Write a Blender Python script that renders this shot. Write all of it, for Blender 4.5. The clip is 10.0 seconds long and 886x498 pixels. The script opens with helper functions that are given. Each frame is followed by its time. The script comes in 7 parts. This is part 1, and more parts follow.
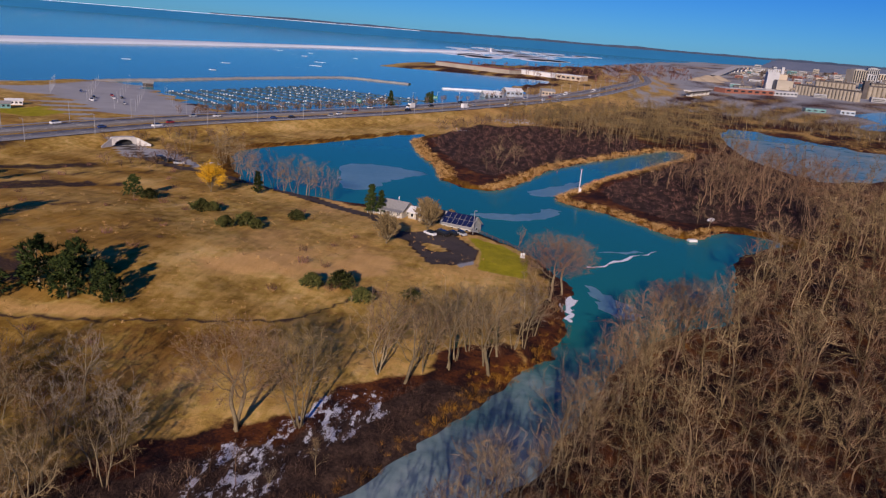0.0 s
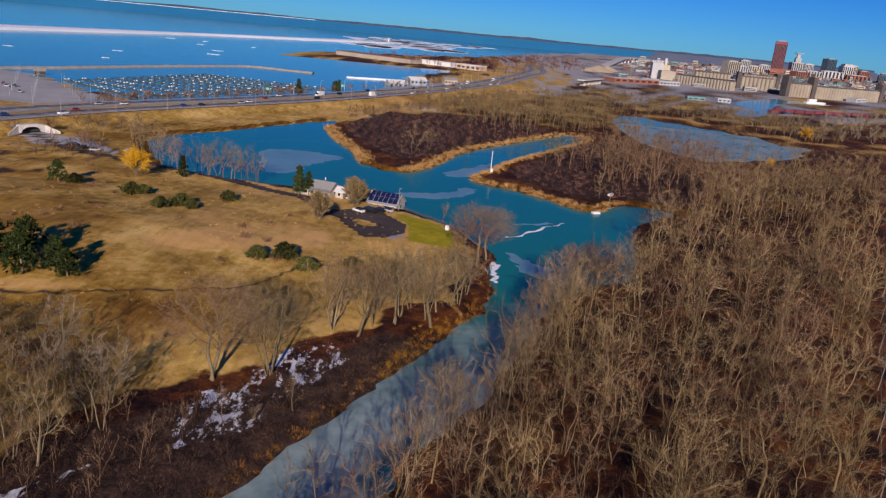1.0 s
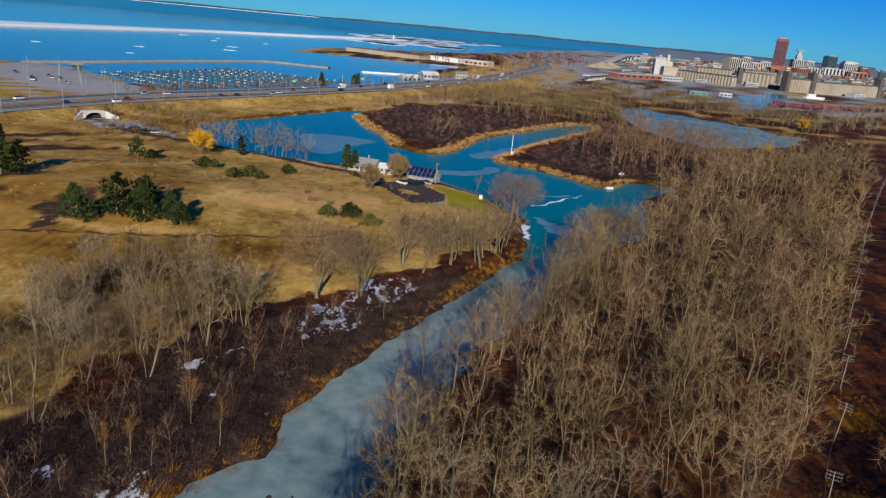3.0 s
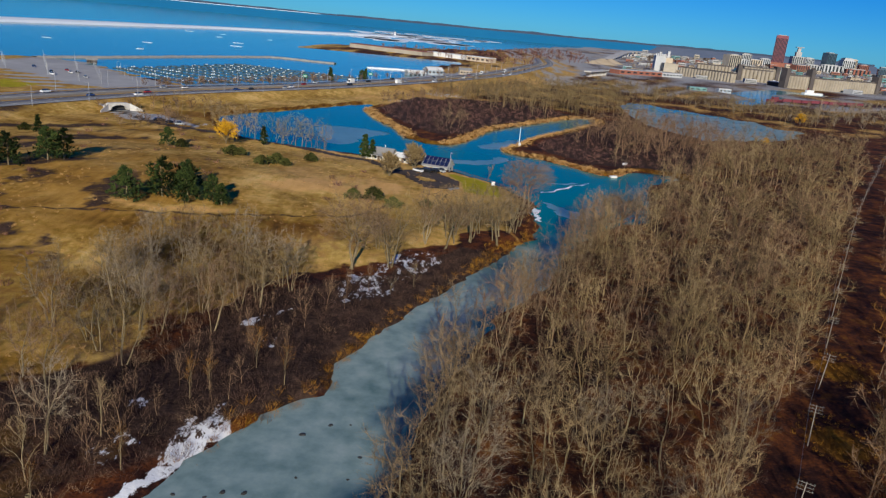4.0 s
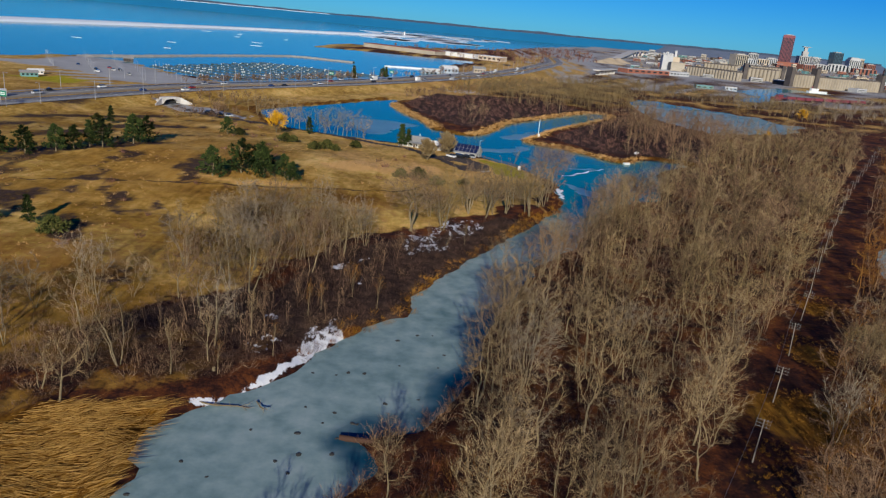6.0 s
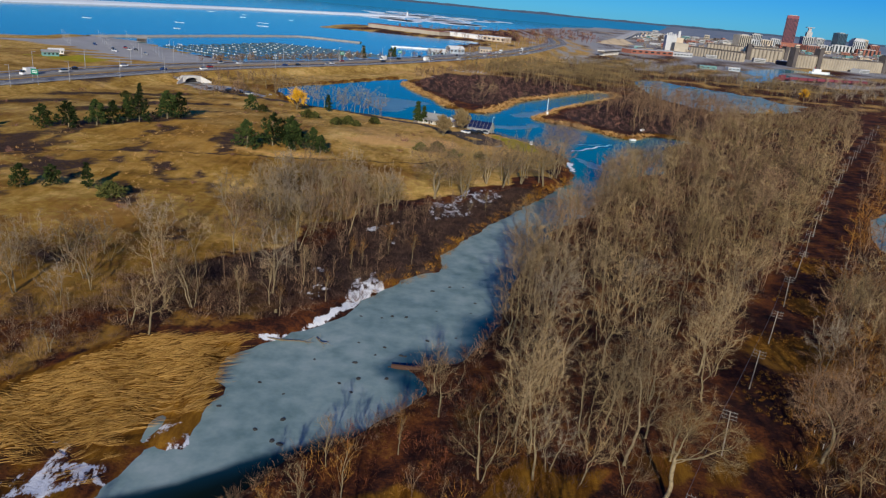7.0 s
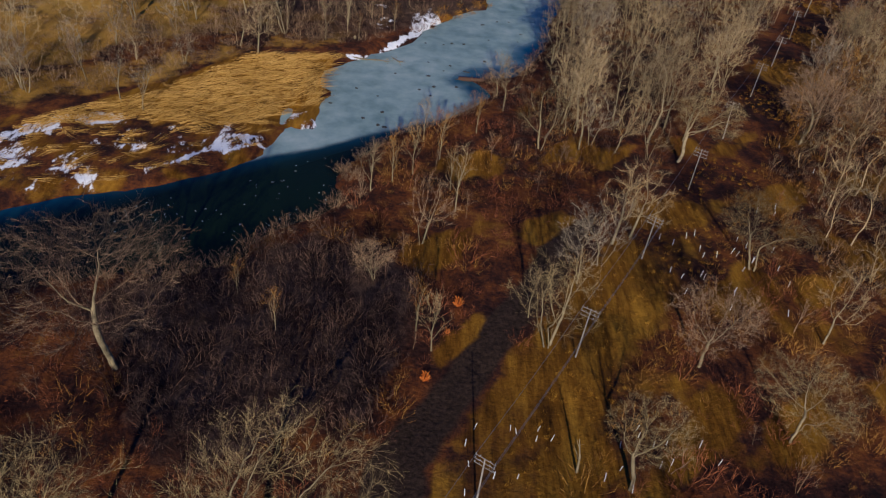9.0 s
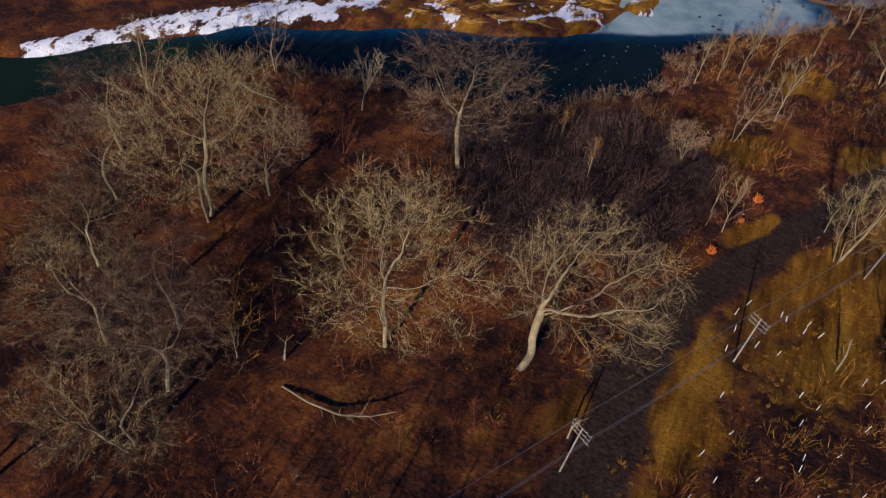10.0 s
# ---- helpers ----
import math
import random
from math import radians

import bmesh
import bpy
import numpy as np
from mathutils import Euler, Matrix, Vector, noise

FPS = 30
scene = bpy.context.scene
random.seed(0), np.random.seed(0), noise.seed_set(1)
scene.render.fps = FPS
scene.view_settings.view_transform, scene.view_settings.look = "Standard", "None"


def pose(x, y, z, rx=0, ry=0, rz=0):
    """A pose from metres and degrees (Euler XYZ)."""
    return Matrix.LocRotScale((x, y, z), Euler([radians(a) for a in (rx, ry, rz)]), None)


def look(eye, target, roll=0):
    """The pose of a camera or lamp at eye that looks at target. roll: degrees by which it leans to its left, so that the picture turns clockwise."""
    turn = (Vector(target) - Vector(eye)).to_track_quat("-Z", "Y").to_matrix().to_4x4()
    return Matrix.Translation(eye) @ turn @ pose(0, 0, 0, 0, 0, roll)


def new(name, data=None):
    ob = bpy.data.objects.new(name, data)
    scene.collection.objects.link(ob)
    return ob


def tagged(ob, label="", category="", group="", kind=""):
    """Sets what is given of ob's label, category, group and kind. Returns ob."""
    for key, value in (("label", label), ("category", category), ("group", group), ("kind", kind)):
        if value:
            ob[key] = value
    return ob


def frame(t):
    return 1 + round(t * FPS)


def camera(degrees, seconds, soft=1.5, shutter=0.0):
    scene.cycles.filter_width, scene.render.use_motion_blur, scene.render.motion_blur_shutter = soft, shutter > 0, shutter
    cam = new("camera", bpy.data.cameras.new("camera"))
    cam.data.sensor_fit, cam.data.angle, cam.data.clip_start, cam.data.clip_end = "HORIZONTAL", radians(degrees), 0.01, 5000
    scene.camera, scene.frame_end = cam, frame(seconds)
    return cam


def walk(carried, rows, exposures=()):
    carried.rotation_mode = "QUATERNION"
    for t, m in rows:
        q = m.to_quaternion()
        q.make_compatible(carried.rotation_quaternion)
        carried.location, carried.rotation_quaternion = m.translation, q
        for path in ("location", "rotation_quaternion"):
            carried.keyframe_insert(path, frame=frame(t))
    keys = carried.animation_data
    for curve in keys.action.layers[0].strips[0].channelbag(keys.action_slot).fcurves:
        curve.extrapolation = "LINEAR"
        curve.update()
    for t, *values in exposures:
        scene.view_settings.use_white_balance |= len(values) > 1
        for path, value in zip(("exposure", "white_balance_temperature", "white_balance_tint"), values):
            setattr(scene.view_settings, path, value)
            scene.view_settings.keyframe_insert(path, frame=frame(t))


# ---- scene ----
cam = camera(63.7, 10.0, soft=1.3)
PATH = [
    (0, (25.29, 76.91, 64.78), (11.69, 171.55, 35.49), 4.72),
    (0.1, (24.62, 75.10, 64.74), (17.44, 170.40, 35.31), 4.73),
    (0.2, (23.86, 73.36, 64.76), (22.58, 168.89, 35.24), 4.76),
    (0.3, (23.10, 71.64, 64.74), (22.99, 167.19, 35.24), 4.72),
    (0.5, (21.87, 68.24, 64.48), (21.90, 163.82, 35.07), 5.02),
    (1, (19.07, 59.43, 63.47), (19.16, 155.03, 34.13), 5.36),
    (1.5, (16.32, 50.66, 62.30), (16.42, 146.28, 33.05), 5.51),
    (2, (13.50, 42.02, 61.49), (13.62, 137.64, 32.19), 5.72),
    (2.5, (10.70, 33.39, 61.26), (10.60, 128.96, 31.82), 5.33),
    (4, (2.75, 8.67, 60.03), (2.82, 104.06, 30.00), 5.41),
    (4.5, (0.00, 0.00, 60.00), (-0.05, 95.36, 29.89), 5.47),
    (5, (-2.35, -8.00, 59.66), (-2.61, 87.37, 29.57), 5.41),
    (5.5, (-4.92, -16.58, 59.58), (-5.36, 78.79, 29.51), 5.37),
    (6.8, (-11.69, -38.29, 58.84), (-12.75, 56.91, 28.26), 5.37),
    (7, (-13.03, -41.58, 58.84), (-13.68, 53.00, 26.36), 5.41),
    (7.2, (-14.26, -44.75, 59.00), (-14.51, 48.81, 23.69), 5.53),
    (7.5, (-15.70, -49.87, 58.97), (-15.70, 41.92, 19.28), 5.60),
    (8, (-17.96, -57.96, 58.64), (-17.56, 30.75, 12.47), 5.63),
    (8.5, (-20.57, -66.13, 58.42), (-19.45, 18.86, 5.75), 5.74),
    (8.9, (-22.57, -72.38, 58.25), (-21.02, 9.33, 0.63), 5.82),
    (9, (-23.08, -73.95, 58.21), (-21.42, 6.90, -0.61), 5.85),
    (9.1, (-23.60, -75.55, 58.11), (-25.71, 4.32, -2.02), 5.92),
    (9.2, (-24.12, -77.16, 58.01), (-29.90, 1.54, -3.41), 5.99),
    (9.5, (-25.51, -82.00, 57.87), (-40.36, -7.22, -6.84), 6.42),
    (9.8, (-27.05, -86.69, 58.08), (-49.45, -16.97, -10.01), 6.76),
    (10, (-28.07, -89.81, 58.23), (-54.94, -23.95, -12.06), 6.99),
]
walk(cam, [(t, look(eye, target, roll)) for t, eye, target, roll in PATH],
     [(0.0, -0.17, 6650, 26), (1.0, -0.06, 6650, 22), (1.6, 0.0, 6580, 15), (2.5, 0.0, 6350, 6), (6.5, 0.0, 6300, 6), (7.8, 0.05, 6150, 10), (9.4, 0.12, 6180, 13), (10.0, 0.26, 6300, 16)])

# ---- world, sun, exposure ----
SUN_EL = radians(19.5)
TO_SUN = Vector((0.02, -math.cos(SUN_EL), math.sin(SUN_EL))).normalized()
world = bpy.data.worlds.new("sky")
scene.world = world
world.use_nodes = True
wn, wl = world.node_tree.nodes, world.node_tree.links
sky = wn.new("ShaderNodeTexSky")
sky.sky_type = "NISHITA"
sky.sun_disc = False
sky.sun_elevation, sky.sun_rotation = SUN_EL, math.pi
sky.air_density, sky.dust_density, sky.ozone_density = 0.8, 0.0, 6.0
tint = wn.new("ShaderNodeMix")
tint.data_type, tint.blend_type = "RGBA", "MULTIPLY"
tint.inputs["Factor"].default_value = 1.0
tint.inputs["B"].default_value = (0.24, 0.70, 1.12, 1)
rich = wn.new("ShaderNodeHueSaturation")
rich.inputs["Saturation"].default_value, rich.inputs["Value"].default_value = 1.25, 0.88
wl.new(sky.outputs[0], rich.inputs["Color"])
wl.new(rich.outputs[0], tint.inputs["A"])
wl.new(tint.outputs["Result"], wn["Background"].inputs["Color"])
wn["Background"].inputs["Strength"].default_value = 0.085

lamp = bpy.data.lights.new("sun", "SUN")
lamp.energy, lamp.angle, lamp.color = 4.9, radians(0.6), (1.0, 0.895, 0.74)
sun = new("sun", lamp)
sun.matrix_world = look(TO_SUN * 200, (0, 0, 0))
scene.view_settings.exposure = 0.0

# ---- materials ----
def nodes_of(name):
    m = bpy.data.materials.new(name)
    m.use_nodes = True
    nt = m.node_tree
    return m, nt, nt.nodes["Principled BSDF"]


def tex(nt, scale, detail=5.0, rough=0.6, stretch=(1, 1, 1), turn=0.0, local=False):
    """A noise value at a real-world scale (per metre)."""
    co = nt.nodes.new("ShaderNodeTexCoord" if local else "ShaderNodeNewGeometry")
    mp = nt.nodes.new("ShaderNodeMapping")
    mp.inputs["Scale"].default_value = stretch
    mp.inputs["Rotation"].default_value = (0, 0, turn)
    nz = nt.nodes.new("ShaderNodeTexNoise")
    nz.inputs["Scale"].default_value = scale
    nz.inputs["Detail"].default_value = detail
    nz.inputs["Roughness"].default_value = rough
    nt.links.new(co.outputs["Object" if local else "Position"], mp.inputs[0])
    nt.links.new(mp.outputs[0], nz.inputs["Vector"])
    return nz.outputs["Fac"]


def ramp(nt, value, stops):
    r = nt.nodes.new("ShaderNodeValToRGB")
    el = r.color_ramp.elements
    while len(el) < len(stops):
        el.new(0.5)
    for e, (p, c) in zip(el, stops):
        e.position, e.color = p, (*c, 1) if len(c) == 3 else c
    nt.links.new(value, r.inputs[0])
    return r.outputs[0]


def mix(nt, fac, a, b, mode="MIX"):
    m = nt.nodes.new("ShaderNodeMix")
    m.data_type, m.blend_type = "RGBA", mode
    for key, v in (("Factor", fac), ("A", a), ("B", b)):
        if isinstance(v, bpy.types.NodeSocket):
            nt.links.new(v, m.inputs[key])
        elif key == "Factor":
            m.inputs[key].default_value = v
        else:
            m.inputs[key].default_value = (*v, 1)
    return m.outputs["Result"]


def calc(nt, op, a, b, clamp=False):
    m = nt.nodes.new("ShaderNodeMath")
    m.operation, m.use_clamp = op, clamp
    for i, v in enumerate((a, b)):
        if isinstance(v, bpy.types.NodeSocket):
            nt.links.new(v, m.inputs[i])
        else:
            m.inputs[i].default_value = v
    return m.outputs[0]


def step_soft(nt, v, lo, hi):
    m = nt.nodes.new("ShaderNodeMapRange")
    m.interpolation_type = "SMOOTHSTEP"
    m.inputs["From Min"].default_value, m.inputs["From Max"].default_value = lo, hi
    nt.links.new(v, m.inputs["Value"])
    return m.outputs["Result"]


def bump(nt, bsdf, height, strength, distance):
    b = nt.nodes.new("ShaderNodeBump")
    b.inputs["Strength"].default_value, b.inputs["Distance"].default_value = strength, distance
    nt.links.new(height, b.inputs["Height"])
    nt.links.new(b.outputs[0], bsdf.inputs["Normal"])


def simple(name, dark, light, scale=0.6, rough=0.85, metal=0.0, bumpy=0.0, by_object=0.0, local=False, spec=None):
    """A surface whose colour wanders between two tones, at two scales, and from object to object."""
    m, nt, b = nodes_of(name)
    n1, n2 = tex(nt, scale, local=local), tex(nt, scale * 7, 3.0, local=local)
    v = calc(nt, "ADD", calc(nt, "MULTIPLY", n1, 0.65), calc(nt, "MULTIPLY", n2, 0.35))
    col = ramp(nt, v, [(0.3, dark), (0.68, light)])
    if by_object:
        info = nt.nodes.new("ShaderNodeObjectInfo")
        k = calc(nt, "ADD", calc(nt, "MULTIPLY", info.outputs["Random"], by_object), 1 - by_object / 2)
        hs = nt.nodes.new("ShaderNodeHueSaturation")
        nt.links.new(k, hs.inputs["Value"])
        nt.links.new(col, hs.inputs["Color"])
        col = hs.outputs[0]
    nt.links.new(col, b.inputs["Base Color"])
    b.inputs["Roughness"].default_value, b.inputs["Metallic"].default_value = rough, metal
    if spec is not None:
        b.inputs["Specular IOR Level"].default_value = spec
    if bumpy:
        bump(nt, b, n2, bumpy, 0.05)
    return m


def island_wood(name, stops, spread=0.5):
    """Bark and twigs; each loose piece takes its own tone."""
    m, nt, b = nodes_of(name)
    geo = nt.nodes.new("ShaderNodeNewGeometry")
    big = tex(nt, 0.09, 3.0)
    v = calc(nt, "ADD", calc(nt, "MULTIPLY", geo.outputs["Random Per Island"], spread), calc(nt, "MULTIPLY", big, 1 - spread))
    nt.links.new(ramp(nt, v, stops), b.inputs["Base Color"])
    b.inputs["Roughness"].default_value = 0.9
    b.inputs["Specular IOR Level"].default_value = 0.15
    return m


def ground_material():
    m, nt, b = nodes_of("ground_cover")
    za, zb = nt.nodes.new("ShaderNodeVertexColor"), nt.nodes.new("ShaderNodeVertexColor")
    za.layer_name, zb.layer_name = "cover_a", "cover_b"
    sa, sb = nt.nodes.new("ShaderNodeSeparateColor"), nt.nodes.new("ShaderNodeSeparateColor")
    nt.links.new(za.outputs["Color"], sa.inputs[0])
    nt.links.new(zb.outputs["Color"], sb.inputs[0])
    reed, brush, lawn = sa.outputs
    snow, paved, meadow = sb.outputs
    huge, big, mid, fine = tex(nt, 0.012, 4), tex(nt, 0.055, 5), tex(nt, 0.32, 5, 0.65), tex(nt, 2.2, 4, 0.7)
    streak = tex(nt, 0.5, 5, 0.7, (1.0, 0.16, 1), 0.35)
    jitter = calc(nt, "MULTIPLY", calc(nt, "SUBTRACT", mid, 0.5), 0.7)

    def mask(z, lo=0.35, hi=0.65):
        return step_soft(nt, calc(nt, "ADD", z, jitter), lo, hi)

    floor = ramp(nt, calc(nt, "ADD", calc(nt, "MULTIPLY", calc(nt, "ADD", big, mid), 0.38), calc(nt, "MULTIPLY", fine, 0.24)),
                 [(0.385, (0.009, 0.005, 0.006)), (0.47, (0.038, 0.014, 0.010)), (0.55, (0.132, 0.041, 0.013)), (0.64, (0.26, 0.118, 0.022))])
    grass = ramp(nt, calc(nt, "ADD", calc(nt, "MULTIPLY", big, 0.6), calc(nt, "MULTIPLY", streak, 0.4)),
                 [(0.32, (0.22, 0.125, 0.034)), (0.42, (0.46, 0.275, 0.070)), (0.52, (0.64, 0.40, 0.115)), (0.64, (0.80, 0.54, 0.20))])
    olive = ramp(nt, calc(nt, "ADD", calc(nt, "MULTIPLY", huge, 0.6), calc(nt, "MULTIPLY", mid, 0.4)),
                 [(0.42, (0.50, 0.40, 0.36)), (0.47, (0.66, 0.68, 0.40)), (0.53, (1, 1, 1)), (0.60, (1.0, 0.93, 0.80))])
    grass = mix(nt, 0.7, grass, olive, "MULTIPLY")
    pale = mix(nt, streak, (0.58, 0.30, 0.075), (0.90, 0.56, 0.22))
    # Cover alpha runs the grass from a darker tone to a paler one.
    dry = calc(nt, "ADD", za.outputs["Alpha"], calc(nt, "MULTIPLY", calc(nt, "SUBTRACT", mid, 0.5), 0.45))
    dark_grass = mix(nt, 1.0, grass, mix(nt, big, (0.50, 0.42, 0.26), (0.74, 0.66, 0.44)), "MULTIPLY")
    grass = mix(nt, step_soft(nt, dry, -0.02, 0.42), dark_grass, grass)
    grass = mix(nt, step_soft(nt, dry, 0.40, 1.0), grass, pale)
    thicket = ramp(nt, calc(nt, "ADD", calc(nt, "MULTIPLY", mid, 0.5), calc(nt, "MULTIPLY", fine, 0.5)),
                   [(0.34, (0.012, 0.008, 0.007)), (0.48, (0.040, 0.024, 0.019)), (0.64, (0.115, 0.070, 0.047))])
    reeds = ramp(nt, streak, [(0.3, (0.040, 0.015, 0.002)), (0.45, (0.135, 0.056, 0.006)), (0.65, (0.30, 0.145, 0.016))])
    green = ramp(nt, mid, [(0.3, (0.30, 0.27, 0.012)), (0.7, (0.50, 0.40, 0.022))])
    tarmac = ramp(nt, calc(nt, "ADD", calc(nt, "MULTIPLY", big, 0.6), calc(nt, "MULTIPLY", fine, 0.4)),
                  [(0.3, (0.34, 0.34, 0.335)), (0.7, (0.52, 0.515, 0.50))])
    white = ramp(nt, mid, [(0.3, (0.62, 0.66, 0.75)), (0.6, (0.85, 0.86, 0.88))])
    col = floor
    for z, c in ((meadow, grass), (brush, thicket), (reed, reeds), (lawn, green), (paved, tarmac)):
        col = mix(nt, mask(z), col, c)
    asphalt = ramp(nt, calc(nt, "ADD", calc(nt, "MULTIPLY", big, 0.5), calc(nt, "MULTIPLY", fine, 0.5)), [(0.34, (0.050, 0.040, 0.036)), (0.66, (0.12, 0.098, 0.088))])
    xyz = nt.nodes.new("ShaderNodeSeparateXYZ")
    nt.links.new(nt.nodes.new("ShaderNodeNewGeometry").outputs["Position"], xyz.inputs[0])
    mud = ramp(nt, fine, [(0.34, (0.014, 0.009, 0.007)), (0.66, (0.052, 0.031, 0.022))])
    col = mix(nt, mask(zb.outputs["Alpha"], 0.2, 0.6), col, mix(nt, step_soft(nt, xyz.outputs["Y"], 150, 180), mud, asphalt))
    clump = tex(nt, 0.42, 8, 0.78, (1, 0.5, 1), 0.75)
    patch = step_soft(nt, calc(nt, "ADD", clump, calc(nt, "MULTIPLY", snow, 0.40)), 0.77, 0.81)
    col = mix(nt, patch, col, white)
    nt.links.new(col, b.inputs["Base Color"])
    b.inputs["Roughness"].default_value = 0.95
    b.inputs["Specular IOR Level"].default_value = 0.1
    bump(nt, b, calc(nt, "ADD", calc(nt, "MULTIPLY", mid, 0.6), calc(nt, "MULTIPLY", fine, 0.4)), 0.7, 0.45)
    return m


def water_material():
    """Open water with sheets of grey ice, and painted shade, where the attribute says so."""
    m, nt, b = nodes_of("water_and_ice")
    z = nt.nodes.new("ShaderNodeVertexColor")
    z.layer_name = "ice"
    s = nt.nodes.new("ShaderNodeSeparateColor")
    nt.links.new(z.outputs["Color"], s.inputs[0])
    big, mid, fine = tex(nt, 0.05, 4, 0.55), tex(nt, 0.25, 5, 0.6), tex(nt, 1.6, 3)
    wind = tex(nt, 0.02, 3, 0.5, (1, 0.3, 1), 0.5)
    k = step_soft(nt, calc(nt, "ADD", s.outputs[0], calc(nt, "MULTIPLY", calc(nt, "SUBTRACT", big, 0.5), 0.9)), 0.25, 0.75)
    ice = ramp(nt, calc(nt, "ADD", calc(nt, "MULTIPLY", mid, 0.6), calc(nt, "MULTIPLY", big, 0.4)),
               [(0.28, (0.09, 0.17, 0.18)), (0.5, (0.24, 0.34, 0.34)), (0.72, (0.40, 0.49, 0.48))])
    deep = mix(nt, wind, (0.004, 0.155, 0.150), (0.008, 0.215, 0.205))
    xyz = nt.nodes.new("ShaderNodeSeparateXYZ")
    nt.links.new(nt.nodes.new("ShaderNodeNewGeometry").outputs["Position"], xyz.inputs[0])
    deep = mix(nt, step_soft(nt, xyz.outputs["Y"], 130, 230), (0.006, 0.075, 0.15), deep)
    # Shade and dark tree reflections are painted in as near-black water.
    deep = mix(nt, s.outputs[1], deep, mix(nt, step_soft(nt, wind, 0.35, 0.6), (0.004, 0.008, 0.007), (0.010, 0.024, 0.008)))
    deep = mix(nt, s.outputs[2], deep, mix(nt, wind, (0.045, 0.26, 0.29), (0.075, 0.33, 0.34)))
    nt.links.new(mix(nt, k, deep, ice), b.inputs["Base Color"])
    nt.links.new(calc(nt, "ADD", calc(nt, "MULTIPLY", k, 0.33), 0.12), b.inputs["Roughness"])
    b.inputs["IOR"].default_value = 1.33
    b.inputs["Specular IOR Level"].default_value = 0.13
    bump(nt, b, calc(nt, "ADD", fine, calc(nt, "MULTIPLY", mid, 0.5)), 0.06, 0.05)
    return m


GROUND, WATER = ground_material(), water_material()
BARK = simple("pale_bark", (0.11, 0.085, 0.048), (0.31, 0.245, 0.145), 1.5, 0.95, bumpy=0.4, by_object=0.5, spec=0.1)
TWIG = island_wood("twigs", [(0.25, (0.095, 0.062, 0.031)), (0.5, (0.235, 0.163, 0.082)), (0.75, (0.44, 0.32, 0.175))], 0.6)
TWIG_GREY = island_wood("grey_twigs", [(0.25, (0.09, 0.068, 0.048)), (0.5, (0.20, 0.155, 0.108)), (0.75, (0.38, 0.305, 0.215))], 0.6)
TWIG_RED = island_wood("red_brown_twigs", [(0.25, (0.075, 0.032, 0.025)), (0.5, (0.175, 0.080, 0.058)), (0.75, (0.31, 0.165, 0.12))], 0.7)
TWIG_RUST = island_wood("rusty_twigs", [(0.25, (0.095, 0.036, 0.008)), (0.5, (0.23, 0.100, 0.020)), (0.75, (0.38, 0.20, 0.045))], 0.6)
TWIG_GOLD = island_wood("golden_twigs", [(0.25, (0.42, 0.20, 0.008)), (0.5, (0.62, 0.33, 0.014)), (0.75, (0.74, 0.45, 0.03))])
STRAW = island_wood("straw", [(0.25, (0.27, 0.14, 0.042)), (0.5, (0.50, 0.285, 0.10)), (0.75, (0.66, 0.43, 0.19))], 0.6)
TWIG_BROWN = island_wood("brown_twigs", [(0.25, (0.072, 0.042, 0.025)), (0.5, (0.175, 0.104, 0.060)), (0.75, (0.34, 0.225, 0.135))], 0.6)
TWIG_FOX = island_wood("fox_red_twigs", [(0.25, (0.062, 0.019, 0.012)), (0.5, (0.18, 0.052, 0.023)), (0.75, (0.31, 0.112, 0.044))], 0.6)
BED_STRAW = island_wood("flattened_reed", [(0.25, (0.15, 0.078, 0.016)), (0.5, (0.32, 0.178, 0.042)), (0.75, (0.48, 0.29, 0.09))], 0.6)
TWIG_OLIVE = island_wood("olive_brown_twigs", [(0.25, (0.068, 0.046, 0.022)), (0.5, (0.165, 0.116, 0.054)), (0.75, (0.32, 0.235, 0.115))], 0.6)
# Near-black twigs; also used to paint shade onto brush beneath trees.
TWIG_DARK = island_wood("dark_and_shaded_twigs", [(0.25, (0.026, 0.014, 0.011)), (0.5, (0.066, 0.036, 0.026)), (0.75, (0.14, 0.080, 0.056))], 0.6)
JUNIPER = island_wood("juniper_needles", [(0.25, (0.022, 0.032, 0.009)), (0.5, (0.062, 0.070, 0.017)), (0.75, (0.13, 0.12, 0.035))], 0.6)
GOLD_GRASS = island_wood("rust_gold_grass", [(0.25, (0.10, 0.040, 0.004)), (0.5, (0.24, 0.108, 0.010)), (0.75, (0.42, 0.22, 0.030))], 0.6)
NEEDLE = island_wood("pine_needles", [(0.25, (0.009, 0.018, 0.006)), (0.5, (0.025, 0.043, 0.011)), (0.75, (0.060, 0.080, 0.018))], 0.6)

# ---- plan: shores and covers ----
BANK_WEST = [(35, 262), (32, 248), (33, 232), (30, 219), (24, 208), (17, 192), (11, 182), (5, 169), (-1, 157), (-9, 138), (-14, 126),
             (-15, 114), (-25, 101), (-30, 89), (-37, 76), (-44, 70), (-47.5, 64), (-47, 56), (-45.5, 46), (-46, 38), (-49, 39.5),
             (-50, 45), (-53, 41), (-50.5, 32), (-52, 27), (-59, 20), (-67, 14), (-81, 7), (-98, -6), (-106, -14), (-114, -25), (-135, -50)]
BANK_EAST = [(-122, -62), (-110, -38), (-97, -17), (-74, -10), (-53, -3), (-45, 6), (-38, 14), (-38, 26), (-33, 35), (-26, 43),
             (-18, 52), (-14, 59), (-17, 66), (-9, 70), (-3, 84), (1, 97), (5, 118), (17, 155), (27, 170), (35, 190), (43, 214),
             (56, 238), (72, 250)]
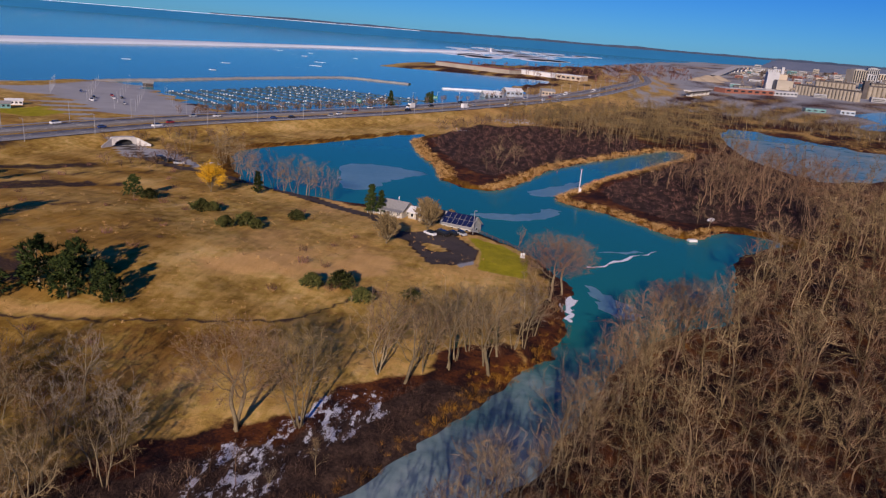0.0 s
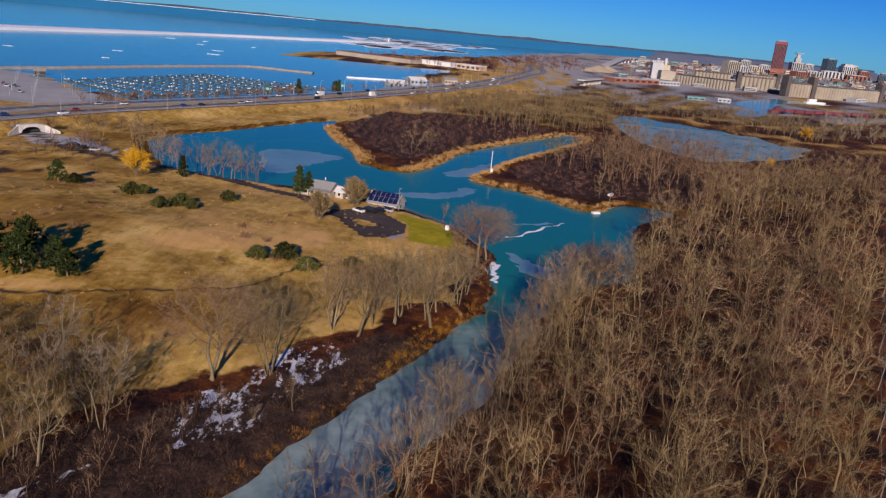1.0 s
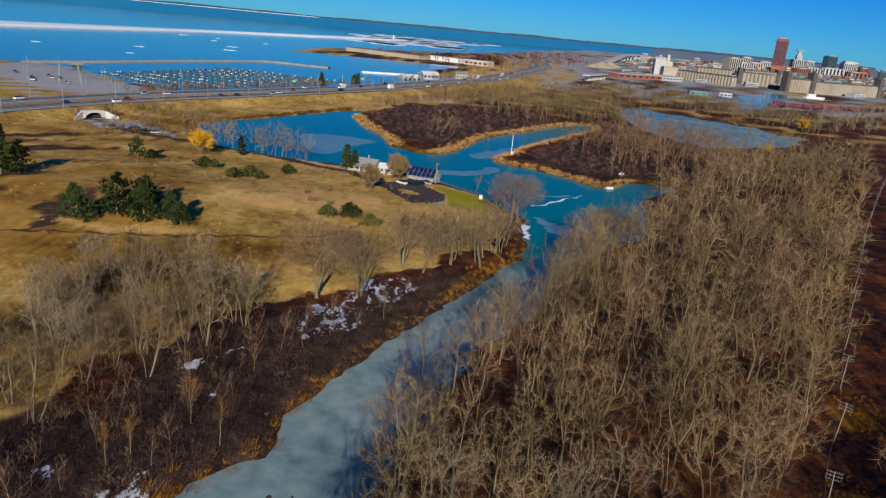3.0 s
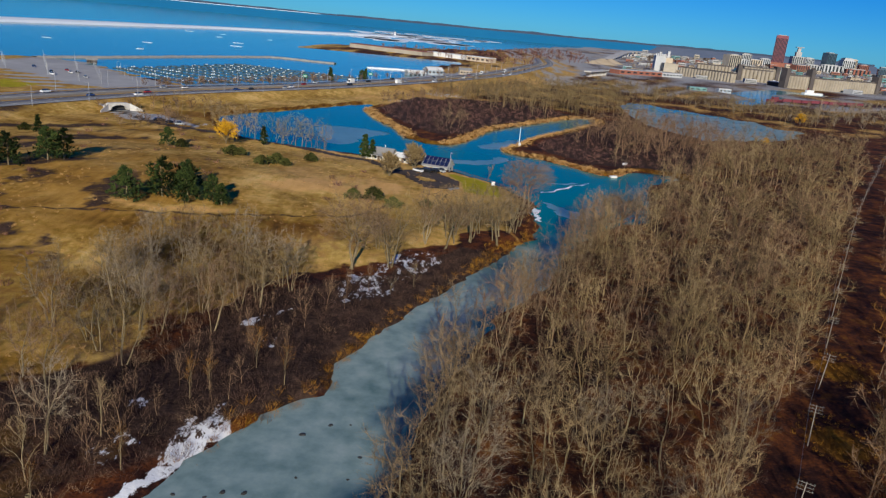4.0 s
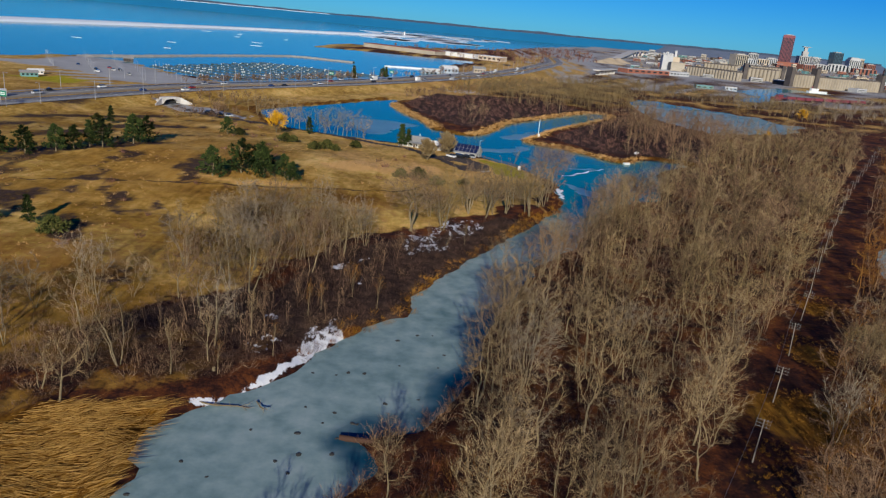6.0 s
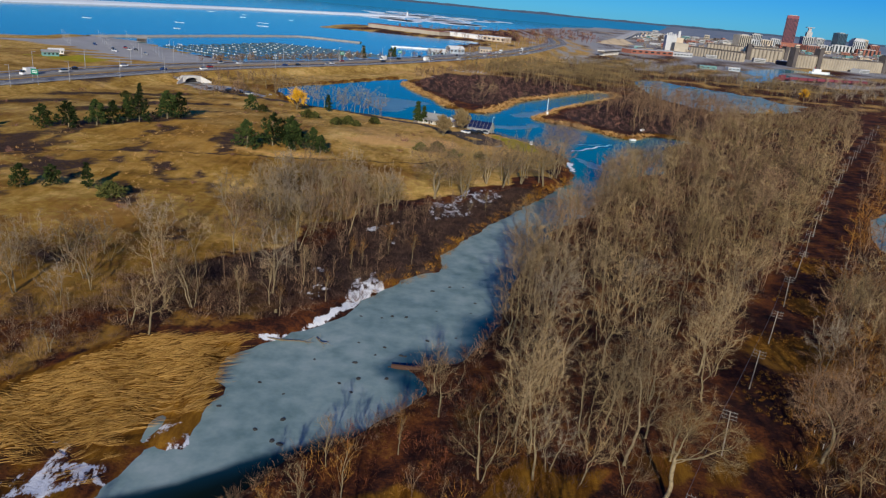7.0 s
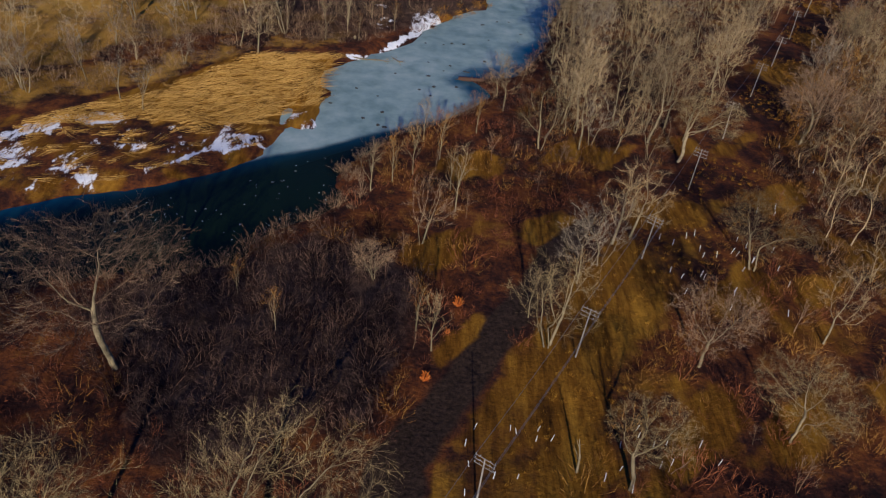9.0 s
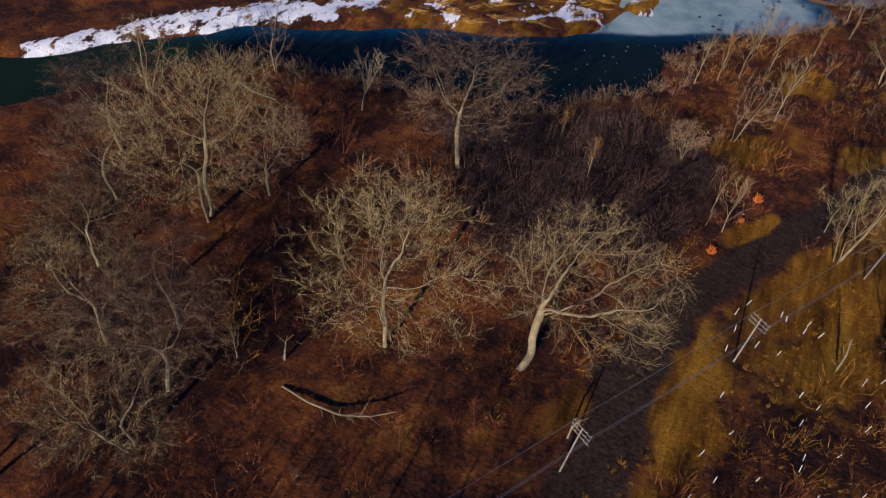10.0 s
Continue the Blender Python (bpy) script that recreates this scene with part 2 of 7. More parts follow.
POND_EAST = [(79, 268), (84, 294), (92, 319), (112, 345), (92, 351), (77, 333), (67, 341), (50, 360), (34, 369), (29, 381), (40, 407),
             (49, 431), (89, 504), (108, 545), (98, 564), (54, 498), (26, 450), (14, 409), (-1, 378)]
POND_WEST = [(-22, 390), (-30, 418), (-47, 457), (-59, 500), (-54, 522), (-66, 520), (-83, 490), (-104, 449), (-124, 417), (-126, 398),
             (-101, 350), (-80, 336), (-58, 329), (-38, 327), (-21, 319), (1, 308), (14, 299), (22, 290), (31, 272)]
NORTH_POND = [(165, 728), (202, 740), (240, 695), (266, 660), (284, 618), (279, 592), (238, 540), (182, 505), (160, 530), (149, 599)]
SIDE_POND = [(118, 166), (126, 190), (140, 212), (164, 226), (182, 212), (160, 180), (136, 160)]
HARBOUR = [(346, 901), (395, 1010), (420, 1116), (470, 1200), (560, 1290), (700, 1330), (900, 1390), (900, 1365), (700, 1300), (560, 1250),
           (470, 1090), (414, 960)]
LAKE_SHORE = [(-6000, -2500), (-800, 150), (-440, 540), (-378, 634), (-345, 655), (-312, 636), (-272, 598), (-244, 571), (-214, 547), (-186, 532), (-166, 552), (-138, 604), (-108, 668),
              (-62, 790), (-14, 945), (-40, 1050), (8, 1228), (-60, 1236), (-115, 1255), (-205, 1228), (-288, 1285), (-262, 1480),
              (-225, 1580), (-100, 1740), (60, 2050), (230, 2700), (420, 3500), (700, 4300), (900, 6000), (-6000, 6000)]
ROAD = [(-330, 90), (-262, 240), (-224, 350), (-182, 452), (-98, 597), (-8, 790), (60, 980), (122, 1230), (160, 1400), (175, 1560), (190, 1800)]


def smooth_line(points, n=4, closed=True):
    """Catmull-Rom through the plan's points."""
    p = np.array(points, float)
    idx = range(len(p)) if closed else range(len(p) - 1)
    out = []
    for i in idx:
        if closed:
            a, b, c, d = p[i - 1], p[i], p[(i + 1) % len(p)], p[(i + 2) % len(p)]
        else:
            a, b, c, d = p[max(i - 1, 0)], p[i], p[i + 1], p[min(i + 2, len(p) - 1)]
        for k in range(n):
            t = k / n
            out.append(0.5 * (2 * b + (c - a) * t + (2 * a - 5 * b + 4 * c - d) * t * t + (3 * b - a - 3 * c + d) * t ** 3))
    if not closed:
        out.append(p[-1])
    return np.array(out)


def line_dist(x, y, line):
    """Distance to an open line, and how far along it the nearest place lies."""
    best, along, run = np.full(x.shape, 1e9), np.zeros(x.shape), 0.0
    for (ax, ay), (bx, by) in zip(line[:-1], line[1:]):
        ex, ey = bx - ax, by - ay
        ll = math.hypot(ex, ey) + 1e-9
        t = np.clip(((x - ax) * ex + (y - ay) * ey) / ll ** 2, 0, 1)
        d = np.hypot(x - ax - t * ex, y - ay - t * ey)
        near = d < best
        best, along = np.where(near, d, best), np.where(near, run + t * ll, along)
        run += ll
    return best, along


def inside_dist(x, y, poly):
    """Signed distance to a closed outline, positive inside; worked out near it only."""
    out = np.full(x.shape, -60.0)
    lo, hi = poly.min(0) - 60, poly.max(0) + 60
    sel = (x > lo[0]) & (x < hi[0]) & (y > lo[1]) & (y < hi[1])
    px, py = x[sel], y[sel]
    d, inside = np.full(px.shape, 1e9), np.zeros(px.shape, bool)
    for (ax, ay), (bx, by) in zip(poly, np.roll(poly, -1, 0)):
        ex, ey = bx - ax, by - ay
        t = np.clip(((px - ax) * ex + (py - ay) * ey) / (ex * ex + ey * ey + 1e-9), 0, 1)
        d = np.minimum(d, np.hypot(px - ax - t * ex, py - ay - t * ey))
        if ay != by:
            inside ^= ((ay > py) != (by > py)) & (px < ex * (py - ay) / (by - ay) + ax)
    out[sel] = np.where(inside, d, -d)
    return out


def wave(x, y, size, seed=0):
    """A cheap smooth noise in -1..1, as a sum of turned sines."""
    r = np.random.RandomState(seed)
    out, amp = np.zeros(np.shape(x)), 0.0
    for o in range(5):
        for _ in range(3):
            a, ph = r.rand() * 6.283, r.rand() * 6.283
            k = 6.283 / size * 1.9 ** o * (0.8 + 0.4 * r.rand())
            out = out + np.sin((x * math.cos(a) + y * math.sin(a)) * k + ph) * 0.55 ** o
        amp += 1.6 * 0.55 ** o
    return out / amp


def ease(v, lo, hi):
    t = np.clip((v - lo) / (hi - lo), 0, 1)
    return t * t * (3 - 2 * t)


POND = smooth_line(BANK_WEST + BANK_EAST + POND_EAST + POND_WEST, 3)
WATERS = [POND] + [smooth_line(p, 4) for p in (NORTH_POND, SIDE_POND, HARBOUR)] + [np.array(LAKE_SHORE, float)]
ROAD_LINE = smooth_line(ROAD, 6, False)
RAIL = np.array([(-43, -80), (-17, -34.7), (30, 46.3), (145, 245), (300, 514), (430, 739)], float)
MEADOW = np.array([(-400, -60), (-240, 20), (-120, 20), (-90, 62), (-66, 100), (-52, 118), (-40, 150), (-28, 166), (-12, 176), (4, 198), (23, 220),
                   (30, 262), (22, 288), (-20, 318), (-60, 327), (-104, 347), (-130, 400), (-168, 420), (-240, 300), (-330, 100)], float)
BRUSH = [np.array(p, float) for p in (
    [(-80, 72), (-56, 76), (-44, 76), (-30, 92), (-16, 112), (-10, 138), (8, 168), (24, 200), (8, 196), (-14, 168), (-34, 150), (-46, 118), (-70, 96)],
    [(-52, 520), (-40, 470), (-20, 425), (0, 405), (24, 455), (52, 505), (92, 570), (60, 640), (-30, 600)],
    [(48, 402), (52, 380), (70, 356), (90, 360), (125, 352), (150, 420), (160, 500), (120, 540), (84, 480)])]
HIGH = {"mound": (-70, 225, 75, 5.0), "west": (-150, 230, 90, 4.0), "south": (-130, 110, 70, 3.0), "lodge": (-20, 285, 40, 1.0)}


def ground_height(x, y, waters=None):
    wet = np.max([inside_dist(x, y, w) for w in WATERS], 0) if waters is None else waters
    wet = wet + wave(x, y, 14, 5) * 1.3
    land = 1.0 + 0.35 * wave(x, y, 40, 1) + 0.16 * wave(x, y, 7, 2)
    for cx, cy, r, h in HIGH.values():
        land = land + h * np.exp(-((x - cx) ** 2 + (y - cy) ** 2) / (2 * (r * 0.6) ** 2))
    d, _ = line_dist(x, y, ROAD_LINE)
    land = np.maximum(land, 4.6 - np.maximum(d - 20.5, 0) * 0.32)
    land = land + 2.2 * ease(-wet, 40, 60) * ease(y, 1500, 2500)
    shore = np.minimum(land, 0.12 + np.maximum(-wet, 0) * 0.42)
    return np.where(wet > 0, np.maximum(-1.6, -wet * 0.35), shore)


def spaced(lo, hi, step, far, grow=1.13):
    mid = list(np.arange(lo, hi + step / 2, step))
    left, right, s = [], [], step
    while not left or left[-1] > -far:
        s *= grow
        left.append((left[-1] if left else lo) - s)
    s = step
    while not right or right[-1] < far:
        s *= grow
        right.append((right[-1] if right else hi) + s)
    return np.array(left[::-1] + mid + right)


def fast_mesh(name, verts, faces, material, colours=(), smooth=False):
    """A mesh from arrays; faces all have the same number of corners."""
    me = bpy.data.meshes.new(name)
    verts, faces = np.asarray(verts, np.float32), np.asarray(faces, np.int32)
    k = faces.shape[1]
    me.vertices.add(len(verts))
    me.vertices.foreach_set("co", verts.ravel())
    me.loops.add(faces.size)
    me.loops.foreach_set("vertex_index", faces.ravel())
    me.polygons.add(len(faces))
    me.polygons.foreach_set("loop_start", np.arange(0, faces.size, k, dtype=np.int32))
    if smooth:
        me.polygons.foreach_set("use_smooth", np.ones(len(faces), bool))
    me.update(calc_edges=True)
    for key, values in colours:
        att = me.color_attributes.new(key, "FLOAT_COLOR", "POINT")
        att.data.foreach_set("color", np.asarray(values, np.float32).ravel())
    me.materials.append(material)
    return me


def sheet(xs, ys):
    gx, gy = np.meshgrid(xs, ys)
    nx = len(xs)
    i = (np.arange(len(ys) - 1)[:, None] * nx + np.arange(nx - 1)[None]).ravel()
    return gx.ravel(), gy.ravel(), np.stack([i, i + 1, i + nx + 1, i + nx], 1)


GX, GY, GF = sheet(spaced(-150, 130, 1.9, 5400), spaced(-75, 330, 1.9, 5400, 1.07))
GX, GY = GX.astype(float), GY.astype(float)
WET = np.max([inside_dist(GX, GY, w) for w in WATERS], 0)
GZ = ground_height(GX, GY, WET)


def cover_maps():
    n = wave(GX, GY, 22, 9)
    road_d, _ = line_dist(GX, GY, ROAD_LINE)
    rail_d, rail_s = line_dist(GX, GY, RAIL)
    pond_d = inside_dist(GX, GY, POND)
    meadow = ease(inside_dist(GX, GY, MEADOW) + n * 5, -4, 6)
    meadow = np.maximum(meadow, 0.9 * ease(-road_d, -100, -62))
    # the grassy strip beside the poles
    side = ease(-rail_d, -11, -4) * ease(GY, -70, -50) * (1 - 0.5 * ease(GY, 8, 20)) * (0.82 + 0.35 * n)
    beyond = np.maximum(ease(GY, 540, 620), ease(GX - 0.5 * GY, 25, 45)) * (0.42 + 0.36 * wave(GX, GY, 60, 19))
    meadow = np.maximum(meadow, beyond * ease(road_d, 15, 40))
    meadow = np.maximum(meadow, 0.75 * ease(-GX, 210, 260) * ease(GY, 330, 400))
    brush = np.max([ease(inside_dist(GX, GY, p) + n * 3, -3, 4) for p in BRUSH], 0) * (0.52 + 0.48 * ease(GY, 88, 112))
    belt = [np.array(p, float) for p in ([(-140, 30), (-104, 40), (-84, 66), (-60, 80), (-44, 112), (-30, 152), (-42, 172), (-62, 150), (-74, 128), (-84, 112), (-110, 92), (-150, 84)],)]
    brush = np.maximum(brush, np.max([ease(inside_dist(GX, GY, p) + n * 6, -5, 5) for p in belt], 0) * (0.30 + 0.30 * wave(GX, GY, 24, 41)))
    brush = np.maximum(brush, 0.62 * ease(-GX, 55, 90) * ease(GY, 110, 130) * (1 - ease(GY, 215, 240)) * ease(wave(GX, GY, 45, 51), -0.15, 0.4))
    rough = np.array([(-150, 20), (-104, 10), (-94, 30), (-76, 44), (-62, 66), (-46, 74), (-34, 92), (-60, 112), (-150, 92)], float)
    meadow = np.maximum(meadow, ease(inside_dist(GX, GY, rough) + 3 * n, -3, 4) * (0.46 + 0.25 * wave(GX, GY, 20, 53)))
    heath = ease(-GX, 92, 135) * ease(GY, 95, 125) * (1 - ease(GY, 330, 380)) * (0.30 + 0.75 * wave(GX, GY, 38, 61))
    brush = np.maximum(brush, np.clip(heath, 0, 0.62))
    # The trees' shadow on this floor is painted as dark thicket cover.
    shadow_floor = inside_dist(GX, GY, np.array([(-66, -14), (-44, -36), (-26, -26), (-24, -2), (-38, 8), (-56, -2)], float))
    brush = np.maximum(brush, 0.62 * ease(shadow_floor + 3 * n, -3, 3))
    # rough ground right of the poles
    gold = ease(GX - 0.577 * GY, 2, 12) * ease(-GY, -150, -110) * (0.40 + 0.75 * wave(GX, GY, 20, 43))
    brush = np.maximum(brush, ease(GY + 0.3 * GX, 720, 850) * ease(road_d, 25, 60) * (0.26 + 0.34 * wave(GX, GY, 70, 45)))
    # reed fringe round the pond's islands and the flattened reed bed
    bed = np.array([(-65, 66), (-46, 70), (-46, 58), (-44, 44), (-48, 36), (-53, 38), (-63, 36), (-76, 35), (-86, 36), (-78, 46)], float)
    marsh = np.array([(-46, 40), (-50, 24), (-66, 13), (-88, 5), (-106, -12), (-108, 6), (-92, 34), (-76, 40), (-58, 42)], float)
    fringe = ease(-np.abs(pond_d + 3.4 - 1.5 * n), -4.6, -1.6) * (ease(GY, 318, 345) + 0.2 * (1 - ease(GY, 200, 222)) * ease(GX, -50, -8) * ease(GY, 105, 120) * ease(-GX + 0.42 * GY, 52, 58))
    reed = np.maximum(ease(inside_dist(GX, GY, bed) + n * 2, -2, 3), np.clip(fringe, 0, 1))
    reed = np.maximum(reed, ease(inside_dist(GX, GY, marsh) + n * 2, -2, 2) * (0.44 + 0.35 * wave(GX, GY, 8, 79)))
    spot = np.exp(-((GX - 55) ** 2 + (GY - 84) ** 2) / 12 ** 2) + np.exp(-((GX - 70) ** 2 + (GY - 112) ** 2) / 6 ** 2) + np.exp(-((GX - 84) ** 2 + (GY - 140) ** 2) / 6 ** 2)
    glade = ease(-GY, -62, -40) * ease(-pond_d, 3, 7) * ease(GX, -34, -24) * (0.10 + 0.95 * wave(GX, GY, 20, 57))
    reed = np.maximum(reed, glade)
    reed = np.maximum(np.maximum(reed, 0.70 * side), np.maximum(0.52 * gold, 0.9 * spot))
    lawn = ease(inside_dist(GX, GY, np.array([(0, 299), (14, 292), (22, 282), (23, 262), (8, 263), (7, 282)], float)), -1, 2)
    for plot in ([(-310, 450), (-280, 474), (-252, 454), (-268, 424)], [(-262, 500), (-230, 471), (-224, 499), (-240, 501)]):
        lawn = np.maximum(lawn, 0.75 * ease(inside_dist(GX, GY, np.array(plot, float)), -2, 3))
    snow_spots = [(-62, 24, 9, 0.45), (-80, 22, 10, 0.45), (-94, 8, 8, 0.5), (-40, 92, 5, 0.55), (-28, 128, 4, 0.6), (-40, 560, 16, 0.6), (-8, 640, 30, 0.7), (-120, 365, 9, 0.5)]
    snow = np.zeros(GX.shape)
    melt = np.array([(-108, -10), (-88, 4), (-68, 14), (-54, 26), (-52, 36), (-62, 34), (-76, 32), (-94, 24), (-110, 8)], float)
    snow = np.maximum(snow, 0.40 * ease(inside_dist(GX, GY, melt) + n * 2, -2, 3))
    drifts = [[(-74, 23.7), (-70, 24.4)], [(-61.3, 35), (-58.8, 35.6)], [(-51, 39.4), (-48.7, 43)], [(-46.7, 36.6), (-45.3, 40)], [(-78.5, 16.8), (-72.5, 13)], [(-41.5, 102.6), (-40, 103)], [(-33, 135.3), (-26.3, 144.4)], [(32, 247), (34, 260)], [(-38.8, 90), (-38, 89.5)]]
    fields = [(0.62, [(-23, 164), (-17, 169), (-11.3, 177), (-8.7, 189), (1.3, 191), (4, 182.6), (-0.6, 172.4), (-5.2, 164.8), (-6, 157), (-14, 150), (-20, 148), (-20, 154)]),
              (0.70, [(-33, 86), (-28.7, 93), (-24.6, 100.5), (-29.5, 107), (-32.5, 98)]),
              (0.82, [(-120, -38), (-112, -23), (-97, -4.4), (-88, 3.4), (-90, 8), (-95.5, 4), (-101, 2.5), (-112, -13), (-122, -30)]),
              (0.86, [(-98.3, 8), (-95, 15.5), (-92, 21.6), (-85, 26), (-83.6, 29), (-78, 29.4), (-72.5, 35), (-79, 35), (-87, 32), (-96, 20), (-100, 10)]),
              (0.80, [(-90.2, 7), (-86.2, 7.8), (-84.5, 19), (-88, 24), (-92.4, 17.7), (-93.6, 6.5)]),
              (0.90, [(-68, 16.6), (-63.4, 22.2), (-60, 26.6), (-58.8, 33.3), (-54.5, 33), (-51, 29), (-60, 23.4), (-65.5, 17)])]
    shelf, _ = line_dist(GX, GY, smooth_line([(-44, 70.8), (-38.6, 74.6), (-36, 79.5), (-33.6, 84), (-29.8, 92), (-26, 100)], 4, False))
    snow = np.maximum(snow, ease(-shelf + 0.5 * wave(GX, GY, 5, 69), -1.7, -0.4))
    for level, outline in fields:
        snow = np.maximum(snow, level * ease(inside_dist(GX, GY, np.array(outline, float)) + 0.8 * wave(GX, GY, 6, 67), -1.2, 0.8))
    for drift in drifts:
        dd, _ = line_dist(GX, GY, np.array(drift, float))
        snow = np.maximum(snow, 0.74 * ease(-dd + 0.8 * n, -2.6, -0.6))
    for sx, sy, r, k in snow_spots:
        snow = np.maximum(snow, k * np.exp(-(((GX - sx) ** 2 + (GY - sy) ** 2) / r ** 2) ** 1.5))
    drive = np.array([(-19, 290), (-10.9, 295.5), (-3.1, 297), (6.4, 283), (7, 272), (2.3, 263.5), (-4.6, 260.5), (-13, 275)], float)
    isle = np.array([(-11, 280.8), (-6, 282), (-1, 277), (-4.4, 272.6), (-8.6, 275)], float)
    tar = 0.68 * ease(inside_dist(GX, GY, drive), -0.8, 1) * (1 - ease(inside_dist(GX, GY, isle), -0.5, 1))
    paved = ease(inside_dist(GX, GY, np.array([(1, 266.8), (4.6, 273), (7.2, 269), (4.0, 263)], float)), -0.8, 0.6)
    lane, _ = line_dist(GX, GY, np.array([(-17, 283), (-32, 305), (-60, 322), (-100, 342), (-128, 350), (-150, 362), (-171, 381)], float))
    tar = np.maximum(tar, ease(-lane, -3.2, -2.0) * 0.66)
    meadow = meadow * (1 - np.minimum(1, 1.5 * tar))
    track, _ = line_dist(GX, GY, smooth_line([(-150, 172), (-104, 182.5), (-76, 189), (-59, 193), (-32, 205), (-24, 210.5), (-12, 235)], 4, False))
    brush = np.maximum(brush, 0.62 * ease(-track, -1.4, -0.6))
    tan, _ = line_dist(GX, GY, np.array([(-54, 228), (-40, 240), (-28, 240), (-18, 256)], float))
    pale = ease(-tan + 5 * n, -15, -3)
    pale = np.maximum(pale, (0.52 + 0.3 * wave(GX, GY, 55, 23)) * ease(GY, 190, 240) * ease(GX, -115, -60))
    pale = np.maximum(pale, (0.20 + 0.22 * wave(GX, GY, 34, 71) + 0.24 * ease(GX, -80, -45)) * ease(GY, 92, 125))
    # Inside this outline the grass keeps to its darker tone.
    wet = np.array([(-135, 160), (-45, 158), (-28, 176), (-18, 202), (-36, 222), (-60, 229), (-64, 254), (-92, 262), (-130, 250)], float)
    pale = pale * (1 - 0.85 * ease(inside_dist(GX, GY, wet) + 6 * n, -8, 8) * (0.75 + 0.25 * wave(GX, GY, 40, 83)))
    pale = np.maximum(pale, np.maximum(0.24 * ease(-road_d, -60, -30), 0.42 * ease(GY, 420, 480)))
    ring, _ = line_dist(GX, GY, np.array([(-92, 196), (-74, 192), (-56, 198)], float))
    pale = np.maximum(pale, 0.8 * ease(-ring + 2 * n, -4, -1))
    lot = np.array([(-222, 474), (-191, 524), (-248, 566), (-307, 626), (-335, 646), (-352, 634), (-377, 552), (-336, 530), (-300, 509), (-247, 478)], float)
    paved = np.maximum(paved, ease(inside_dist(GX, GY, lot), -2, 2))
    inlet, _ = line_dist(GX, GY, np.array([(-440, 600), (-378, 542), (-334, 521), (-290, 492), (-246, 457), (-215, 427)], float))
    paved = np.maximum(paved, 0.9 * ease(-inlet, -6.5, -4))
    paved = np.maximum(paved, 0.9 * ease(inside_dist(GX, GY, np.array([(-150, 603), (-112, 660), (-64, 785), (-18, 940), (60, 1010), (95, 1130), (40, 960), (-30, 790), (-120, 600), (-175, 500), (-190, 530)], float)), -2, 3))
    town = ease(GY - 0.25 * GX, 1150, 1350) * ease(GX, 150, 260) * (0.55 + 0.35 * wave(GX, GY, 90, 4))
    paved = np.maximum(paved, town)
    works = ease(GY - 0.1 * GX, 800, 900) * ease(GX, 60, 140) * (0.50 + 0.40 * wave(GX, GY, 45, 75))
    paved = np.maximum(paved, np.clip(works, 0, 0.6))
    plaza = inside_dist(GX, GY, np.array([(-188, 391), (-172, 372), (-159, 357), (-143, 366), (-122, 352), (-120, 357), (-146, 382), (-164, 387)], float))
    paved = np.maximum(paved, 0.8 * ease(plaza, -1, 1.5))
    trail, _ = line_dist(GX, GY, smooth_line([(-25, -75), (-25.4, -53), (-25.9, -40), (-24.8, -32), (-22.8, -26.5), (-17, -16.4), (-12, -6.7), (-3, 10), (10, 30), (34, 74), (70, 136)], 4, False))
    wheel = inside_dist(GX, GY, np.array([(-10, -5), (-19, -23.1), (-22.7, -34.9), (-23.6, -47.1), (-22.4, -54.9), (-21, -80), (-29, -80), (-28, -58.8), (-28.2, -44), (-26.3, -34.1), (-20.2, -20.3), (-12.5, -5)], float))
    bare = np.maximum(ease(-trail + 0.8 * n, -3.2, -1.0) * (1 - 0.75 * ease(GY, 0, 25)), ease(wheel + 1.3 * wave(GX, GY, 9, 73), -1.6, 1.4))
    meadow, reed = meadow * (1 - bare), reed * (1 - bare)
    tar = np.maximum(tar, bare)
    brush = brush * (1 - bare)
    return np.stack([reed, brush, lawn, pale], 1), np.stack([snow, paved, meadow, tar], 1)


COVER_A, COVER_B = cover_maps()
ground = new("ground", fast_mesh("ground", np.stack([GX, GY, GZ], 1), GF, GROUND, (("cover_a", COVER_A), ("cover_b", COVER_B)), True))
tagged(ground, "golden winter grassland, brown woodland floor and old snow patches", "ground", kind="structure")


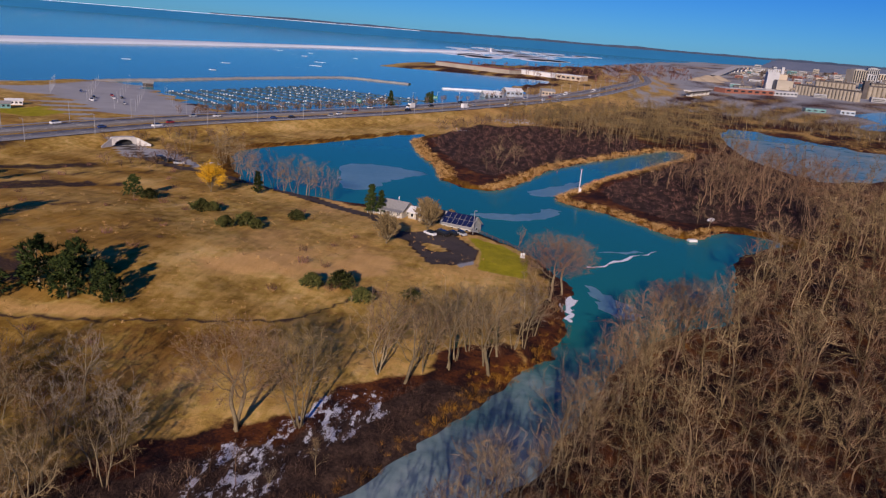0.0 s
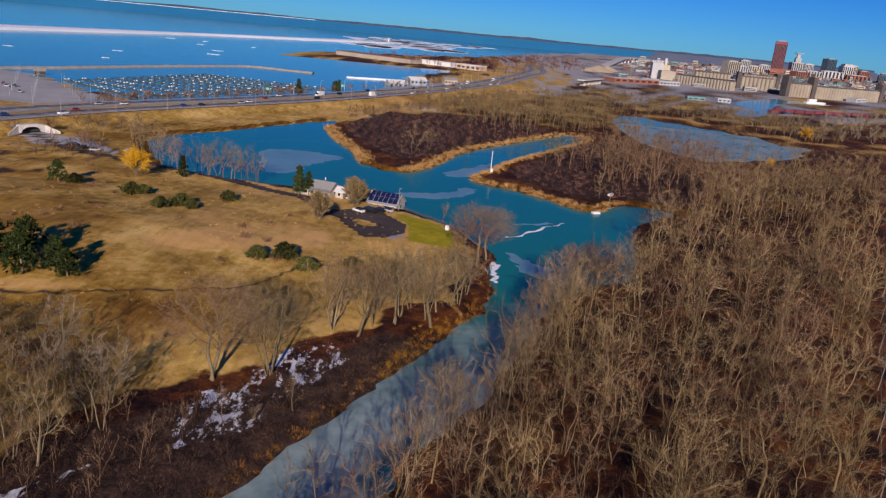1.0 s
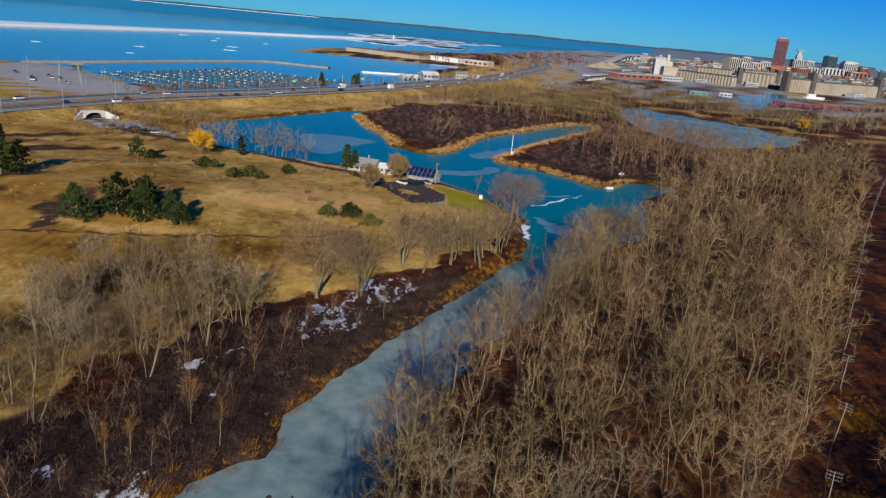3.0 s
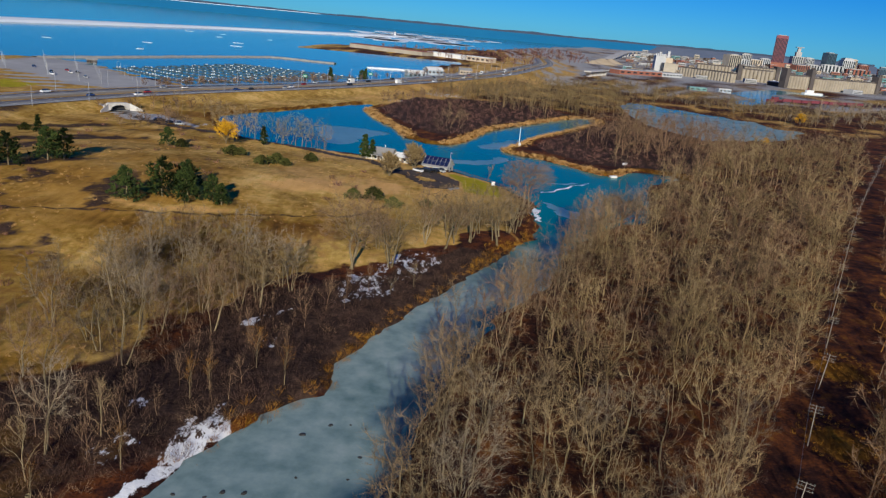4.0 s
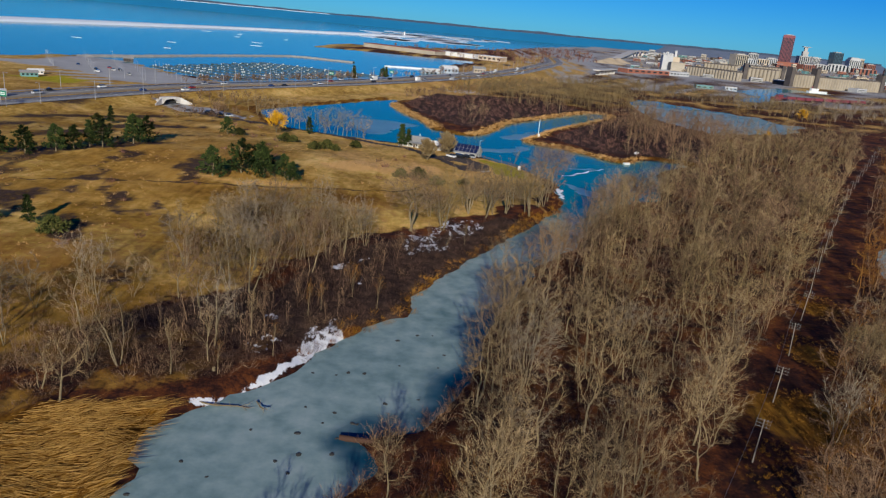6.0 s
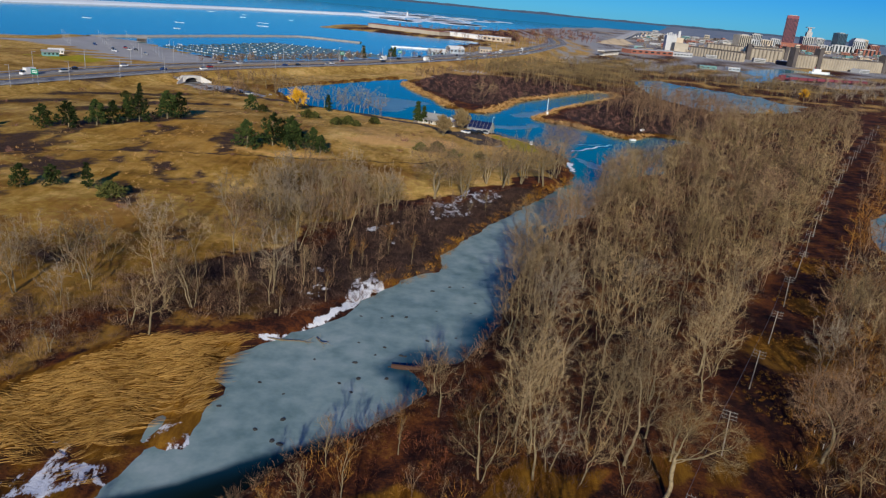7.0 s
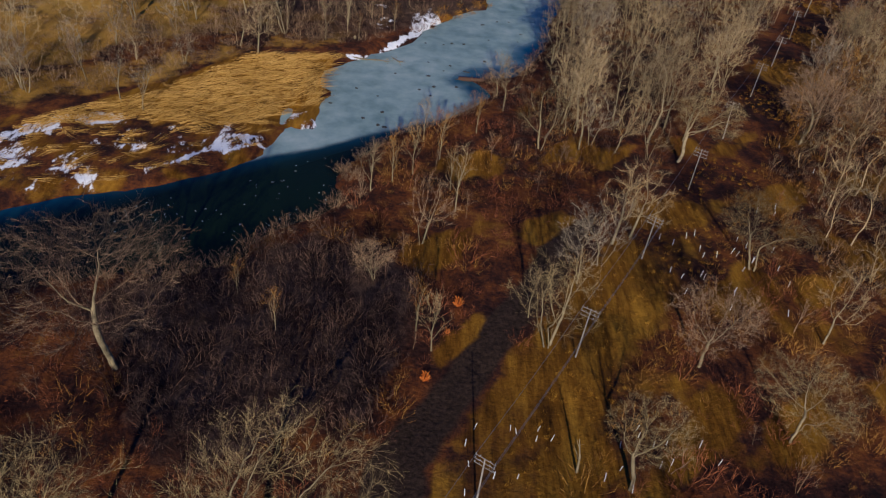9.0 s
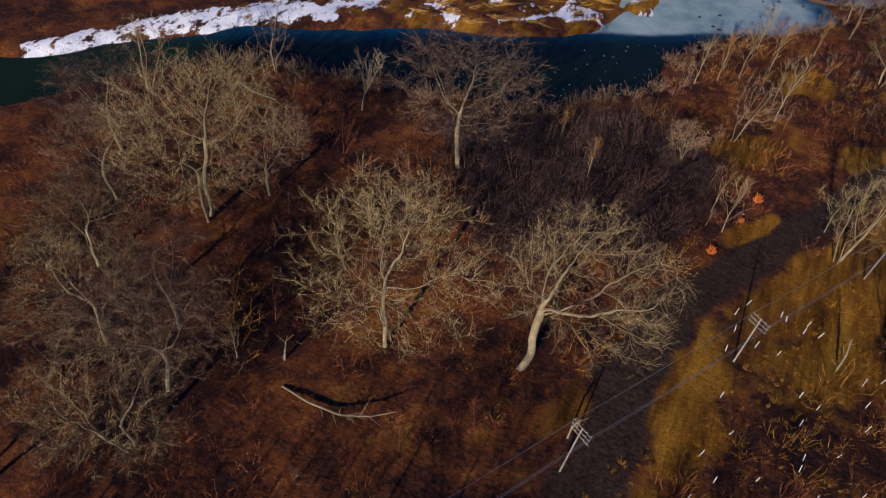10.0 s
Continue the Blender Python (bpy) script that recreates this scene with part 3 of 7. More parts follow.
def make_water():
    x, y, f = sheet(spaced(-130, 100, 3.2, 5400), spaced(-60, 280, 3.2, 5400, 1.09))
    x, y = x.astype(float), y.astype(float)
    n = wave(x, y, 30, 3)
    ice = ease(y - 0.72 * x, 61, 66) * (1 - ease(y, 205, 250)) * 0.95
    ice = np.where(y > 480, 0.0, ice)
    ice = np.maximum(ice, 0.45 * np.exp(-((x - 48) ** 2 + (y - 255) ** 2) / 14 ** 2))
    ice = np.where(y > 140, ice * (1 - 0.45 * ease(y, 140, 200)), ice)
    # Ice thins along the wooded bank, partly to imitate the trees' dark reflection.
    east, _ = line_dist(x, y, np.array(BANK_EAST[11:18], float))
    ice = ice * (1 - 0.7 * ease(-east + 3.0 * wave(x, y, 14, 12), -12, 0))
    ice = ice * ease(x + 0.35 * y, -58, -46)
    ice = np.where(x > 105, 0.62, ice)
    ice = np.where((y > 700) | (x < -180), 0.0, ice)
    # Painted shade: full on the southern stream, weaker along the east bank.
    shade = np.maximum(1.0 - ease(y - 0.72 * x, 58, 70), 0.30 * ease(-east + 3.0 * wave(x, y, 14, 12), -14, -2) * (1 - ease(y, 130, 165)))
    lake = np.maximum(ease(-x, 130, 200), ease(y, 540, 620))
    lake = np.where(x > 120, 0.6, lake)
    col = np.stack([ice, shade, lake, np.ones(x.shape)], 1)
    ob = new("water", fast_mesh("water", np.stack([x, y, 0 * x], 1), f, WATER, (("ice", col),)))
    tagged(ob, "teal pond, half-frozen channel and blue lake water", "water", kind="structure")


make_water()

# ---- builders ----
def part(name, bm, material, parent, label=""):
    """Links a bmesh or a mesh as one object under a thing or a part."""
    if isinstance(bm, bmesh.types.BMesh):
        me = bpy.data.meshes.new(name)
        bm.to_mesh(me)
        bm.free()
        me.materials.append(material)
    else:
        me = bm
    ob = new(name, me)
    ob.parent = parent
    return tagged(ob, label)


def thing(name, m, label, category, group="", kind=""):
    ob = new(name)
    ob.empty_display_size = 0.5
    ob.matrix_basis = m
    return tagged(ob, label, category, group, kind)


class Wood:
    """Collects tapered round pieces of a plant as triangles."""

    def __init__(self):
        self.v, self.f, self.n = [], [], 0

    def tube(self, pts, radii, sides):
        pts = np.asarray(pts, float)
        base = self.n
        ang = np.arange(sides) * 2 * math.pi / sides
        for i, (p, r) in enumerate(zip(pts, radii)):
            d = pts[min(i + 1, len(pts) - 1)] - pts[max(i - 1, 0)]
            d = d / (np.linalg.norm(d) + 1e-9)
            a = np.cross(d, (0.31, 0.95, 0.05) if abs(d[1]) < 0.8 else (1, 0, 0))
            a /= np.linalg.norm(a)
            b = np.cross(d, a)
            self.v.append(p + r * (np.cos(ang)[:, None] * a + np.sin(ang)[:, None] * b))
        for i in range(len(pts) - 1):
            for k in range(sides):
                q, w = base + i * sides + k, base + i * sides + (k + 1) % sides
                self.f += [(q, w, w + sides), (q, w + sides, q + sides)]
        self.n += len(pts) * sides

    def spike(self, p, q, r):
        """A pointed, keeled twig."""
        d = q - p
        a = np.cross(d, (0.31, 0.95, 0.05))
        a = a / (np.linalg.norm(a) + 1e-9) * r
        b = np.cross(d, a)
        b = b / (np.linalg.norm(b) + 1e-9) * r
        self.v.append(np.array([p + a, p + 1.1 * b, p - a, q]))
        n = self.n
        self.f += [(n, n + 1, n + 3), (n + 1, n + 2, n + 3)]
        self.n += 4

    def spikes(self, p, q, r):
        """Many pointed, keeled twigs at once."""
        d = q - p
        a = np.cross(d, (0.31, 0.95, 0.05))
        a *= (r / (np.linalg.norm(a, axis=1) + 1e-9))[:, None]
        b = np.cross(d, a)
        b *= (1.1 * r / (np.linalg.norm(b, axis=1) + 1e-9))[:, None]
        self.v.append(np.stack([p + a, p + b, p - a, q], 1).reshape(-1, 3))
        n = self.n + 4 * np.arange(len(p))[:, None]
        self.f += [tuple(t) for t in np.concatenate([n + (0, 1, 3), n + (1, 2, 3)]).tolist()]
        self.n += 4 * len(p)

    def arrays(self):
        return np.concatenate(self.v), np.array(self.f)


def unit(v):
    return v / (np.linalg.norm(v) + 1e-9)


def run(rng, p, d, length, n, wob, up):
    pts, d = [p], unit(d)
    for _ in range(n):
        d = unit(d + wob * (rng.rand(3) * 2 - 1) + np.array((0, 0, up)))
        pts.append(pts[-1] + d * length / n)
    return np.array(pts)


def place_on(pts, f):
    k = min(int(f * (len(pts) - 1)), len(pts) - 2)
    t = f * (len(pts) - 1) - k
    return pts[k] * (1 - t) + pts[k + 1] * t, unit(pts[k + 1] - pts[k])


def bare_tree(seed, height=15.0, stems=1, width=0.30, base=0.25, limbs=8, branches=5, twigs=5, tips=3, lean=(0, 0), bow=0.0, rise=45, girth=0.018, thin=0.014, wild=0.62, weep=0.1, leader=0.8, light=False):
    """A leafless tree with a rounded crown; returns the trunk with its limbs, and the crown of branches and twigs."""
    rng = np.random.RandomState(seed)
    wood, crown = Wood(), Wood()
    rad = np.array((width, width, (1 - base) / 2)) * height
    mid = np.array((lean[0] * 0.62 * height, lean[1] * 0.62 * height, (1 + base) / 2 * height))

    def reach(p, d):
        """How far it is from p along d to the crown's outline."""
        q, e = (p - mid) / rad, d / rad
        a, b, c = e @ e, q @ e, q @ q - 1
        disc = b * b - a * c
        return max(0.12 * height, (-b + math.sqrt(disc)) / a if disc > 0 else 0)

    for s in range(stems):
        a = rng.rand() * 6.28 + 6.28 * s / stems
        out = np.array((math.cos(a), math.sin(a), 0))
        d = unit(np.array((lean[0], lean[1], 1.0)) + out * (0.06 + (stems > 1) * (0.14 + 0.22 * rng.rand())))
        pts = run(rng, out * 0.018 * height * (stems > 1), d, height * leader * (1 - 0.2 * rng.rand()), 4 if light else 7, 0.17, 0.08 + bow)
        pts[0][2] = -0.4
        r0 = girth * height / math.sqrt(stems)
        n = len(pts) - 1
        wood.tube(pts, [r0 * (1.35 if i == 0 else 1) * (1 - 0.82 * i / n) + 0.015 for i in range(n + 1)], 4 if light else 6)
        count = max(3, limbs // stems + (stems > 1))
        first = max(0.16, base * 0.9)
        for i in range(count):
            f = first + (0.97 - first) * (i + rng.rand() * 0.8) / count
            p, td = place_on(pts, f)
            az = 2.4 * i + rng.rand() * 0.9 + s
            el = radians(rise + 24 * (rng.rand() - 0.5) + 22 * f)
            ld = unit(np.array((math.cos(az) * math.cos(el), math.sin(az) * math.cos(el), math.sin(el))) + 0.3 * td + 0.25 * out * (stems > 1))
            ll = reach(p, ld) * (0.66 + 0.34 * rng.rand())
            n = 2 if light else 4
            lp = run(rng, p, ld, ll, n, 0.34, 0.10)
            r1 = max(thin * 1.6, r0 * (1 - 0.75 * f) * 0.55)
            wood.tube(lp, [r1 * (1 - 0.82 * k / n) + thin * 0.7 for k in range(n + 1)], 3 if light else 4)
            for j in range(branches):
                g = 0.22 + 0.76 * (j + rng.rand() * 0.7) / branches
                bp, bd = place_on(lp, g)
                b_dir = unit(bd + (wild + 0.2) * unit(rng.rand(3) * 2 - 1) + np.array((0, 0, 0.2)))
                bl = min(reach(bp, b_dir), ll * (0.72 - 0.3 * g)) * (0.7 + 0.45 * rng.rand())
                bq = run(rng, bp, b_dir, bl, 1 if light else 2, 0.22, 0.10)
                r2 = max(thin * 1.3, r1 * 0.36)
                crown.tube(bq, [r2, r2 * 0.75, r2 * 0.5] if not light else [r2, r2 * 0.5], 3)
                for k in range(twigs):
                    tp, tdir = place_on(bq, 0.15 + 0.85 * (k + rng.rand()) / twigs)
                    t_dir = unit(tdir + wild * unit(rng.rand(3) * 2 - 1) + np.array((0, 0, weep)))
                    tl = (0.4 * bl + 0.028 * height) * (0.7 + 0.6 * rng.rand())
                    crown.spike(tp, tp + t_dir * tl, thin)
                    for m in range(tips):
                        q = tp + t_dir * tl * (0.25 + 0.7 * (m + rng.rand()) / max(tips, 1))
                        e = unit(t_dir + (wild + 0.15) * unit(rng.rand(3) * 2 - 1) + np.array((0, 0, weep)))
                        crown.spike(q, q + e * tl * (0.4 + 0.4 * rng.rand()), thin * 0.8)
    return wood.arrays(), crown.arrays()


def grown_tree(seed, height=15.0, stems=1, width=0.32, base=0.25, points=260, step=0.05, lean=(0, 0), bow=0.5, girth=0.018, thin=0.014, twigs=2, long=0.07, weep=0.15, up=0.12, crook=0.14, lobes=6, sprays=0, taper=0.62):
    """A leafless tree whose branches reach for points strewn through an uneven, lobed crown; limbs thicken with the twigs that they carry."""
    rng = np.random.RandomState(seed)
    rad = np.array((width, width, (1 - base) / 2)) * height
    mid = np.array((lean[0] * 0.62 * height, lean[1] * 0.62 * height, (1 + base) / 2 * height))
    heart = rng.randn(lobes, 3)
    heart = heart / np.linalg.norm(heart, axis=1)[:, None] * 0.62
    pick = rng.randint(lobes + 1, size=points)
    ball = rng.randn(points, 3)
    ball = ball / np.linalg.norm(ball, axis=1)[:, None] * rng.rand(points, 1) ** 0.42
    goal = np.where(pick[:, None] < lobes, heart[np.minimum(pick, lobes - 1)] + 0.42 * ball, ball)
    goal = mid + goal * rad
    goal = goal[goal[:, 2] > 0.12 * height]
    stride = step * height
    pos, parent, way = [], [], []
    for s in range(stems):
        a = rng.rand() * 1.5 + 6.283 * s / stems
        out = np.array((math.cos(a), math.sin(a), 0.0))
        p = out * 0.02 * height * (stems > 1) + np.array((0, 0, -0.4))
        d = unit(np.array((lean[0], lean[1], 0.9)) + out * (0.05 + (stems > 1) * (0.12 + 0.25 * rng.rand())))
        last = -1
        rise = max(0.1, base * (0.75 + 0.5 * rng.rand())) * height
        while p[2] < rise:
            pos.append(p), parent.append(last), way.append(d)
            last = len(pos) - 1
            d = unit(d + crook * 0.7 * rng.randn(3) * (1, 1, 0.3) + np.array((0, 0, 0.12 + 0.3 * bow)))
            p = p + d * stride
        pos.append(p), parent.append(last), way.append(d)
    near, dist = np.zeros(len(goal), int), np.full(len(goal), 1e9)
    fresh, used = 0, {}
    for _ in range(80):
        block = np.array(pos[fresh:])
        gap = np.linalg.norm(goal[:, None] - block[None], axis=2)
        k = gap.argmin(1)
        g = gap[np.arange(len(goal)), k]
        near, dist = np.where(g < dist, k + fresh, near), np.minimum(g, dist)
        keep = dist > 1.5 * stride
        goal, near, dist = goal[keep], near[keep], dist[keep]
        if not len(goal):
            break
        fresh, grown = len(pos), False
        for n in np.unique(near):
            w = goal[near == n] - pos[n]
            d = (w / np.linalg.norm(w, axis=1)[:, None]).mean(0)
            d = unit(unit(d) + 0.45 * way[n] + crook * rng.randn(3) + np.array((0, 0, up)))
            if used.get(n, 0) > 3:
                continue
            used[n] = used.get(n, 0) + 1
            pos.append(pos[n] + d * stride), parent.append(n), way.append(d)
            grown = True
        if not grown:
            break
    pos, way, count = np.array(pos), np.array(way), len(pos)
    load, kids = np.zeros(count), [[] for _ in range(count)]
    for n in range(count - 1, -1, -1):
        load[n] = max(load[n], 1)
        if parent[n] >= 0:
            load[parent[n]] += load[n]
            kids[parent[n]].append(n)
    full = max(load[n] for n in range(count) if parent[n] < 0)
    root = girth * height / math.sqrt(stems)
    size = np.maximum(root * (load / full) ** taper, thin)
    wood, crown = Wood(), Wood()
    starts = [n for n in range(count) if parent[n] < 0]
    while starts:
        n = starts.pop()
        chain, own = ([parent[n]] if parent[n] >= 0 else []), n
        while True:
            chain.append(n)
            if not kids[n]:
                break
            order = sorted(kids[n], key=lambda c: -load[c])
            starts += order[1:]
            n = order[0]
        thick = size[own] > 0.22 * root
        if not thick and len(chain) > 3:
            chain = chain[:-1:2] + chain[-1:]
        radii = size[chain]
        radii[0] = min(radii[0], size[own] * 1.15)
        radii[-1] *= 0.4
        if parent[own] < 0:
            radii[0] *= 1.35
        (wood if thick else crown).tube(pos[chain], radii, 6 if size[own] > 0.6 * root else 4 if thick else 3)
    tips = np.nonzero(load <= 7)[0]
    p, w = np.repeat(pos[tips], twigs, 0), np.repeat(way[tips], twigs, 0)
    p = p - w * stride * rng.rand(len(p), 1)

    def fan(p, w, spread, length, r):
        d = w + spread * rng.randn(len(p), 3) * 0.6 + np.array((0, 0, weep))
        d /= np.linalg.norm(d, axis=1)[:, None]
        q = p + d * (length * height * (0.55 + 0.9 * rng.rand(len(p), 1)))
        crown.spikes(p, q, np.full(len(p), r))
        return q, d

    q, d = fan(p, w, 0.95, long, thin * 0.95)
    for _ in range(sprays):
        t = 0.25 + 0.6 * rng.rand(len(p), 1)
        fan(p + (q - p) * t, d, 0.9, long * 0.5, thin * 0.75)
    return wood.arrays(), crown.arrays()


def shrub(seed, stems=22, height=1.0, width=0.5, side=2, thick=0.012):
    rng = np.random.RandomState(seed)
    w = Wood()
    for _ in range(stems):
        a, o = rng.rand() * 6.28, rng.rand() ** 0.7 * width * 0.5
        p = np.array((math.cos(a) * o, math.sin(a) * o, -0.05))
        b = rng.rand() * 6.28
        d = unit(np.array((math.cos(a) * 0.5 + 0.4 * math.cos(b), math.sin(a) * 0.5 + 0.4 * math.sin(b), 0.75 + 0.5 * rng.rand())))
        q = p + d * height * (0.55 + 0.55 * rng.rand())
        w.spike(p, q, thick)
        for k in range(side):
            s = p + (q - p) * (0.3 + 0.6 * rng.rand())
            e = unit(d + 0.9 * unit(rng.rand(3) * 2 - 1))
            w.spike(s, s + e * height * (0.2 + 0.25 * rng.rand()), thick * 0.8)
    return w.arrays()


def height_at(pts):
    p = np.atleast_2d(np.asarray(pts, float))
    return ground_height(p[:, 0], p[:, 1])


def scatter(name, kinds, pts, sizes, material, label, category, seed=0, flat=1.0, tip=0.1):
    """Many copies of small plants, joined into one mesh."""
    rng = np.random.RandomState(seed)
    pts, sizes = np.asarray(pts, float), np.asarray(sizes, float)
    z = height_at(pts)
    vs, fs, n = [], [], 0
    for (x, y), gz, s in zip(pts, z, sizes):
        v, f = kinds[rng.randint(len(kinds))]
        a = rng.rand() * 6.283
        c, q = math.cos(a) * s, math.sin(a) * s
        tx, ty = tip * (rng.rand(2) * 2 - 1)
        w = np.empty_like(v)
        w[:, 0] = x + c * v[:, 0] - q * v[:, 1] + tx * v[:, 2] * s
        w[:, 1] = y + q * v[:, 0] + c * v[:, 1] + ty * v[:, 2] * s
        w[:, 2] = gz + v[:, 2] * s * flat
        vs.append(w)
        fs.append(f + n)
        n += len(v)
    ob = new(name, fast_mesh(name, np.concatenate(vs), np.concatenate(fs), material))
    return tagged(ob, label, category, kind="stuff")


def fill(poly, spacing, seed, keep=None, jitter=0.45, dry=1.0):
    """Uneven points inside an outline, off the water."""
    rng = np.random.RandomState(seed)
    poly = np.asarray(poly, float)
    lo, hi = poly.min(0), poly.max(0)
    gx, gy = np.meshgrid(np.arange(lo[0], hi[0], spacing), np.arange(lo[1], hi[1], spacing * 0.87))
    gx = gx + spacing * 0.5 * (np.arange(gx.shape[0]) % 2)[:, None]
    x = gx.ravel() + spacing * jitter * (rng.rand(gx.size) * 2 - 1)
    y = gy.ravel() + spacing * jitter * (rng.rand(gx.size) * 2 - 1)
    ok = inside_dist(x, y, poly) > 0
    x, y = x[ok], y[ok]
    wet = np.max([inside_dist(x, y, w) for w in WATERS], 0)
    ok = wet < -dry
    if keep is not None:
        ok &= keep(x, y)
    return np.stack([x[ok], y[ok]], 1)


# ---- trees ----
TREES = {}


def tree_kind(key, seed, twig=TWIG, make=None, **shape):
    (wv, wf), (cv, cf) = (make or bare_tree)(seed, **shape)
    TREES[key] = (fast_mesh("trunk", wv, wf, BARK), fast_mesh("crown", cv, cf, twig), (np.concatenate([wv, cv]), np.concatenate([wf, cf + len(wv)])))


def plant(key, x, y, size, turn, label, group="", z=None):
    """One tree, trunk and crown."""
    trunk, crown, _ = TREES[key]
    gz = float(height_at((x, y))[0]) if z is None else z
    ob = thing("tree", Matrix.Translation((x, y, gz)) @ Matrix.Rotation(turn, 4, "Z") @ Matrix.Scale(size, 4), label, "tree", group)
    part("trunk", trunk, None, ob)
    part("crown", crown, None, ob)
    return ob


for i in range(8):
    tree_kind(f"wood{i}", 20 + i, TWIG_GREY if i in (2, 5) else TWIG, grown_tree, height=(15, 16, 14, 15, 17, 14, 15, 13)[i], stems=(1, 2, 2, 1, 1, 3, 2, 3)[i], width=(0.34, 0.36, 0.38, 0.33, 0.32, 0.40, 0.36, 0.42)[i],
              base=(0.22, 0.18, 0.18, 0.24, 0.26, 0.14, 0.20, 0.12)[i], points=360, step=0.052, girth=0.0105, thin=0.0155, twigs=6, long=0.10, weep=0.4, up=0.12, taper=0.92, crook=0.2, lean=(0.12 * math.cos(i), 0.12 * math.sin(i)))
for i in range(6):
    tree_kind(f"far{i}", 50 + i, TWIG, grown_tree, height=15, stems=1 + i % 3, width=(0.34, 0.36, 0.40, 0.34, 0.36, 0.38)[i], base=0.18, points=200, step=0.07, girth=0.0095, thin=0.0185, twigs=7, long=0.12, weep=0.4, up=0.12, taper=1.05, crook=0.2,
              lean=(0.11 * math.sin(2 * i), 0.11 * math.cos(2 * i)))
for i in range(5):
    tree_kind(f"small{i}", 60 + i, TWIG, grown_tree, height=15, stems=1 + i % 2, width=0.40, base=0.12, points=70, step=0.10, girth=0.009, thin=0.032, twigs=6, long=0.16, weep=0.35, up=0.12, taper=1.05)
for i in range(4):
    tree_kind(f"bank{i}", 70 + i, (TWIG, TWIG_BROWN, TWIG_OLIVE, TWIG_GREY)[i], grown_tree, height=15, stems=(1, 2, 3, 2)[i], width=(0.34, 0.38, 0.42, 0.36)[i], base=0.20, points=400, step=0.048, girth=0.0145, lean=(0.14, 0.10), taper=0.75, thin=0.0175, twigs=5, long=0.085, weep=0.3, up=0.2)
for i in range(4):
    tree_kind(f"wide{i}", 90 + i, TWIG_OLIVE if i % 2 else TWIG_BROWN, grown_tree, height=(15, 15.5, 14, 14.5)[i], stems=1 + i % 2, width=(0.55, 0.56, 0.54, 0.58)[i], base=0.34, points=1300, step=0.036, girth=0.0175, taper=0.8, thin=0.0125, twigs=3, long=0.075,
              weep=0.2, up=0.06, crook=0.2, lobes=9, sprays=3)
tree_kind("leaning", 123, TWIG_OLIVE, grown_tree, height=15, stems=1, width=0.50, base=0.34, points=1300, step=0.036, girth=0.023, taper=0.72, lean=(0.36, 0.24), bow=0.3, thin=0.0115, twigs=3, long=0.075, weep=0.2, up=0.06, crook=0.2, lobes=9, sprays=3)
tree_kind("fork", 121, TWIG_OLIVE, grown_tree, height=14, stems=3, width=0.42, base=0.20, points=620, step=0.042, girth=0.021, thin=0.0125, twigs=4, long=0.08, weep=0.25, up=0.1, taper=0.72, sprays=1)
for i in range(3):
    tree_kind(f"slim{i}", 130 + i, (TWIG, TWIG_RUST, TWIG_GREY)[i], height=9, stems=1, width=0.20, base=0.22, limbs=10, branches=4, twigs=4, tips=2, rise=48, girth=0.008, thin=0.012, leader=0.95)
for i in range(3):
    tree_kind(f"sapling{i}", 160 + i, height=9, stems=1 + i % 2, width=0.30, base=0.08, limbs=8, branches=4, twigs=3, tips=1, rise=42, girth=0.006, thin=0.015, leader=0.92, light=True)
for i in range(2):
    tree_kind(f"row{i}", 95 + i, TWIG, grown_tree, height=15.5, stems=1 + i, width=0.44, base=0.24, points=600, step=0.044, girth=0.019, taper=0.75, thin=0.019, twigs=3, long=0.07, lean=(0.06, 0.06), up=0.3)
# Brown twigs put the shade on the clearing's round bush into its colour.
tree_kind("bush_ball", 140, TWIG_BROWN, height=6, stems=4, width=0.5, base=0.05, limbs=14, branches=6, twigs=7, tips=4, rise=22, girth=0.02, thin=0.011, weep=-0.25, leader=0.7)
tree_kind("round_bush", 142, TWIG_OLIVE, height=7, stems=4, width=0.46, base=0.02, limbs=20, branches=7, twigs=8, tips=3, rise=24, girth=0.016, thin=0.055, leader=0.7)
tree_kind("willow", 141, TWIG_GOLD, height=10, stems=4, width=0.48, base=0.04, limbs=18, branches=6, twigs=7, tips=4, rise=28, girth=0.02, thin=0.05, weep=0.0, leader=0.7)
for i in range(4):
    tree_kind(f"tiny{i}", 180 + i, height=14.5, stems=1, width=0.44, base=0.06, limbs=5, branches=2, twigs=2, tips=0, rise=34, girth=0.014, thin=0.20, wild=0.9, light=True)
for i in range(4):
    tree_kind(f"scrub{i}", 190 + i, height=14.5, stems=2, width=0.46, base=0.04, limbs=8, branches=3, twigs=2, tips=1, rise=32, girth=0.009, thin=0.085, wild=0.9, light=True)

# ---- woods ----
RNG = np.random.RandomState(7)


def off_rail(x, y):
    return line_dist(x, y, RAIL)[0] > 7.0


def off_trail(x, y):
    return (line_dist(x, y, RAIL)[0] > 6.5) & (line_dist(x, y, np.array([(-29, -75), (-24.5, -32), (-14, -8), (-4, 12), (30, 70)], float))[0] > 3.0)


# Outline of the floor darkened to stand in for tree shadow.
SHADOW_FLOOR = np.array([(-66, -14), (-44, -36), (-26, -26), (-24, -2), (-38, 8), (-56, -2)], float)


def open_floor(x, y):
    # Keeps lighter brush out of the painted shadow.
    return off_trail(x, y) & (inside_dist(x, y, SHADOW_FLOOR) < 1.5)


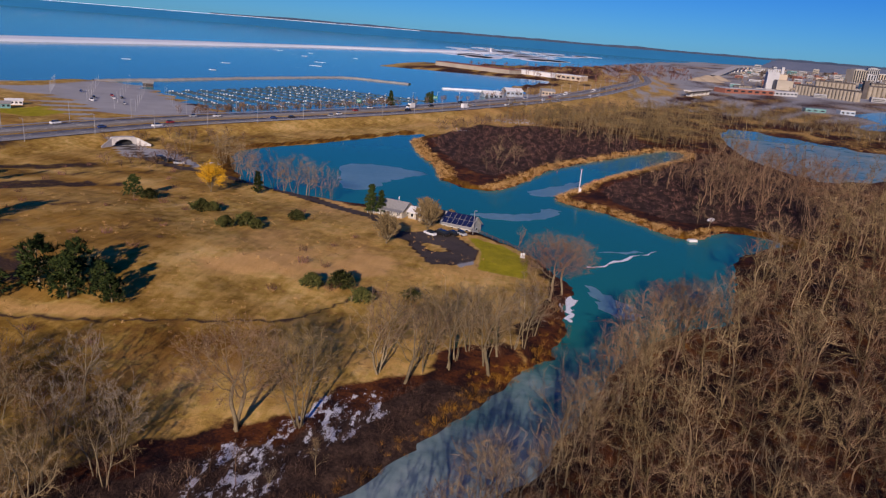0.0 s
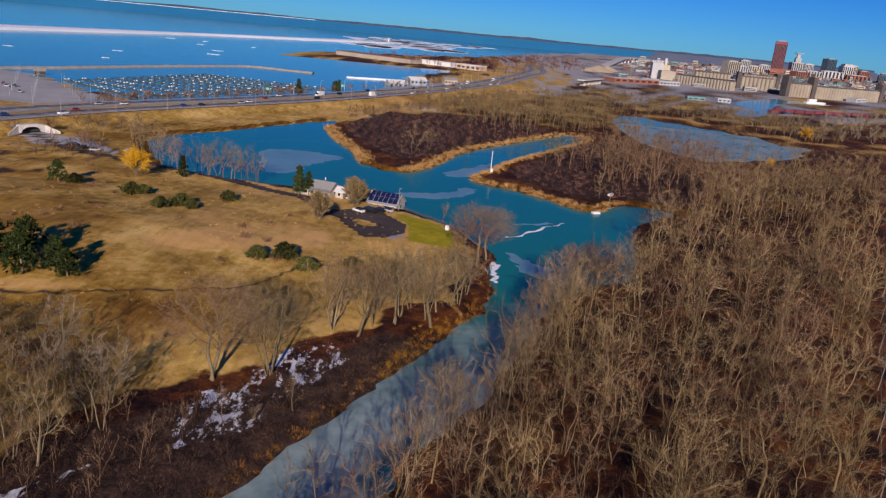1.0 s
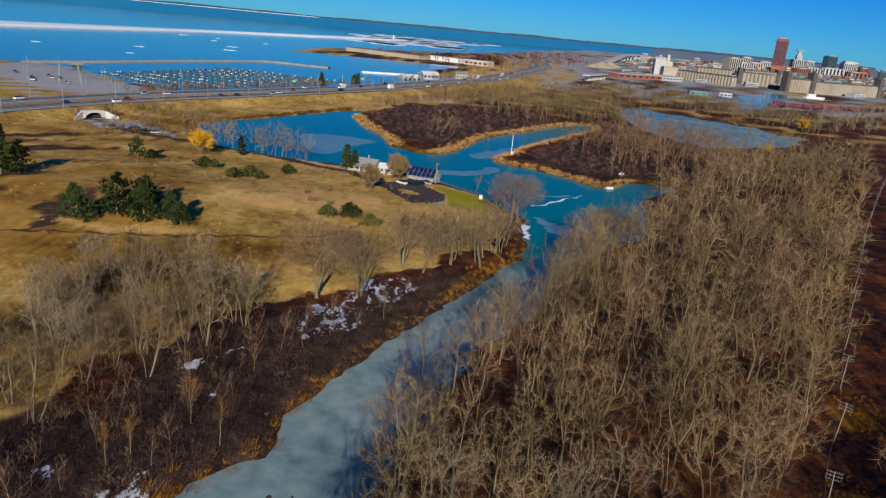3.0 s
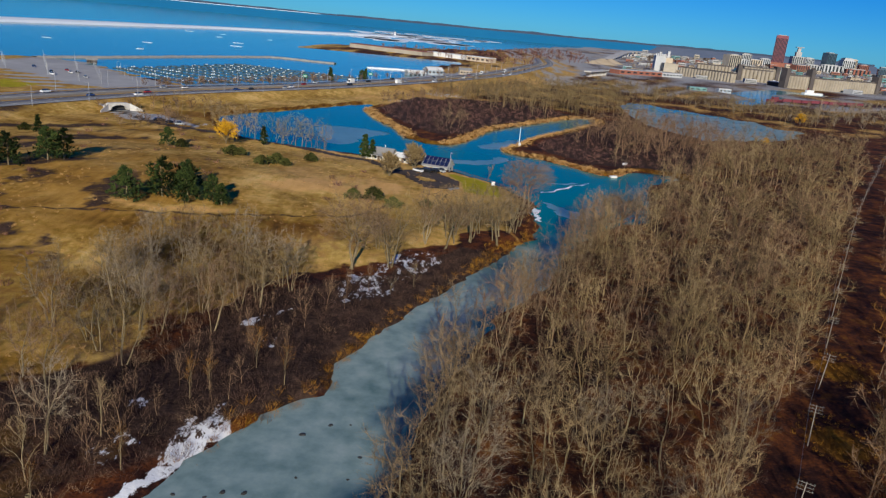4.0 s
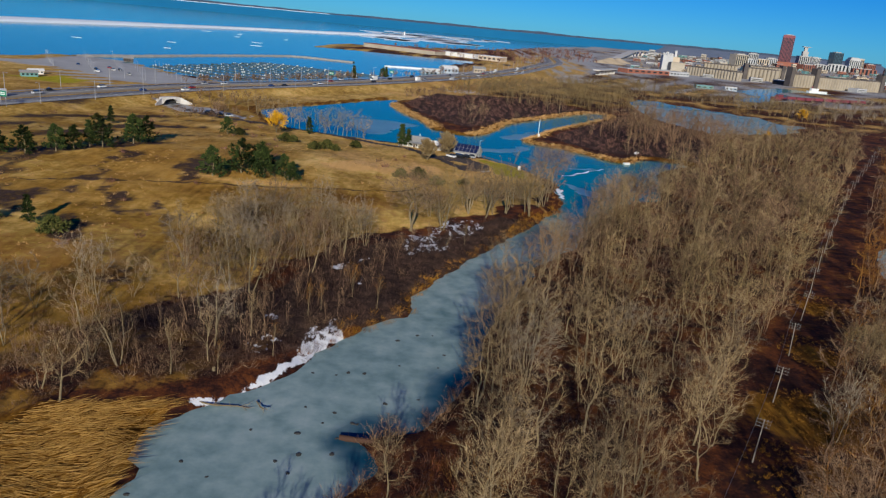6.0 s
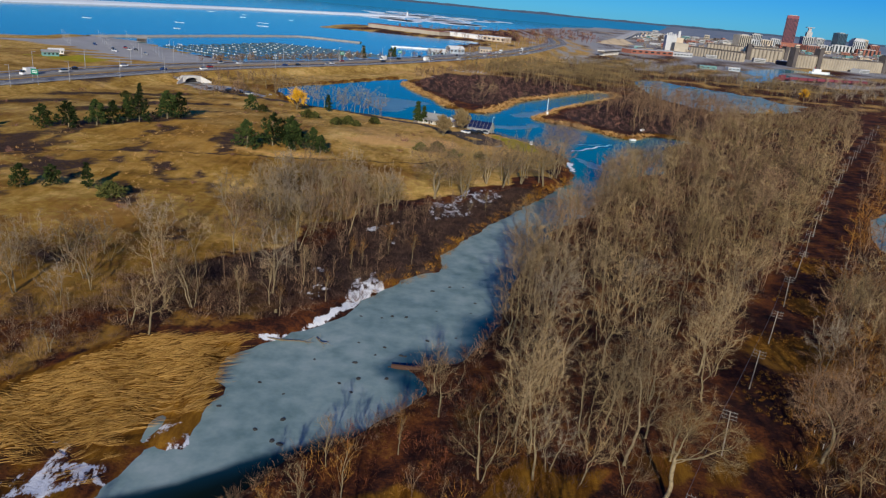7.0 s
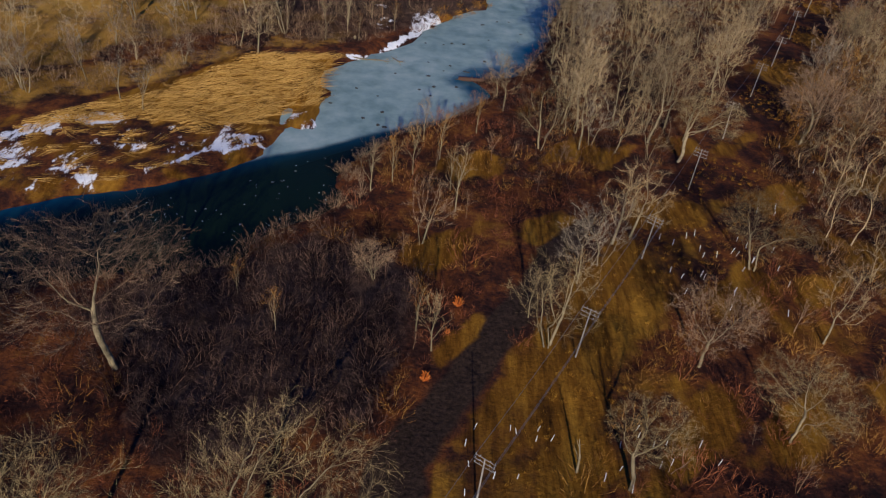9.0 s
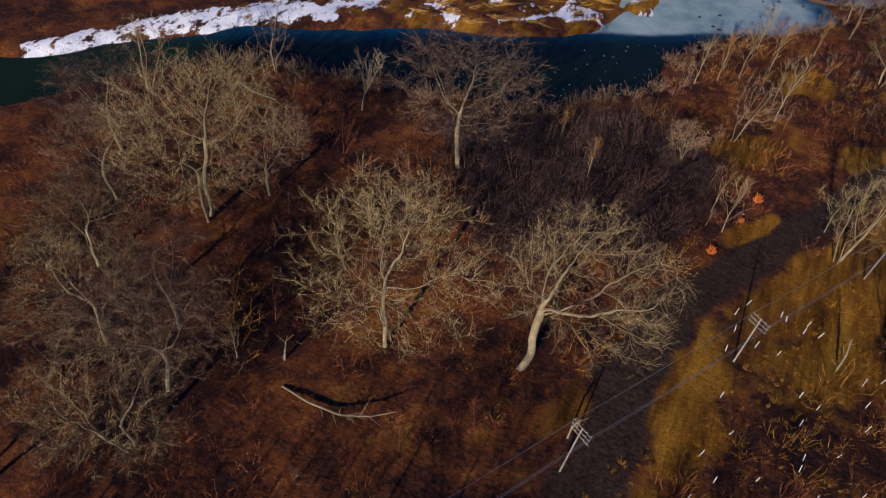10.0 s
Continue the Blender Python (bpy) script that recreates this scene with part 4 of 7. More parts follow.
EAST_WOOD = [(-4, 38), (0, 62), (-8, 73), (2, 92), (8, 118), (20, 152), (30, 168), (38, 190), (46, 212), (58, 234), (76, 246), (86, 290), (96, 318), (116, 344),
             (150, 410), (175, 500), (240, 520), (296, 514), (222, 380), (145, 247), (84, 141), (50, 82), (30, 48), (10, 34)]
near_wood = fill(EAST_WOOD, 6.9, 3, off_rail, 0.7)
near_wood = near_wood[np.argsort(near_wood[:, 1])]
close, distant = near_wood[:75], near_wood[75:]
for n, (x, y) in enumerate(close):
    plant(f"wood{RNG.randint(8)}", x, y, 0.60 + 0.58 * RNG.rand(), RNG.rand() * 6.28, "bare tan-twigged tree in dense winter woodland", "woodland trees")
SCRUB = [TREES[f"scrub{i}"][2] for i in range(4)]
TINY = [TREES[f"tiny{i}"][2] for i in range(4)]
FAR_KINDS = [TREES[f"small{i}"][2] for i in range(5)]
distant = distant[(distant[:, 1] < 280) | (RNG.rand(len(distant)) < 0.55 - 0.3 * ease(distant[:, 1], 400, 470))]
mid = distant[distant[:, 1] < 200]
distant = distant[distant[:, 1] >= 200]
for share, mat, tone in ((0, TWIG, "tan"), (1, TWIG_BROWN, "red-brown"), (2, TWIG_OLIVE, "olive-brown")):
    rows = mid[share::3]
    scatter("woodland", [TREES[f"far{i}"][2] for i in range(6)], rows, 0.66 + 0.58 * RNG.rand(len(rows)), mat, f"dense leafless {tone} woodland beside the channel", "woodland", 10 + share)
    rows = distant[share::3]
    scatter("woodland", FAR_KINDS, rows, (0.80 + 0.45 * RNG.rand(len(rows))) * (1 + 0.10 * ease(rows[:, 1], 260, 340)), mat, f"dense leafless woodland with {tone} twigs", "woodland", 110 + share)

EDGE = smooth_line([(4, 104), (8, 118), (19, 154), (30, 169), (38, 189), (46, 212), (58, 234), (74, 247)], 6, False)
for n, (x, y) in enumerate(EDGE[::1]):
    plant(f"wood{(n * 3) % 8}", x + 1.5 * RNG.randn(), y + 1.5 * RNG.randn(), 0.75 + 0.4 * RNG.rand(), RNG.rand() * 6.28, "bare tree leaning over the channel's edge", "woodland trees")
LINE_SIDE = [(36, 46), (96, 150), (151, 245), (211, 350), (240, 340), (182, 232), (122, 134), (64, 40)]
side_trees = fill(LINE_SIDE, 7.5, 112, lambda x, y: line_dist(x, y, RAIL)[0] > 6.0)
cut = RNG.rand(len(side_trees)) < 0.6
scatter("woodland", FAR_KINDS, side_trees[cut], 0.5 + 0.5 * RNG.rand(int(cut.sum())), TWIG_BROWN, "brown leafless trees lining the old rail line", "woodland", 113)
scatter("woodland", FAR_KINDS, side_trees[~cut], 0.4 + 0.4 * RNG.rand(int((~cut).sum())), TWIG_RUST, "rusty leafless scrub lining the old rail line", "woodland", 114)

NORTH_WOOD = [(60, 650), (100, 575), (150, 545), (145, 610), (165, 745), (240, 760), (300, 640), (340, 640), (330, 800), (200, 900), (90, 800), (40, 700)]
BELT = [(-20, 625), (40, 575), (112, 560), (130, 600), (60, 660), (20, 690)]
north = np.concatenate([fill(NORTH_WOOD, 14.5, 5), fill(BELT, 10.5, 6)])
scatter("woodland", FAR_KINDS, north, 1.0 + 0.45 * RNG.rand(len(north)), TWIG_OLIVE, "far leafless woodland behind the pond", "woodland", 12)
PENINSULA = [(70, 425), (84, 400), (108, 372), (135, 365), (160, 420), (185, 505), (135, 530), (100, 480)]
pen = fill(PENINSULA, 11, 8)
scatter("woodland", FAR_KINDS, pen, 0.95 + 0.5 * RNG.rand(len(pen)), TWIG_BROWN, "scattered bare trees on the reedy peninsula", "woodland", 13)
BEYOND = [(97, 146), (152, 242), (300, 500), (430, 725), (520, 640), (400, 400), (260, 220), (170, 110), (120, 124)]
far_right = fill(BEYOND, 15, 10, off_rail)
scatter("woodland", FAR_KINDS, far_right, 0.55 + 0.4 * RNG.rand(len(far_right)), TWIG_RUST, "rusty leafless scrub beyond the rail line", "woodland", 14)
RIGHT_WOOD = [(36, 40), (56, 76), (91, 136), (112, 138), (150, 130), (120, 40), (80, -10), (44, -20), (32, 8)]
right_trees = fill(RIGHT_WOOD, 7.0, 9, lambda x, y: line_dist(x, y, RAIL)[0] > 5.0, 0.7)
near_track = (right_trees[:, 0] - 0.577 * right_trees[:, 1]) < 17
scatter("woodland", FAR_KINDS, right_trees[~near_track], 0.5 + 0.45 * RNG.rand(int((~near_track).sum())), TWIG, "bare woodland beyond the old rail line", "woodland", 19)
for n, (x, y) in enumerate(right_trees[near_track]):
    plant(f"wood{RNG.randint(8)}" if n % 4 else f"wide{n % 3}", x, y, 0.62 + 0.42 * RNG.rand(), RNG.rand() * 6.28, "bare brown tree beside the old rail line", "trackside trees")
FAR_CITY = [(200, 820), (330, 830), (420, 900), (520, 1000), (760, 1180), (900, 1200), (900, 900), (600, 640), (440, 680), (330, 660)]
scrub = fill(FAR_CITY, 19, 15)
scatter("woodland", TINY, scrub, 0.45 + 0.35 * RNG.rand(len(scrub)), TWIG_GREY, "far brown scrub below the grain elevators", "woodland", 16)
PARKSIDE = [(-40, 1300), (40, 1240), (130, 1280), (150, 1500), (300, 1700), (420, 2600), (250, 2500), (60, 1900), (-200, 1560)]
scrub = fill(PARKSIDE, 30, 17)
scatter("woodland", TINY, scrub, 0.5 + 0.3 * RNG.rand(len(scrub)), TWIG_RED, "far brown thickets by the lake shore", "woodland", 18)

TOWN_TREES = [(330, 1450), (520, 1500), (900, 1650), (2000, 3300), (2300, 3900), (1000, 3900), (560, 2500)]
scrub = fill(TOWN_TREES, 52, 19)
scatter("woodland", TINY, scrub, 0.55 + 0.35 * RNG.rand(len(scrub)), TWIG_GREY, "far bare street trees between city blocks", "woodland", 20)

# ---- single trees: kind, x, y, size, turn ----
SOUTH_TREES = [("leaning", -36, -47, 1.2, 0.0), ("wide1", -48.5, -51, 1.25, 0.4), ("wide0", -55, -22, 1.25, 2.1), ("wide3", -75, -46, 1.35, 1.0), ("wide2", -72, -39, 0.85, 4.0),
               ("wide0", -63, -66, 0.95, 5.0), ("wide1", -72, -65, 0.9, 3.3), ("fork", -8.5, -12.6, 1.0, 0.5), ("slim0", -10.5, -8, 0.9, 0.1), ("bush_ball", -30, -3.5, 1.0, 0),
               ("slim2", -72, -18, 1.25, 1.0), ("bank1", -87, -17, 0.7, 2.0), ("bank1", -24.5, 5, 0.75, 0.0), ("slim0", -20, 14, 1.3, 1.2), ("slim0", -33, 18, 1.0, 2.2),
               ("slim1", -30, 21, 1.0, 0.6), ("slim0", -27, 24, 1.1, 0.9), ("slim1", -23, 30, 1.0, 3.0), ("slim0", -22, -15, 1.0, 0.4), ("slim1", -24, -12, 0.9, 2.2),
               ("bank0", 2.5, 9.5, 0.85, 0.3), ("bank0", 5.5, 12, 0.8, 5.6), ("wood2", -3.5, 0, 0.85, 1.0), ("wood5", 0, 4, 0.9, 4.4), ("leaning", 18, 36.5, 0.85, 5.9),
               ("wide3", 21.5, 6, 0.8, 1.7), ("fork", -6, 36, 0.95, 2.0), ("wood1", 1, 44, 1.0, 0.9), ("wood3", -12, 50, 0.8, 1.9), ("slim1", -17, 40, 0.8, 1.3),
               ("leaning", -2, -31.5, 0.62, 0.5), ("wide2", 9, -14, 0.8, 3.1), ("wide1", 16, -24, 0.7, 0.8), ("wood0", 26, -8, 0.8, 1.1), ("slim2", -58, -2, 0.55, 0), ("slim1", -60, -60, 0.8, 1),
               ("slim0", -84, -30, 1.0, 3.9), ("wide0", -92, -42, 0.9, 2.6), ("bank2", -99, -30, 0.75, 0.3), ("slim1", -40, -14, 0.7, 4.0), ("slim1", -46, -8, 0.6, 1.0),
               ("wide2", -67, -60, 0.85, 2.2), ("wide1", -79.5, -58, 0.8, 5.2), ("wide3", -61.5, -72, 0.9, 3.6), ("wide0", -86, -49, 0.8, 1.9), ("wood4", -13, 58, 0.55, 0.0), ("slim0", -26, 36, 0.9, 1.0), ("slim1", -21, 20, 0.9, 5.0)]
for kind, x, y, size, turn in SOUTH_TREES:
    plant(kind, x, y, size, turn, "bare winter tree with pale bark above rusty brush", "clearing trees")
BANK_TREES = [("bank0", -62, 66, 0.80, 0.2), ("bank1", -64, 78, 0.9, 1.0), ("bank2", -59, 78, 0.95, 2.0), ("bank3", -47, 89, 0.95, 0.5), ("slim0", -74, 143, 1.1, 0.3), ("bank1", -47, 126, 0.95, 0.1),
              ("bank2", -37, 143, 0.95, 0.6), ("bank3", -51, 127, 0.9, 0.2), ("bank2", -48, 114, 0.95, 6.0), ("bank1", -38.5, 130, 1.0, 0.0), ("bank0", -33, 142, 0.9, 0.4),
              ("bank2", -43, 137, 0.95, 0.2), ("bank1", -55, 104, 0.9, 1.4), ("bank3", -54, 118, 0.85, 2.4), ("bank2", -29, 152, 0.75, 0.8), ("bank0", -70, 88, 0.85, 3.0), ("bank1", -79, 80, 0.8, 4.2),
              ("wood2", -81, 73, 0.65, 1.0), ("slim2", -74, 36, 1.1, 1.0), ("slim2", -79, 39, 1.2, 2.0), ("slim2", -88, 46, 1.0, 2.8), ("wood4", -95, 60, 0.6, 0.4), ("slim1", -34, 106, 0.85, 1.4),
              ("slim1", -21, 113, 0.9, 2.0), ("slim1", -32, 109, 0.7, 0.9), ("slim1", -27, 118, 0.9, 3.2), ("slim0", -46, 83, 1.1, 1.0), ("slim0", -50, 77, 1.1, 4.0), ("slim1", -36, 87, 0.8, 2.0),
              ("slim1", -43, 79, 0.75, 2.0), ("slim0", -42, 94, 1.0, 3.0), ("wide0", -18.3, 169.5, 1.05, 1.0), ("fork", -9.5, 173.5, 1.1, 0.7), ("bank1", -2, 196, 1.0, 0.5), ("bank2", 4, 203, 0.95, 0.3),
              ("fork", 11, 206, 0.95, 2.0), ("fork", 17, 206, 1.0, 4.0), ("bank3", 24, 217, 0.8, 1.0), ("bank1", 6, 199, 0.8, 1.1), ("bank0", 19, 211, 0.9, 2.2), ("bank2", 24, 227, 0.85, 0.0),
              ("wide2", 29, 249, 1.1, 0.0), ("wide0", 32, 257, 0.9, 1.0), ("slim2", 18, 289, 0.9, 0.0), ("slim2", 25, 237, 0.9, 2.0), ("slim0", -3, 163, 0.6, 0.2), ("slim2", -8, 157, 0.55, 0.9),
              ("wide2", 58, 252, 0.7, 0.3), ("wide0", 64, 250, 0.75, 1.7), ("bank3", 48, 234, 0.8, 2.6)]
for kind, x, y, size, turn in BANK_TREES:
    plant(kind, x, y, size * (1.18 if y > 160 else 1.0), turn, "bare grey-brown tree on the channel bank", "bank trees")
WEST_BELT = [(-150, 40), (-108, 44), (-84, 70), (-66, 92), (-52, 120), (-42, 148), (-52, 152), (-64, 130), (-88, 112), (-112, 94), (-150, 86)]
for n, (x, y) in enumerate(fill(WEST_BELT, 11.5, 71, None, 0.7)):
    plant(("bank0", "wood2", "bank1", "wood5", "bank2", "wood7", "bank3")[n % 7], x, y, 0.58 + 0.42 * RNG.rand(), RNG.rand() * 6.28, "bare grey tree in the scrub along the meadow", "meadow-edge trees")
CLUSTER = [(-70, 124), (-50, 118), (-34, 140), (-27, 156), (-40, 172), (-54, 174), (-70, 152)]
for n, (x, y) in enumerate(fill(CLUSTER, 6.4, 74, None, 0.7)):
    plant(("bank1", "bank2", "bank3", "wood5", "wood2")[n % 5], x, y, 0.58 + 0.38 * RNG.rand(), RNG.rand() * 6.28, "bushy bare grey tree in a dense bankside cluster", "bankside cluster")
# Near-black brush deepens the painted shadow.
shade = fill(SHADOW_FLOOR, 2.3, 93, off_trail)
scatter("brush", [shrub(i + 95, 18, 1.0, 1.1, 2, 0.013) for i in range(3)], shade, 1.3 + 1.6 * RNG.rand(len(shade)), TWIG_DARK, "near-black brush standing in for tree shadow by the stream", "brush", 94)
# Shade under the cluster is put into the twigs' dark colour.
mass = fill(CLUSTER, 2.8, 79)
scatter("brush", [shrub(i + 90, 18, 1.0, 1.1, 2, 0.012) for i in range(3)], mass, 1.4 + 1.8 * RNG.rand(len(mass)), TWIG_DARK, "tall brush under the bankside trees, darkened for their shade", "brush", 80)
ROW = [("row0", -18.8, 169.9, 1.24), ("row1", -9.8, 173.3, 1.16), ("row1", -1.7, 195, 1.12), ("row0", 3.4, 193.5, 1.05), ("row1", 10, 202, 1.22), ("row0", 18.2, 203, 1.2),
       ("bank1", -4, 203, 0.9), ("fork", 6, 207, 1.0), ("bank3", 13, 211, 1.05), ("bank2", 22, 216, 1.0), ("bank1", 26, 224, 0.95), ("bank3", -14, 186, 0.75)]
for n, (kind, x, y, size) in enumerate(ROW):
    plant(kind, x, y, size, n * 1.9, "bare tree in the row above the channel", "bank trees")
# trees of the wood's southern edge, whose long shadows reach the clearing
for n, (x, y) in enumerate([(-46, -92), (-34, -86), (-24, -98), (-14, -84), (-4, -94), (4, -78), (14, -88), (-58, -98), (12, -60), (22, -70), (2, -52), (-70, -90), (-86, -84)]):
    plant(f"wide{n % 4}" if n % 2 else "fork", x, y, 0.85 + 0.25 * RNG.rand(), n * 1.1, "bare tree at the southern edge of the clearing", "clearing trees")
POND_TREES = [(-92, 339), (-78, 334), (-71, 331.5), (-63, 327), (-57, 325), (-54, 326.5), (-85, 336.5), (-103, 353), (-110, 364), (-98, 344), (-120, 372), (-124, 385), (-131, 392), (-112, 357), (-140, 380), (-88, 335), (-81, 337), (-75, 333), (-68, 329), (-60, 328), (-95, 341.5), (-100, 349), (-106, 358), (-116, 368), (-66, 332), (-74, 330)]
for n, (x, y) in enumerate(POND_TREES):
    plant(f"far{n % 6}", x, y, 0.85 if n % 2 else 1.05, n * 1.3, "slender bare tree at the edge of the pond", "pond-side trees")
ISLAND_TREES = [("fork", -1, 428, 0.95), ("bank1", -6, 423, 0.6), ("wood2", 7, 442, 0.6), ("fork", 69, 538, 1.0), ("bank2", 60, 545, 0.9), ("wood1", 30, 560, 0.9), ("wood5", 48, 570, 0.9), ("bush_ball", 28, 436, 0.6),
                ("fork", 100, 431, 0.95), ("fork", 110, 437, 0.95), ("wood5", 118, 444, 0.9), ("bank0", 83.5, 358, 0.6), ("bank2", 69, 432, 0.62), ("wide1", 75, 436, 0.55), ("bush_ball", 86, 350, 0.7)]
for n, (kind, x, y, size) in enumerate(ISLAND_TREES):
    plant({"f": "far1", "b": "far3", "w": "far2"}[kind[0]], x, y, size * 1.3, n * 1.7, "pale bare tree standing over dark island thicket", "island trees")
for x, y, size, kind, label in ((-94, 311, 1.0, "willow", "golden-twigged willow at the field's edge"), (314, 667, 1.1, "willow", "golden-twigged willow beside the north pond"), (211, 491, 0.6, "willow", "small golden willow in the scrub"),
                                (-20, 273, 1.25, "round_bush", "round russet bush by the asphalt drive"), (-12.5, 298.5, 1.45, "round_bush", "round russet bush in front of the lodge"), (-9, 330, 0.5, "round_bush", "small russet bush behind the lodge")):
    plant(kind, x, y, size, 0.4, label)

for x, y in ((193, 637), (200, 634), (207, 638), (214, 645), (203, 644)):
    plant("tiny1", x, y, 0.42, x, "brown bush on the reedy islet of the far pond", "islet bushes", z=-0.15)


SCRUB_STRIPS = [[(-210, 400), (-185, 372), (-150, 395), (-128, 425), (-150, 432), (-190, 380)], [(-185, 520), (-160, 560), (-120, 630), (-70, 740), (-30, 850), (20, 960), (5, 980), (-50, 850), (-100, 720), (-150, 610)],
                [(-150, 330), (-120, 338), (-125, 372), (-165, 372)], [(-60, 520), (-20, 590), (60, 760), (90, 850), (70, 860), (20, 740), (-40, 600)]]
scrub = np.concatenate([fill(p, 9.5, 60 + i) for i, p in enumerate(SCRUB_STRIPS)] + [fill([(-214, 498), (-190, 523), (-167, 545), (-140, 596), (-112, 655), (-100, 650), (-124, 590), (-150, 540), (-188, 486)], 6.5, 65)])
scatter("woodland", SCRUB, scrub, 0.30 + 0.36 * RNG.rand(len(scrub)), TWIG_BROWN, "brown roadside scrub along the highway", "woodland", 61)
shrubs = fill([(-260, 120), (-180, 90), (-110, 100), (-70, 150), (-40, 200), (-10, 250), (-60, 320), (-140, 380), (-200, 330)], 13, 62)
shrubs = shrubs[wave(shrubs[:, 0], shrubs[:, 1], 50, 21) > 0.15]
scatter("brush", [shrub(i + 70, 20, 1.0, 1.3, 2, 0.03) for i in range(3)], shrubs, 0.9 + 1.3 * RNG.rand(len(shrubs)), TWIG_RED, "brown shrubs dotted over the meadow", "brush", 63)

# ---- evergreens ----
def pine_meshes(seed, height=9.0, width=3.2, tufts=330, cone=0.0, needle=NEEDLE):
    rng = np.random.RandomState(seed)
    wood, crown = Wood(), Wood()
    wood.tube(run(rng, np.array((0, 0, -0.3)), np.array((0.05, 0, 1)), height * 0.9, 5, 0.05, 0.1), [0.22, 0.19, 0.15, 0.11, 0.07, 0.03], 6)
    lobes = []
    for i in range(16):
        f = 0.16 + 0.84 * (i + rng.rand()) / 16
        r = width * (0.55 + 0.45 * rng.rand()) * ((1.05 - f) ** 0.8 if cone else (1.0 - max(0, f - 0.45) ** 1.6 * 2.0))
        a = i * 2.4 + rng.rand()
        c = np.array((math.cos(a) * r * 0.62, math.sin(a) * r * 0.62, f * height * 0.95))
        lobes.append((c, max(0.7, r * 0.62)))
        wood.tube([np.array((0, 0, c[2] - 0.4)), c], [0.06, 0.03], 3)
    for i in range(tufts):
        c, r = lobes[i % 16]
        p = c + unit(rng.randn(3)) * r * (0.35 + 0.65 * rng.rand()) * np.array((1, 1, 0.62))
        out = unit(p - np.array((0, 0, height * 0.35)) + np.array((0, 0, 0.8)))
        for _ in range(6):
            d = unit(out + 0.95 * unit(rng.randn(3)))
            crown.spike(p, p + d * (0.6 + 0.5 * rng.rand()), 0.15)
    wv, wf = wood.arrays()
    cv, cf = crown.arrays()
    return fast_mesh("trunk", wv, wf, BARK), fast_mesh("crown", cv, cf, needle)


PINES = [pine_meshes(200 + i, 9.0, 4.0, 330) for i in range(3)] + [pine_meshes(210, 9.5, 2.9, 300, 1.0), pine_meshes(211, 2.8, 3.0, 200, needle=JUNIPER)]
EVERGREENS = [(0, -84, 195, 0.95), (1, -77, 202, 1.1), (2, -69, 200, 0.95), (0, -63, 203, 0.8), (1, -72, 207, 0.95), (2, -60, 201, 0.6), (1, -132, 221, 1.0), (2, -126, 232, 1.05), (0, -139, 215, 0.85),
              (1, -150, 205, 0.9), (2, -143, 211, 0.9), (0, -123, 236, 1.0), (1, -158, 203, 0.8), (3, -137, 222, 0.9), (0, -124, 133, 0.62), (1, -118, 137, 0.55), (3, -109, 138, 0.68), (4, -101, 134, 1.1),
              (3, -163, 291, 0.75), (4, -174, 300, 0.8), (1, -110, 289, 0.75), (4, -105, 290, 0.9), (4, -82, 281, 1.0), (4, -79, 283, 0.8), (4, -66, 265, 0.9), (4, -62, 270, 1.0), (4, -52, 285, 0.9), (3, -34, 308, 1.0), (3, -31, 310, 0.8),
              (3, -80, 320, 0.8), (4, -14, 226, 0.9), (4, -21, 232, 1.1), (4, -4, 234, 0.7), (4, -27, 229, 0.9), (2, -175, 190, 0.8), (4, -58, 268, 0.7), (3, -110, 652, 1.3), (3, -86, 705, 1.1), (2, -90, 712, 1.0)]
for n, (k, x, y, size) in enumerate(EVERGREENS):
    z = float(height_at((x, y))[0])
    low = k == 4
    ob = thing("evergreen_shrub" if low else "conifer" if k == 3 else "pine_tree", Matrix.Translation((x, y, z)) @ Matrix.Rotation(n * 1.9, 4, "Z") @ Matrix.Scale(size * 1.12, 4),
               "low spreading green juniper on the meadow" if low else "slim dark green conifer in winter grass" if k == 3 else "dark green bushy pine on the golden meadow",
               "shrub" if low else "tree", "evergreens on the meadow")
    part("trunk", PINES[k][0], None, ob)
    part("crown", PINES[k][1], None, ob)

# ---- brush, reeds and grass ----
SHRUBS = [shrub(i, 18, 1.0, 1.2, 2, 0.0105) for i in range(5)]
TALL = [shrub(20 + i, 12, 1.0, 0.5, 2, 0.012) for i in range(4)]
REEDS = [shrub(40 + i, 16, 1.0, 0.9, 0, 0.022) for i in range(4)]
SOUTH = [(-125, -80), (-98, -20), (-74, -8), (-53, 0), (-44, 8), (-36, 16), (-36, 27), (-30, 38), (-16, 54), (-14, 62), (0, 62), (4, 42), (28, 62), (48, 76), (84, 132), (118, 132), (96, 60), (70, 0), (30, -80)]


tall_pts = fill(SOUTH, 8.6, 51, open_floor)
tall_pts = tall_pts[wave(tall_pts[:, 0], tall_pts[:, 1], 30, 13) > -0.35]
THICKET = [TREES[f"sapling{i}"][2] for i in range(3)]
cut = RNG.rand(len(tall_pts)) < 0.5
scatter("thicket", THICKET, tall_pts[cut], 0.30 + 0.34 * RNG.rand(int(cut.sum())), TWIG_FOX, "red-brown saplings crowding the clearing", "thicket", 52)
scatter("thicket", THICKET, tall_pts[~cut], 0.30 + 0.38 * RNG.rand(int((~cut).sum())), TWIG_BROWN, "brown saplings crowding the clearing", "thicket", 53)
bank_sap = fill([(-110, 45), (-84, 66), (-62, 92), (-48, 118), (-36, 146), (-22, 162), (-8, 166), (-22, 130), (-26, 108), (-44, 80), (-66, 72), (-90, 40)], 6.0, 54)
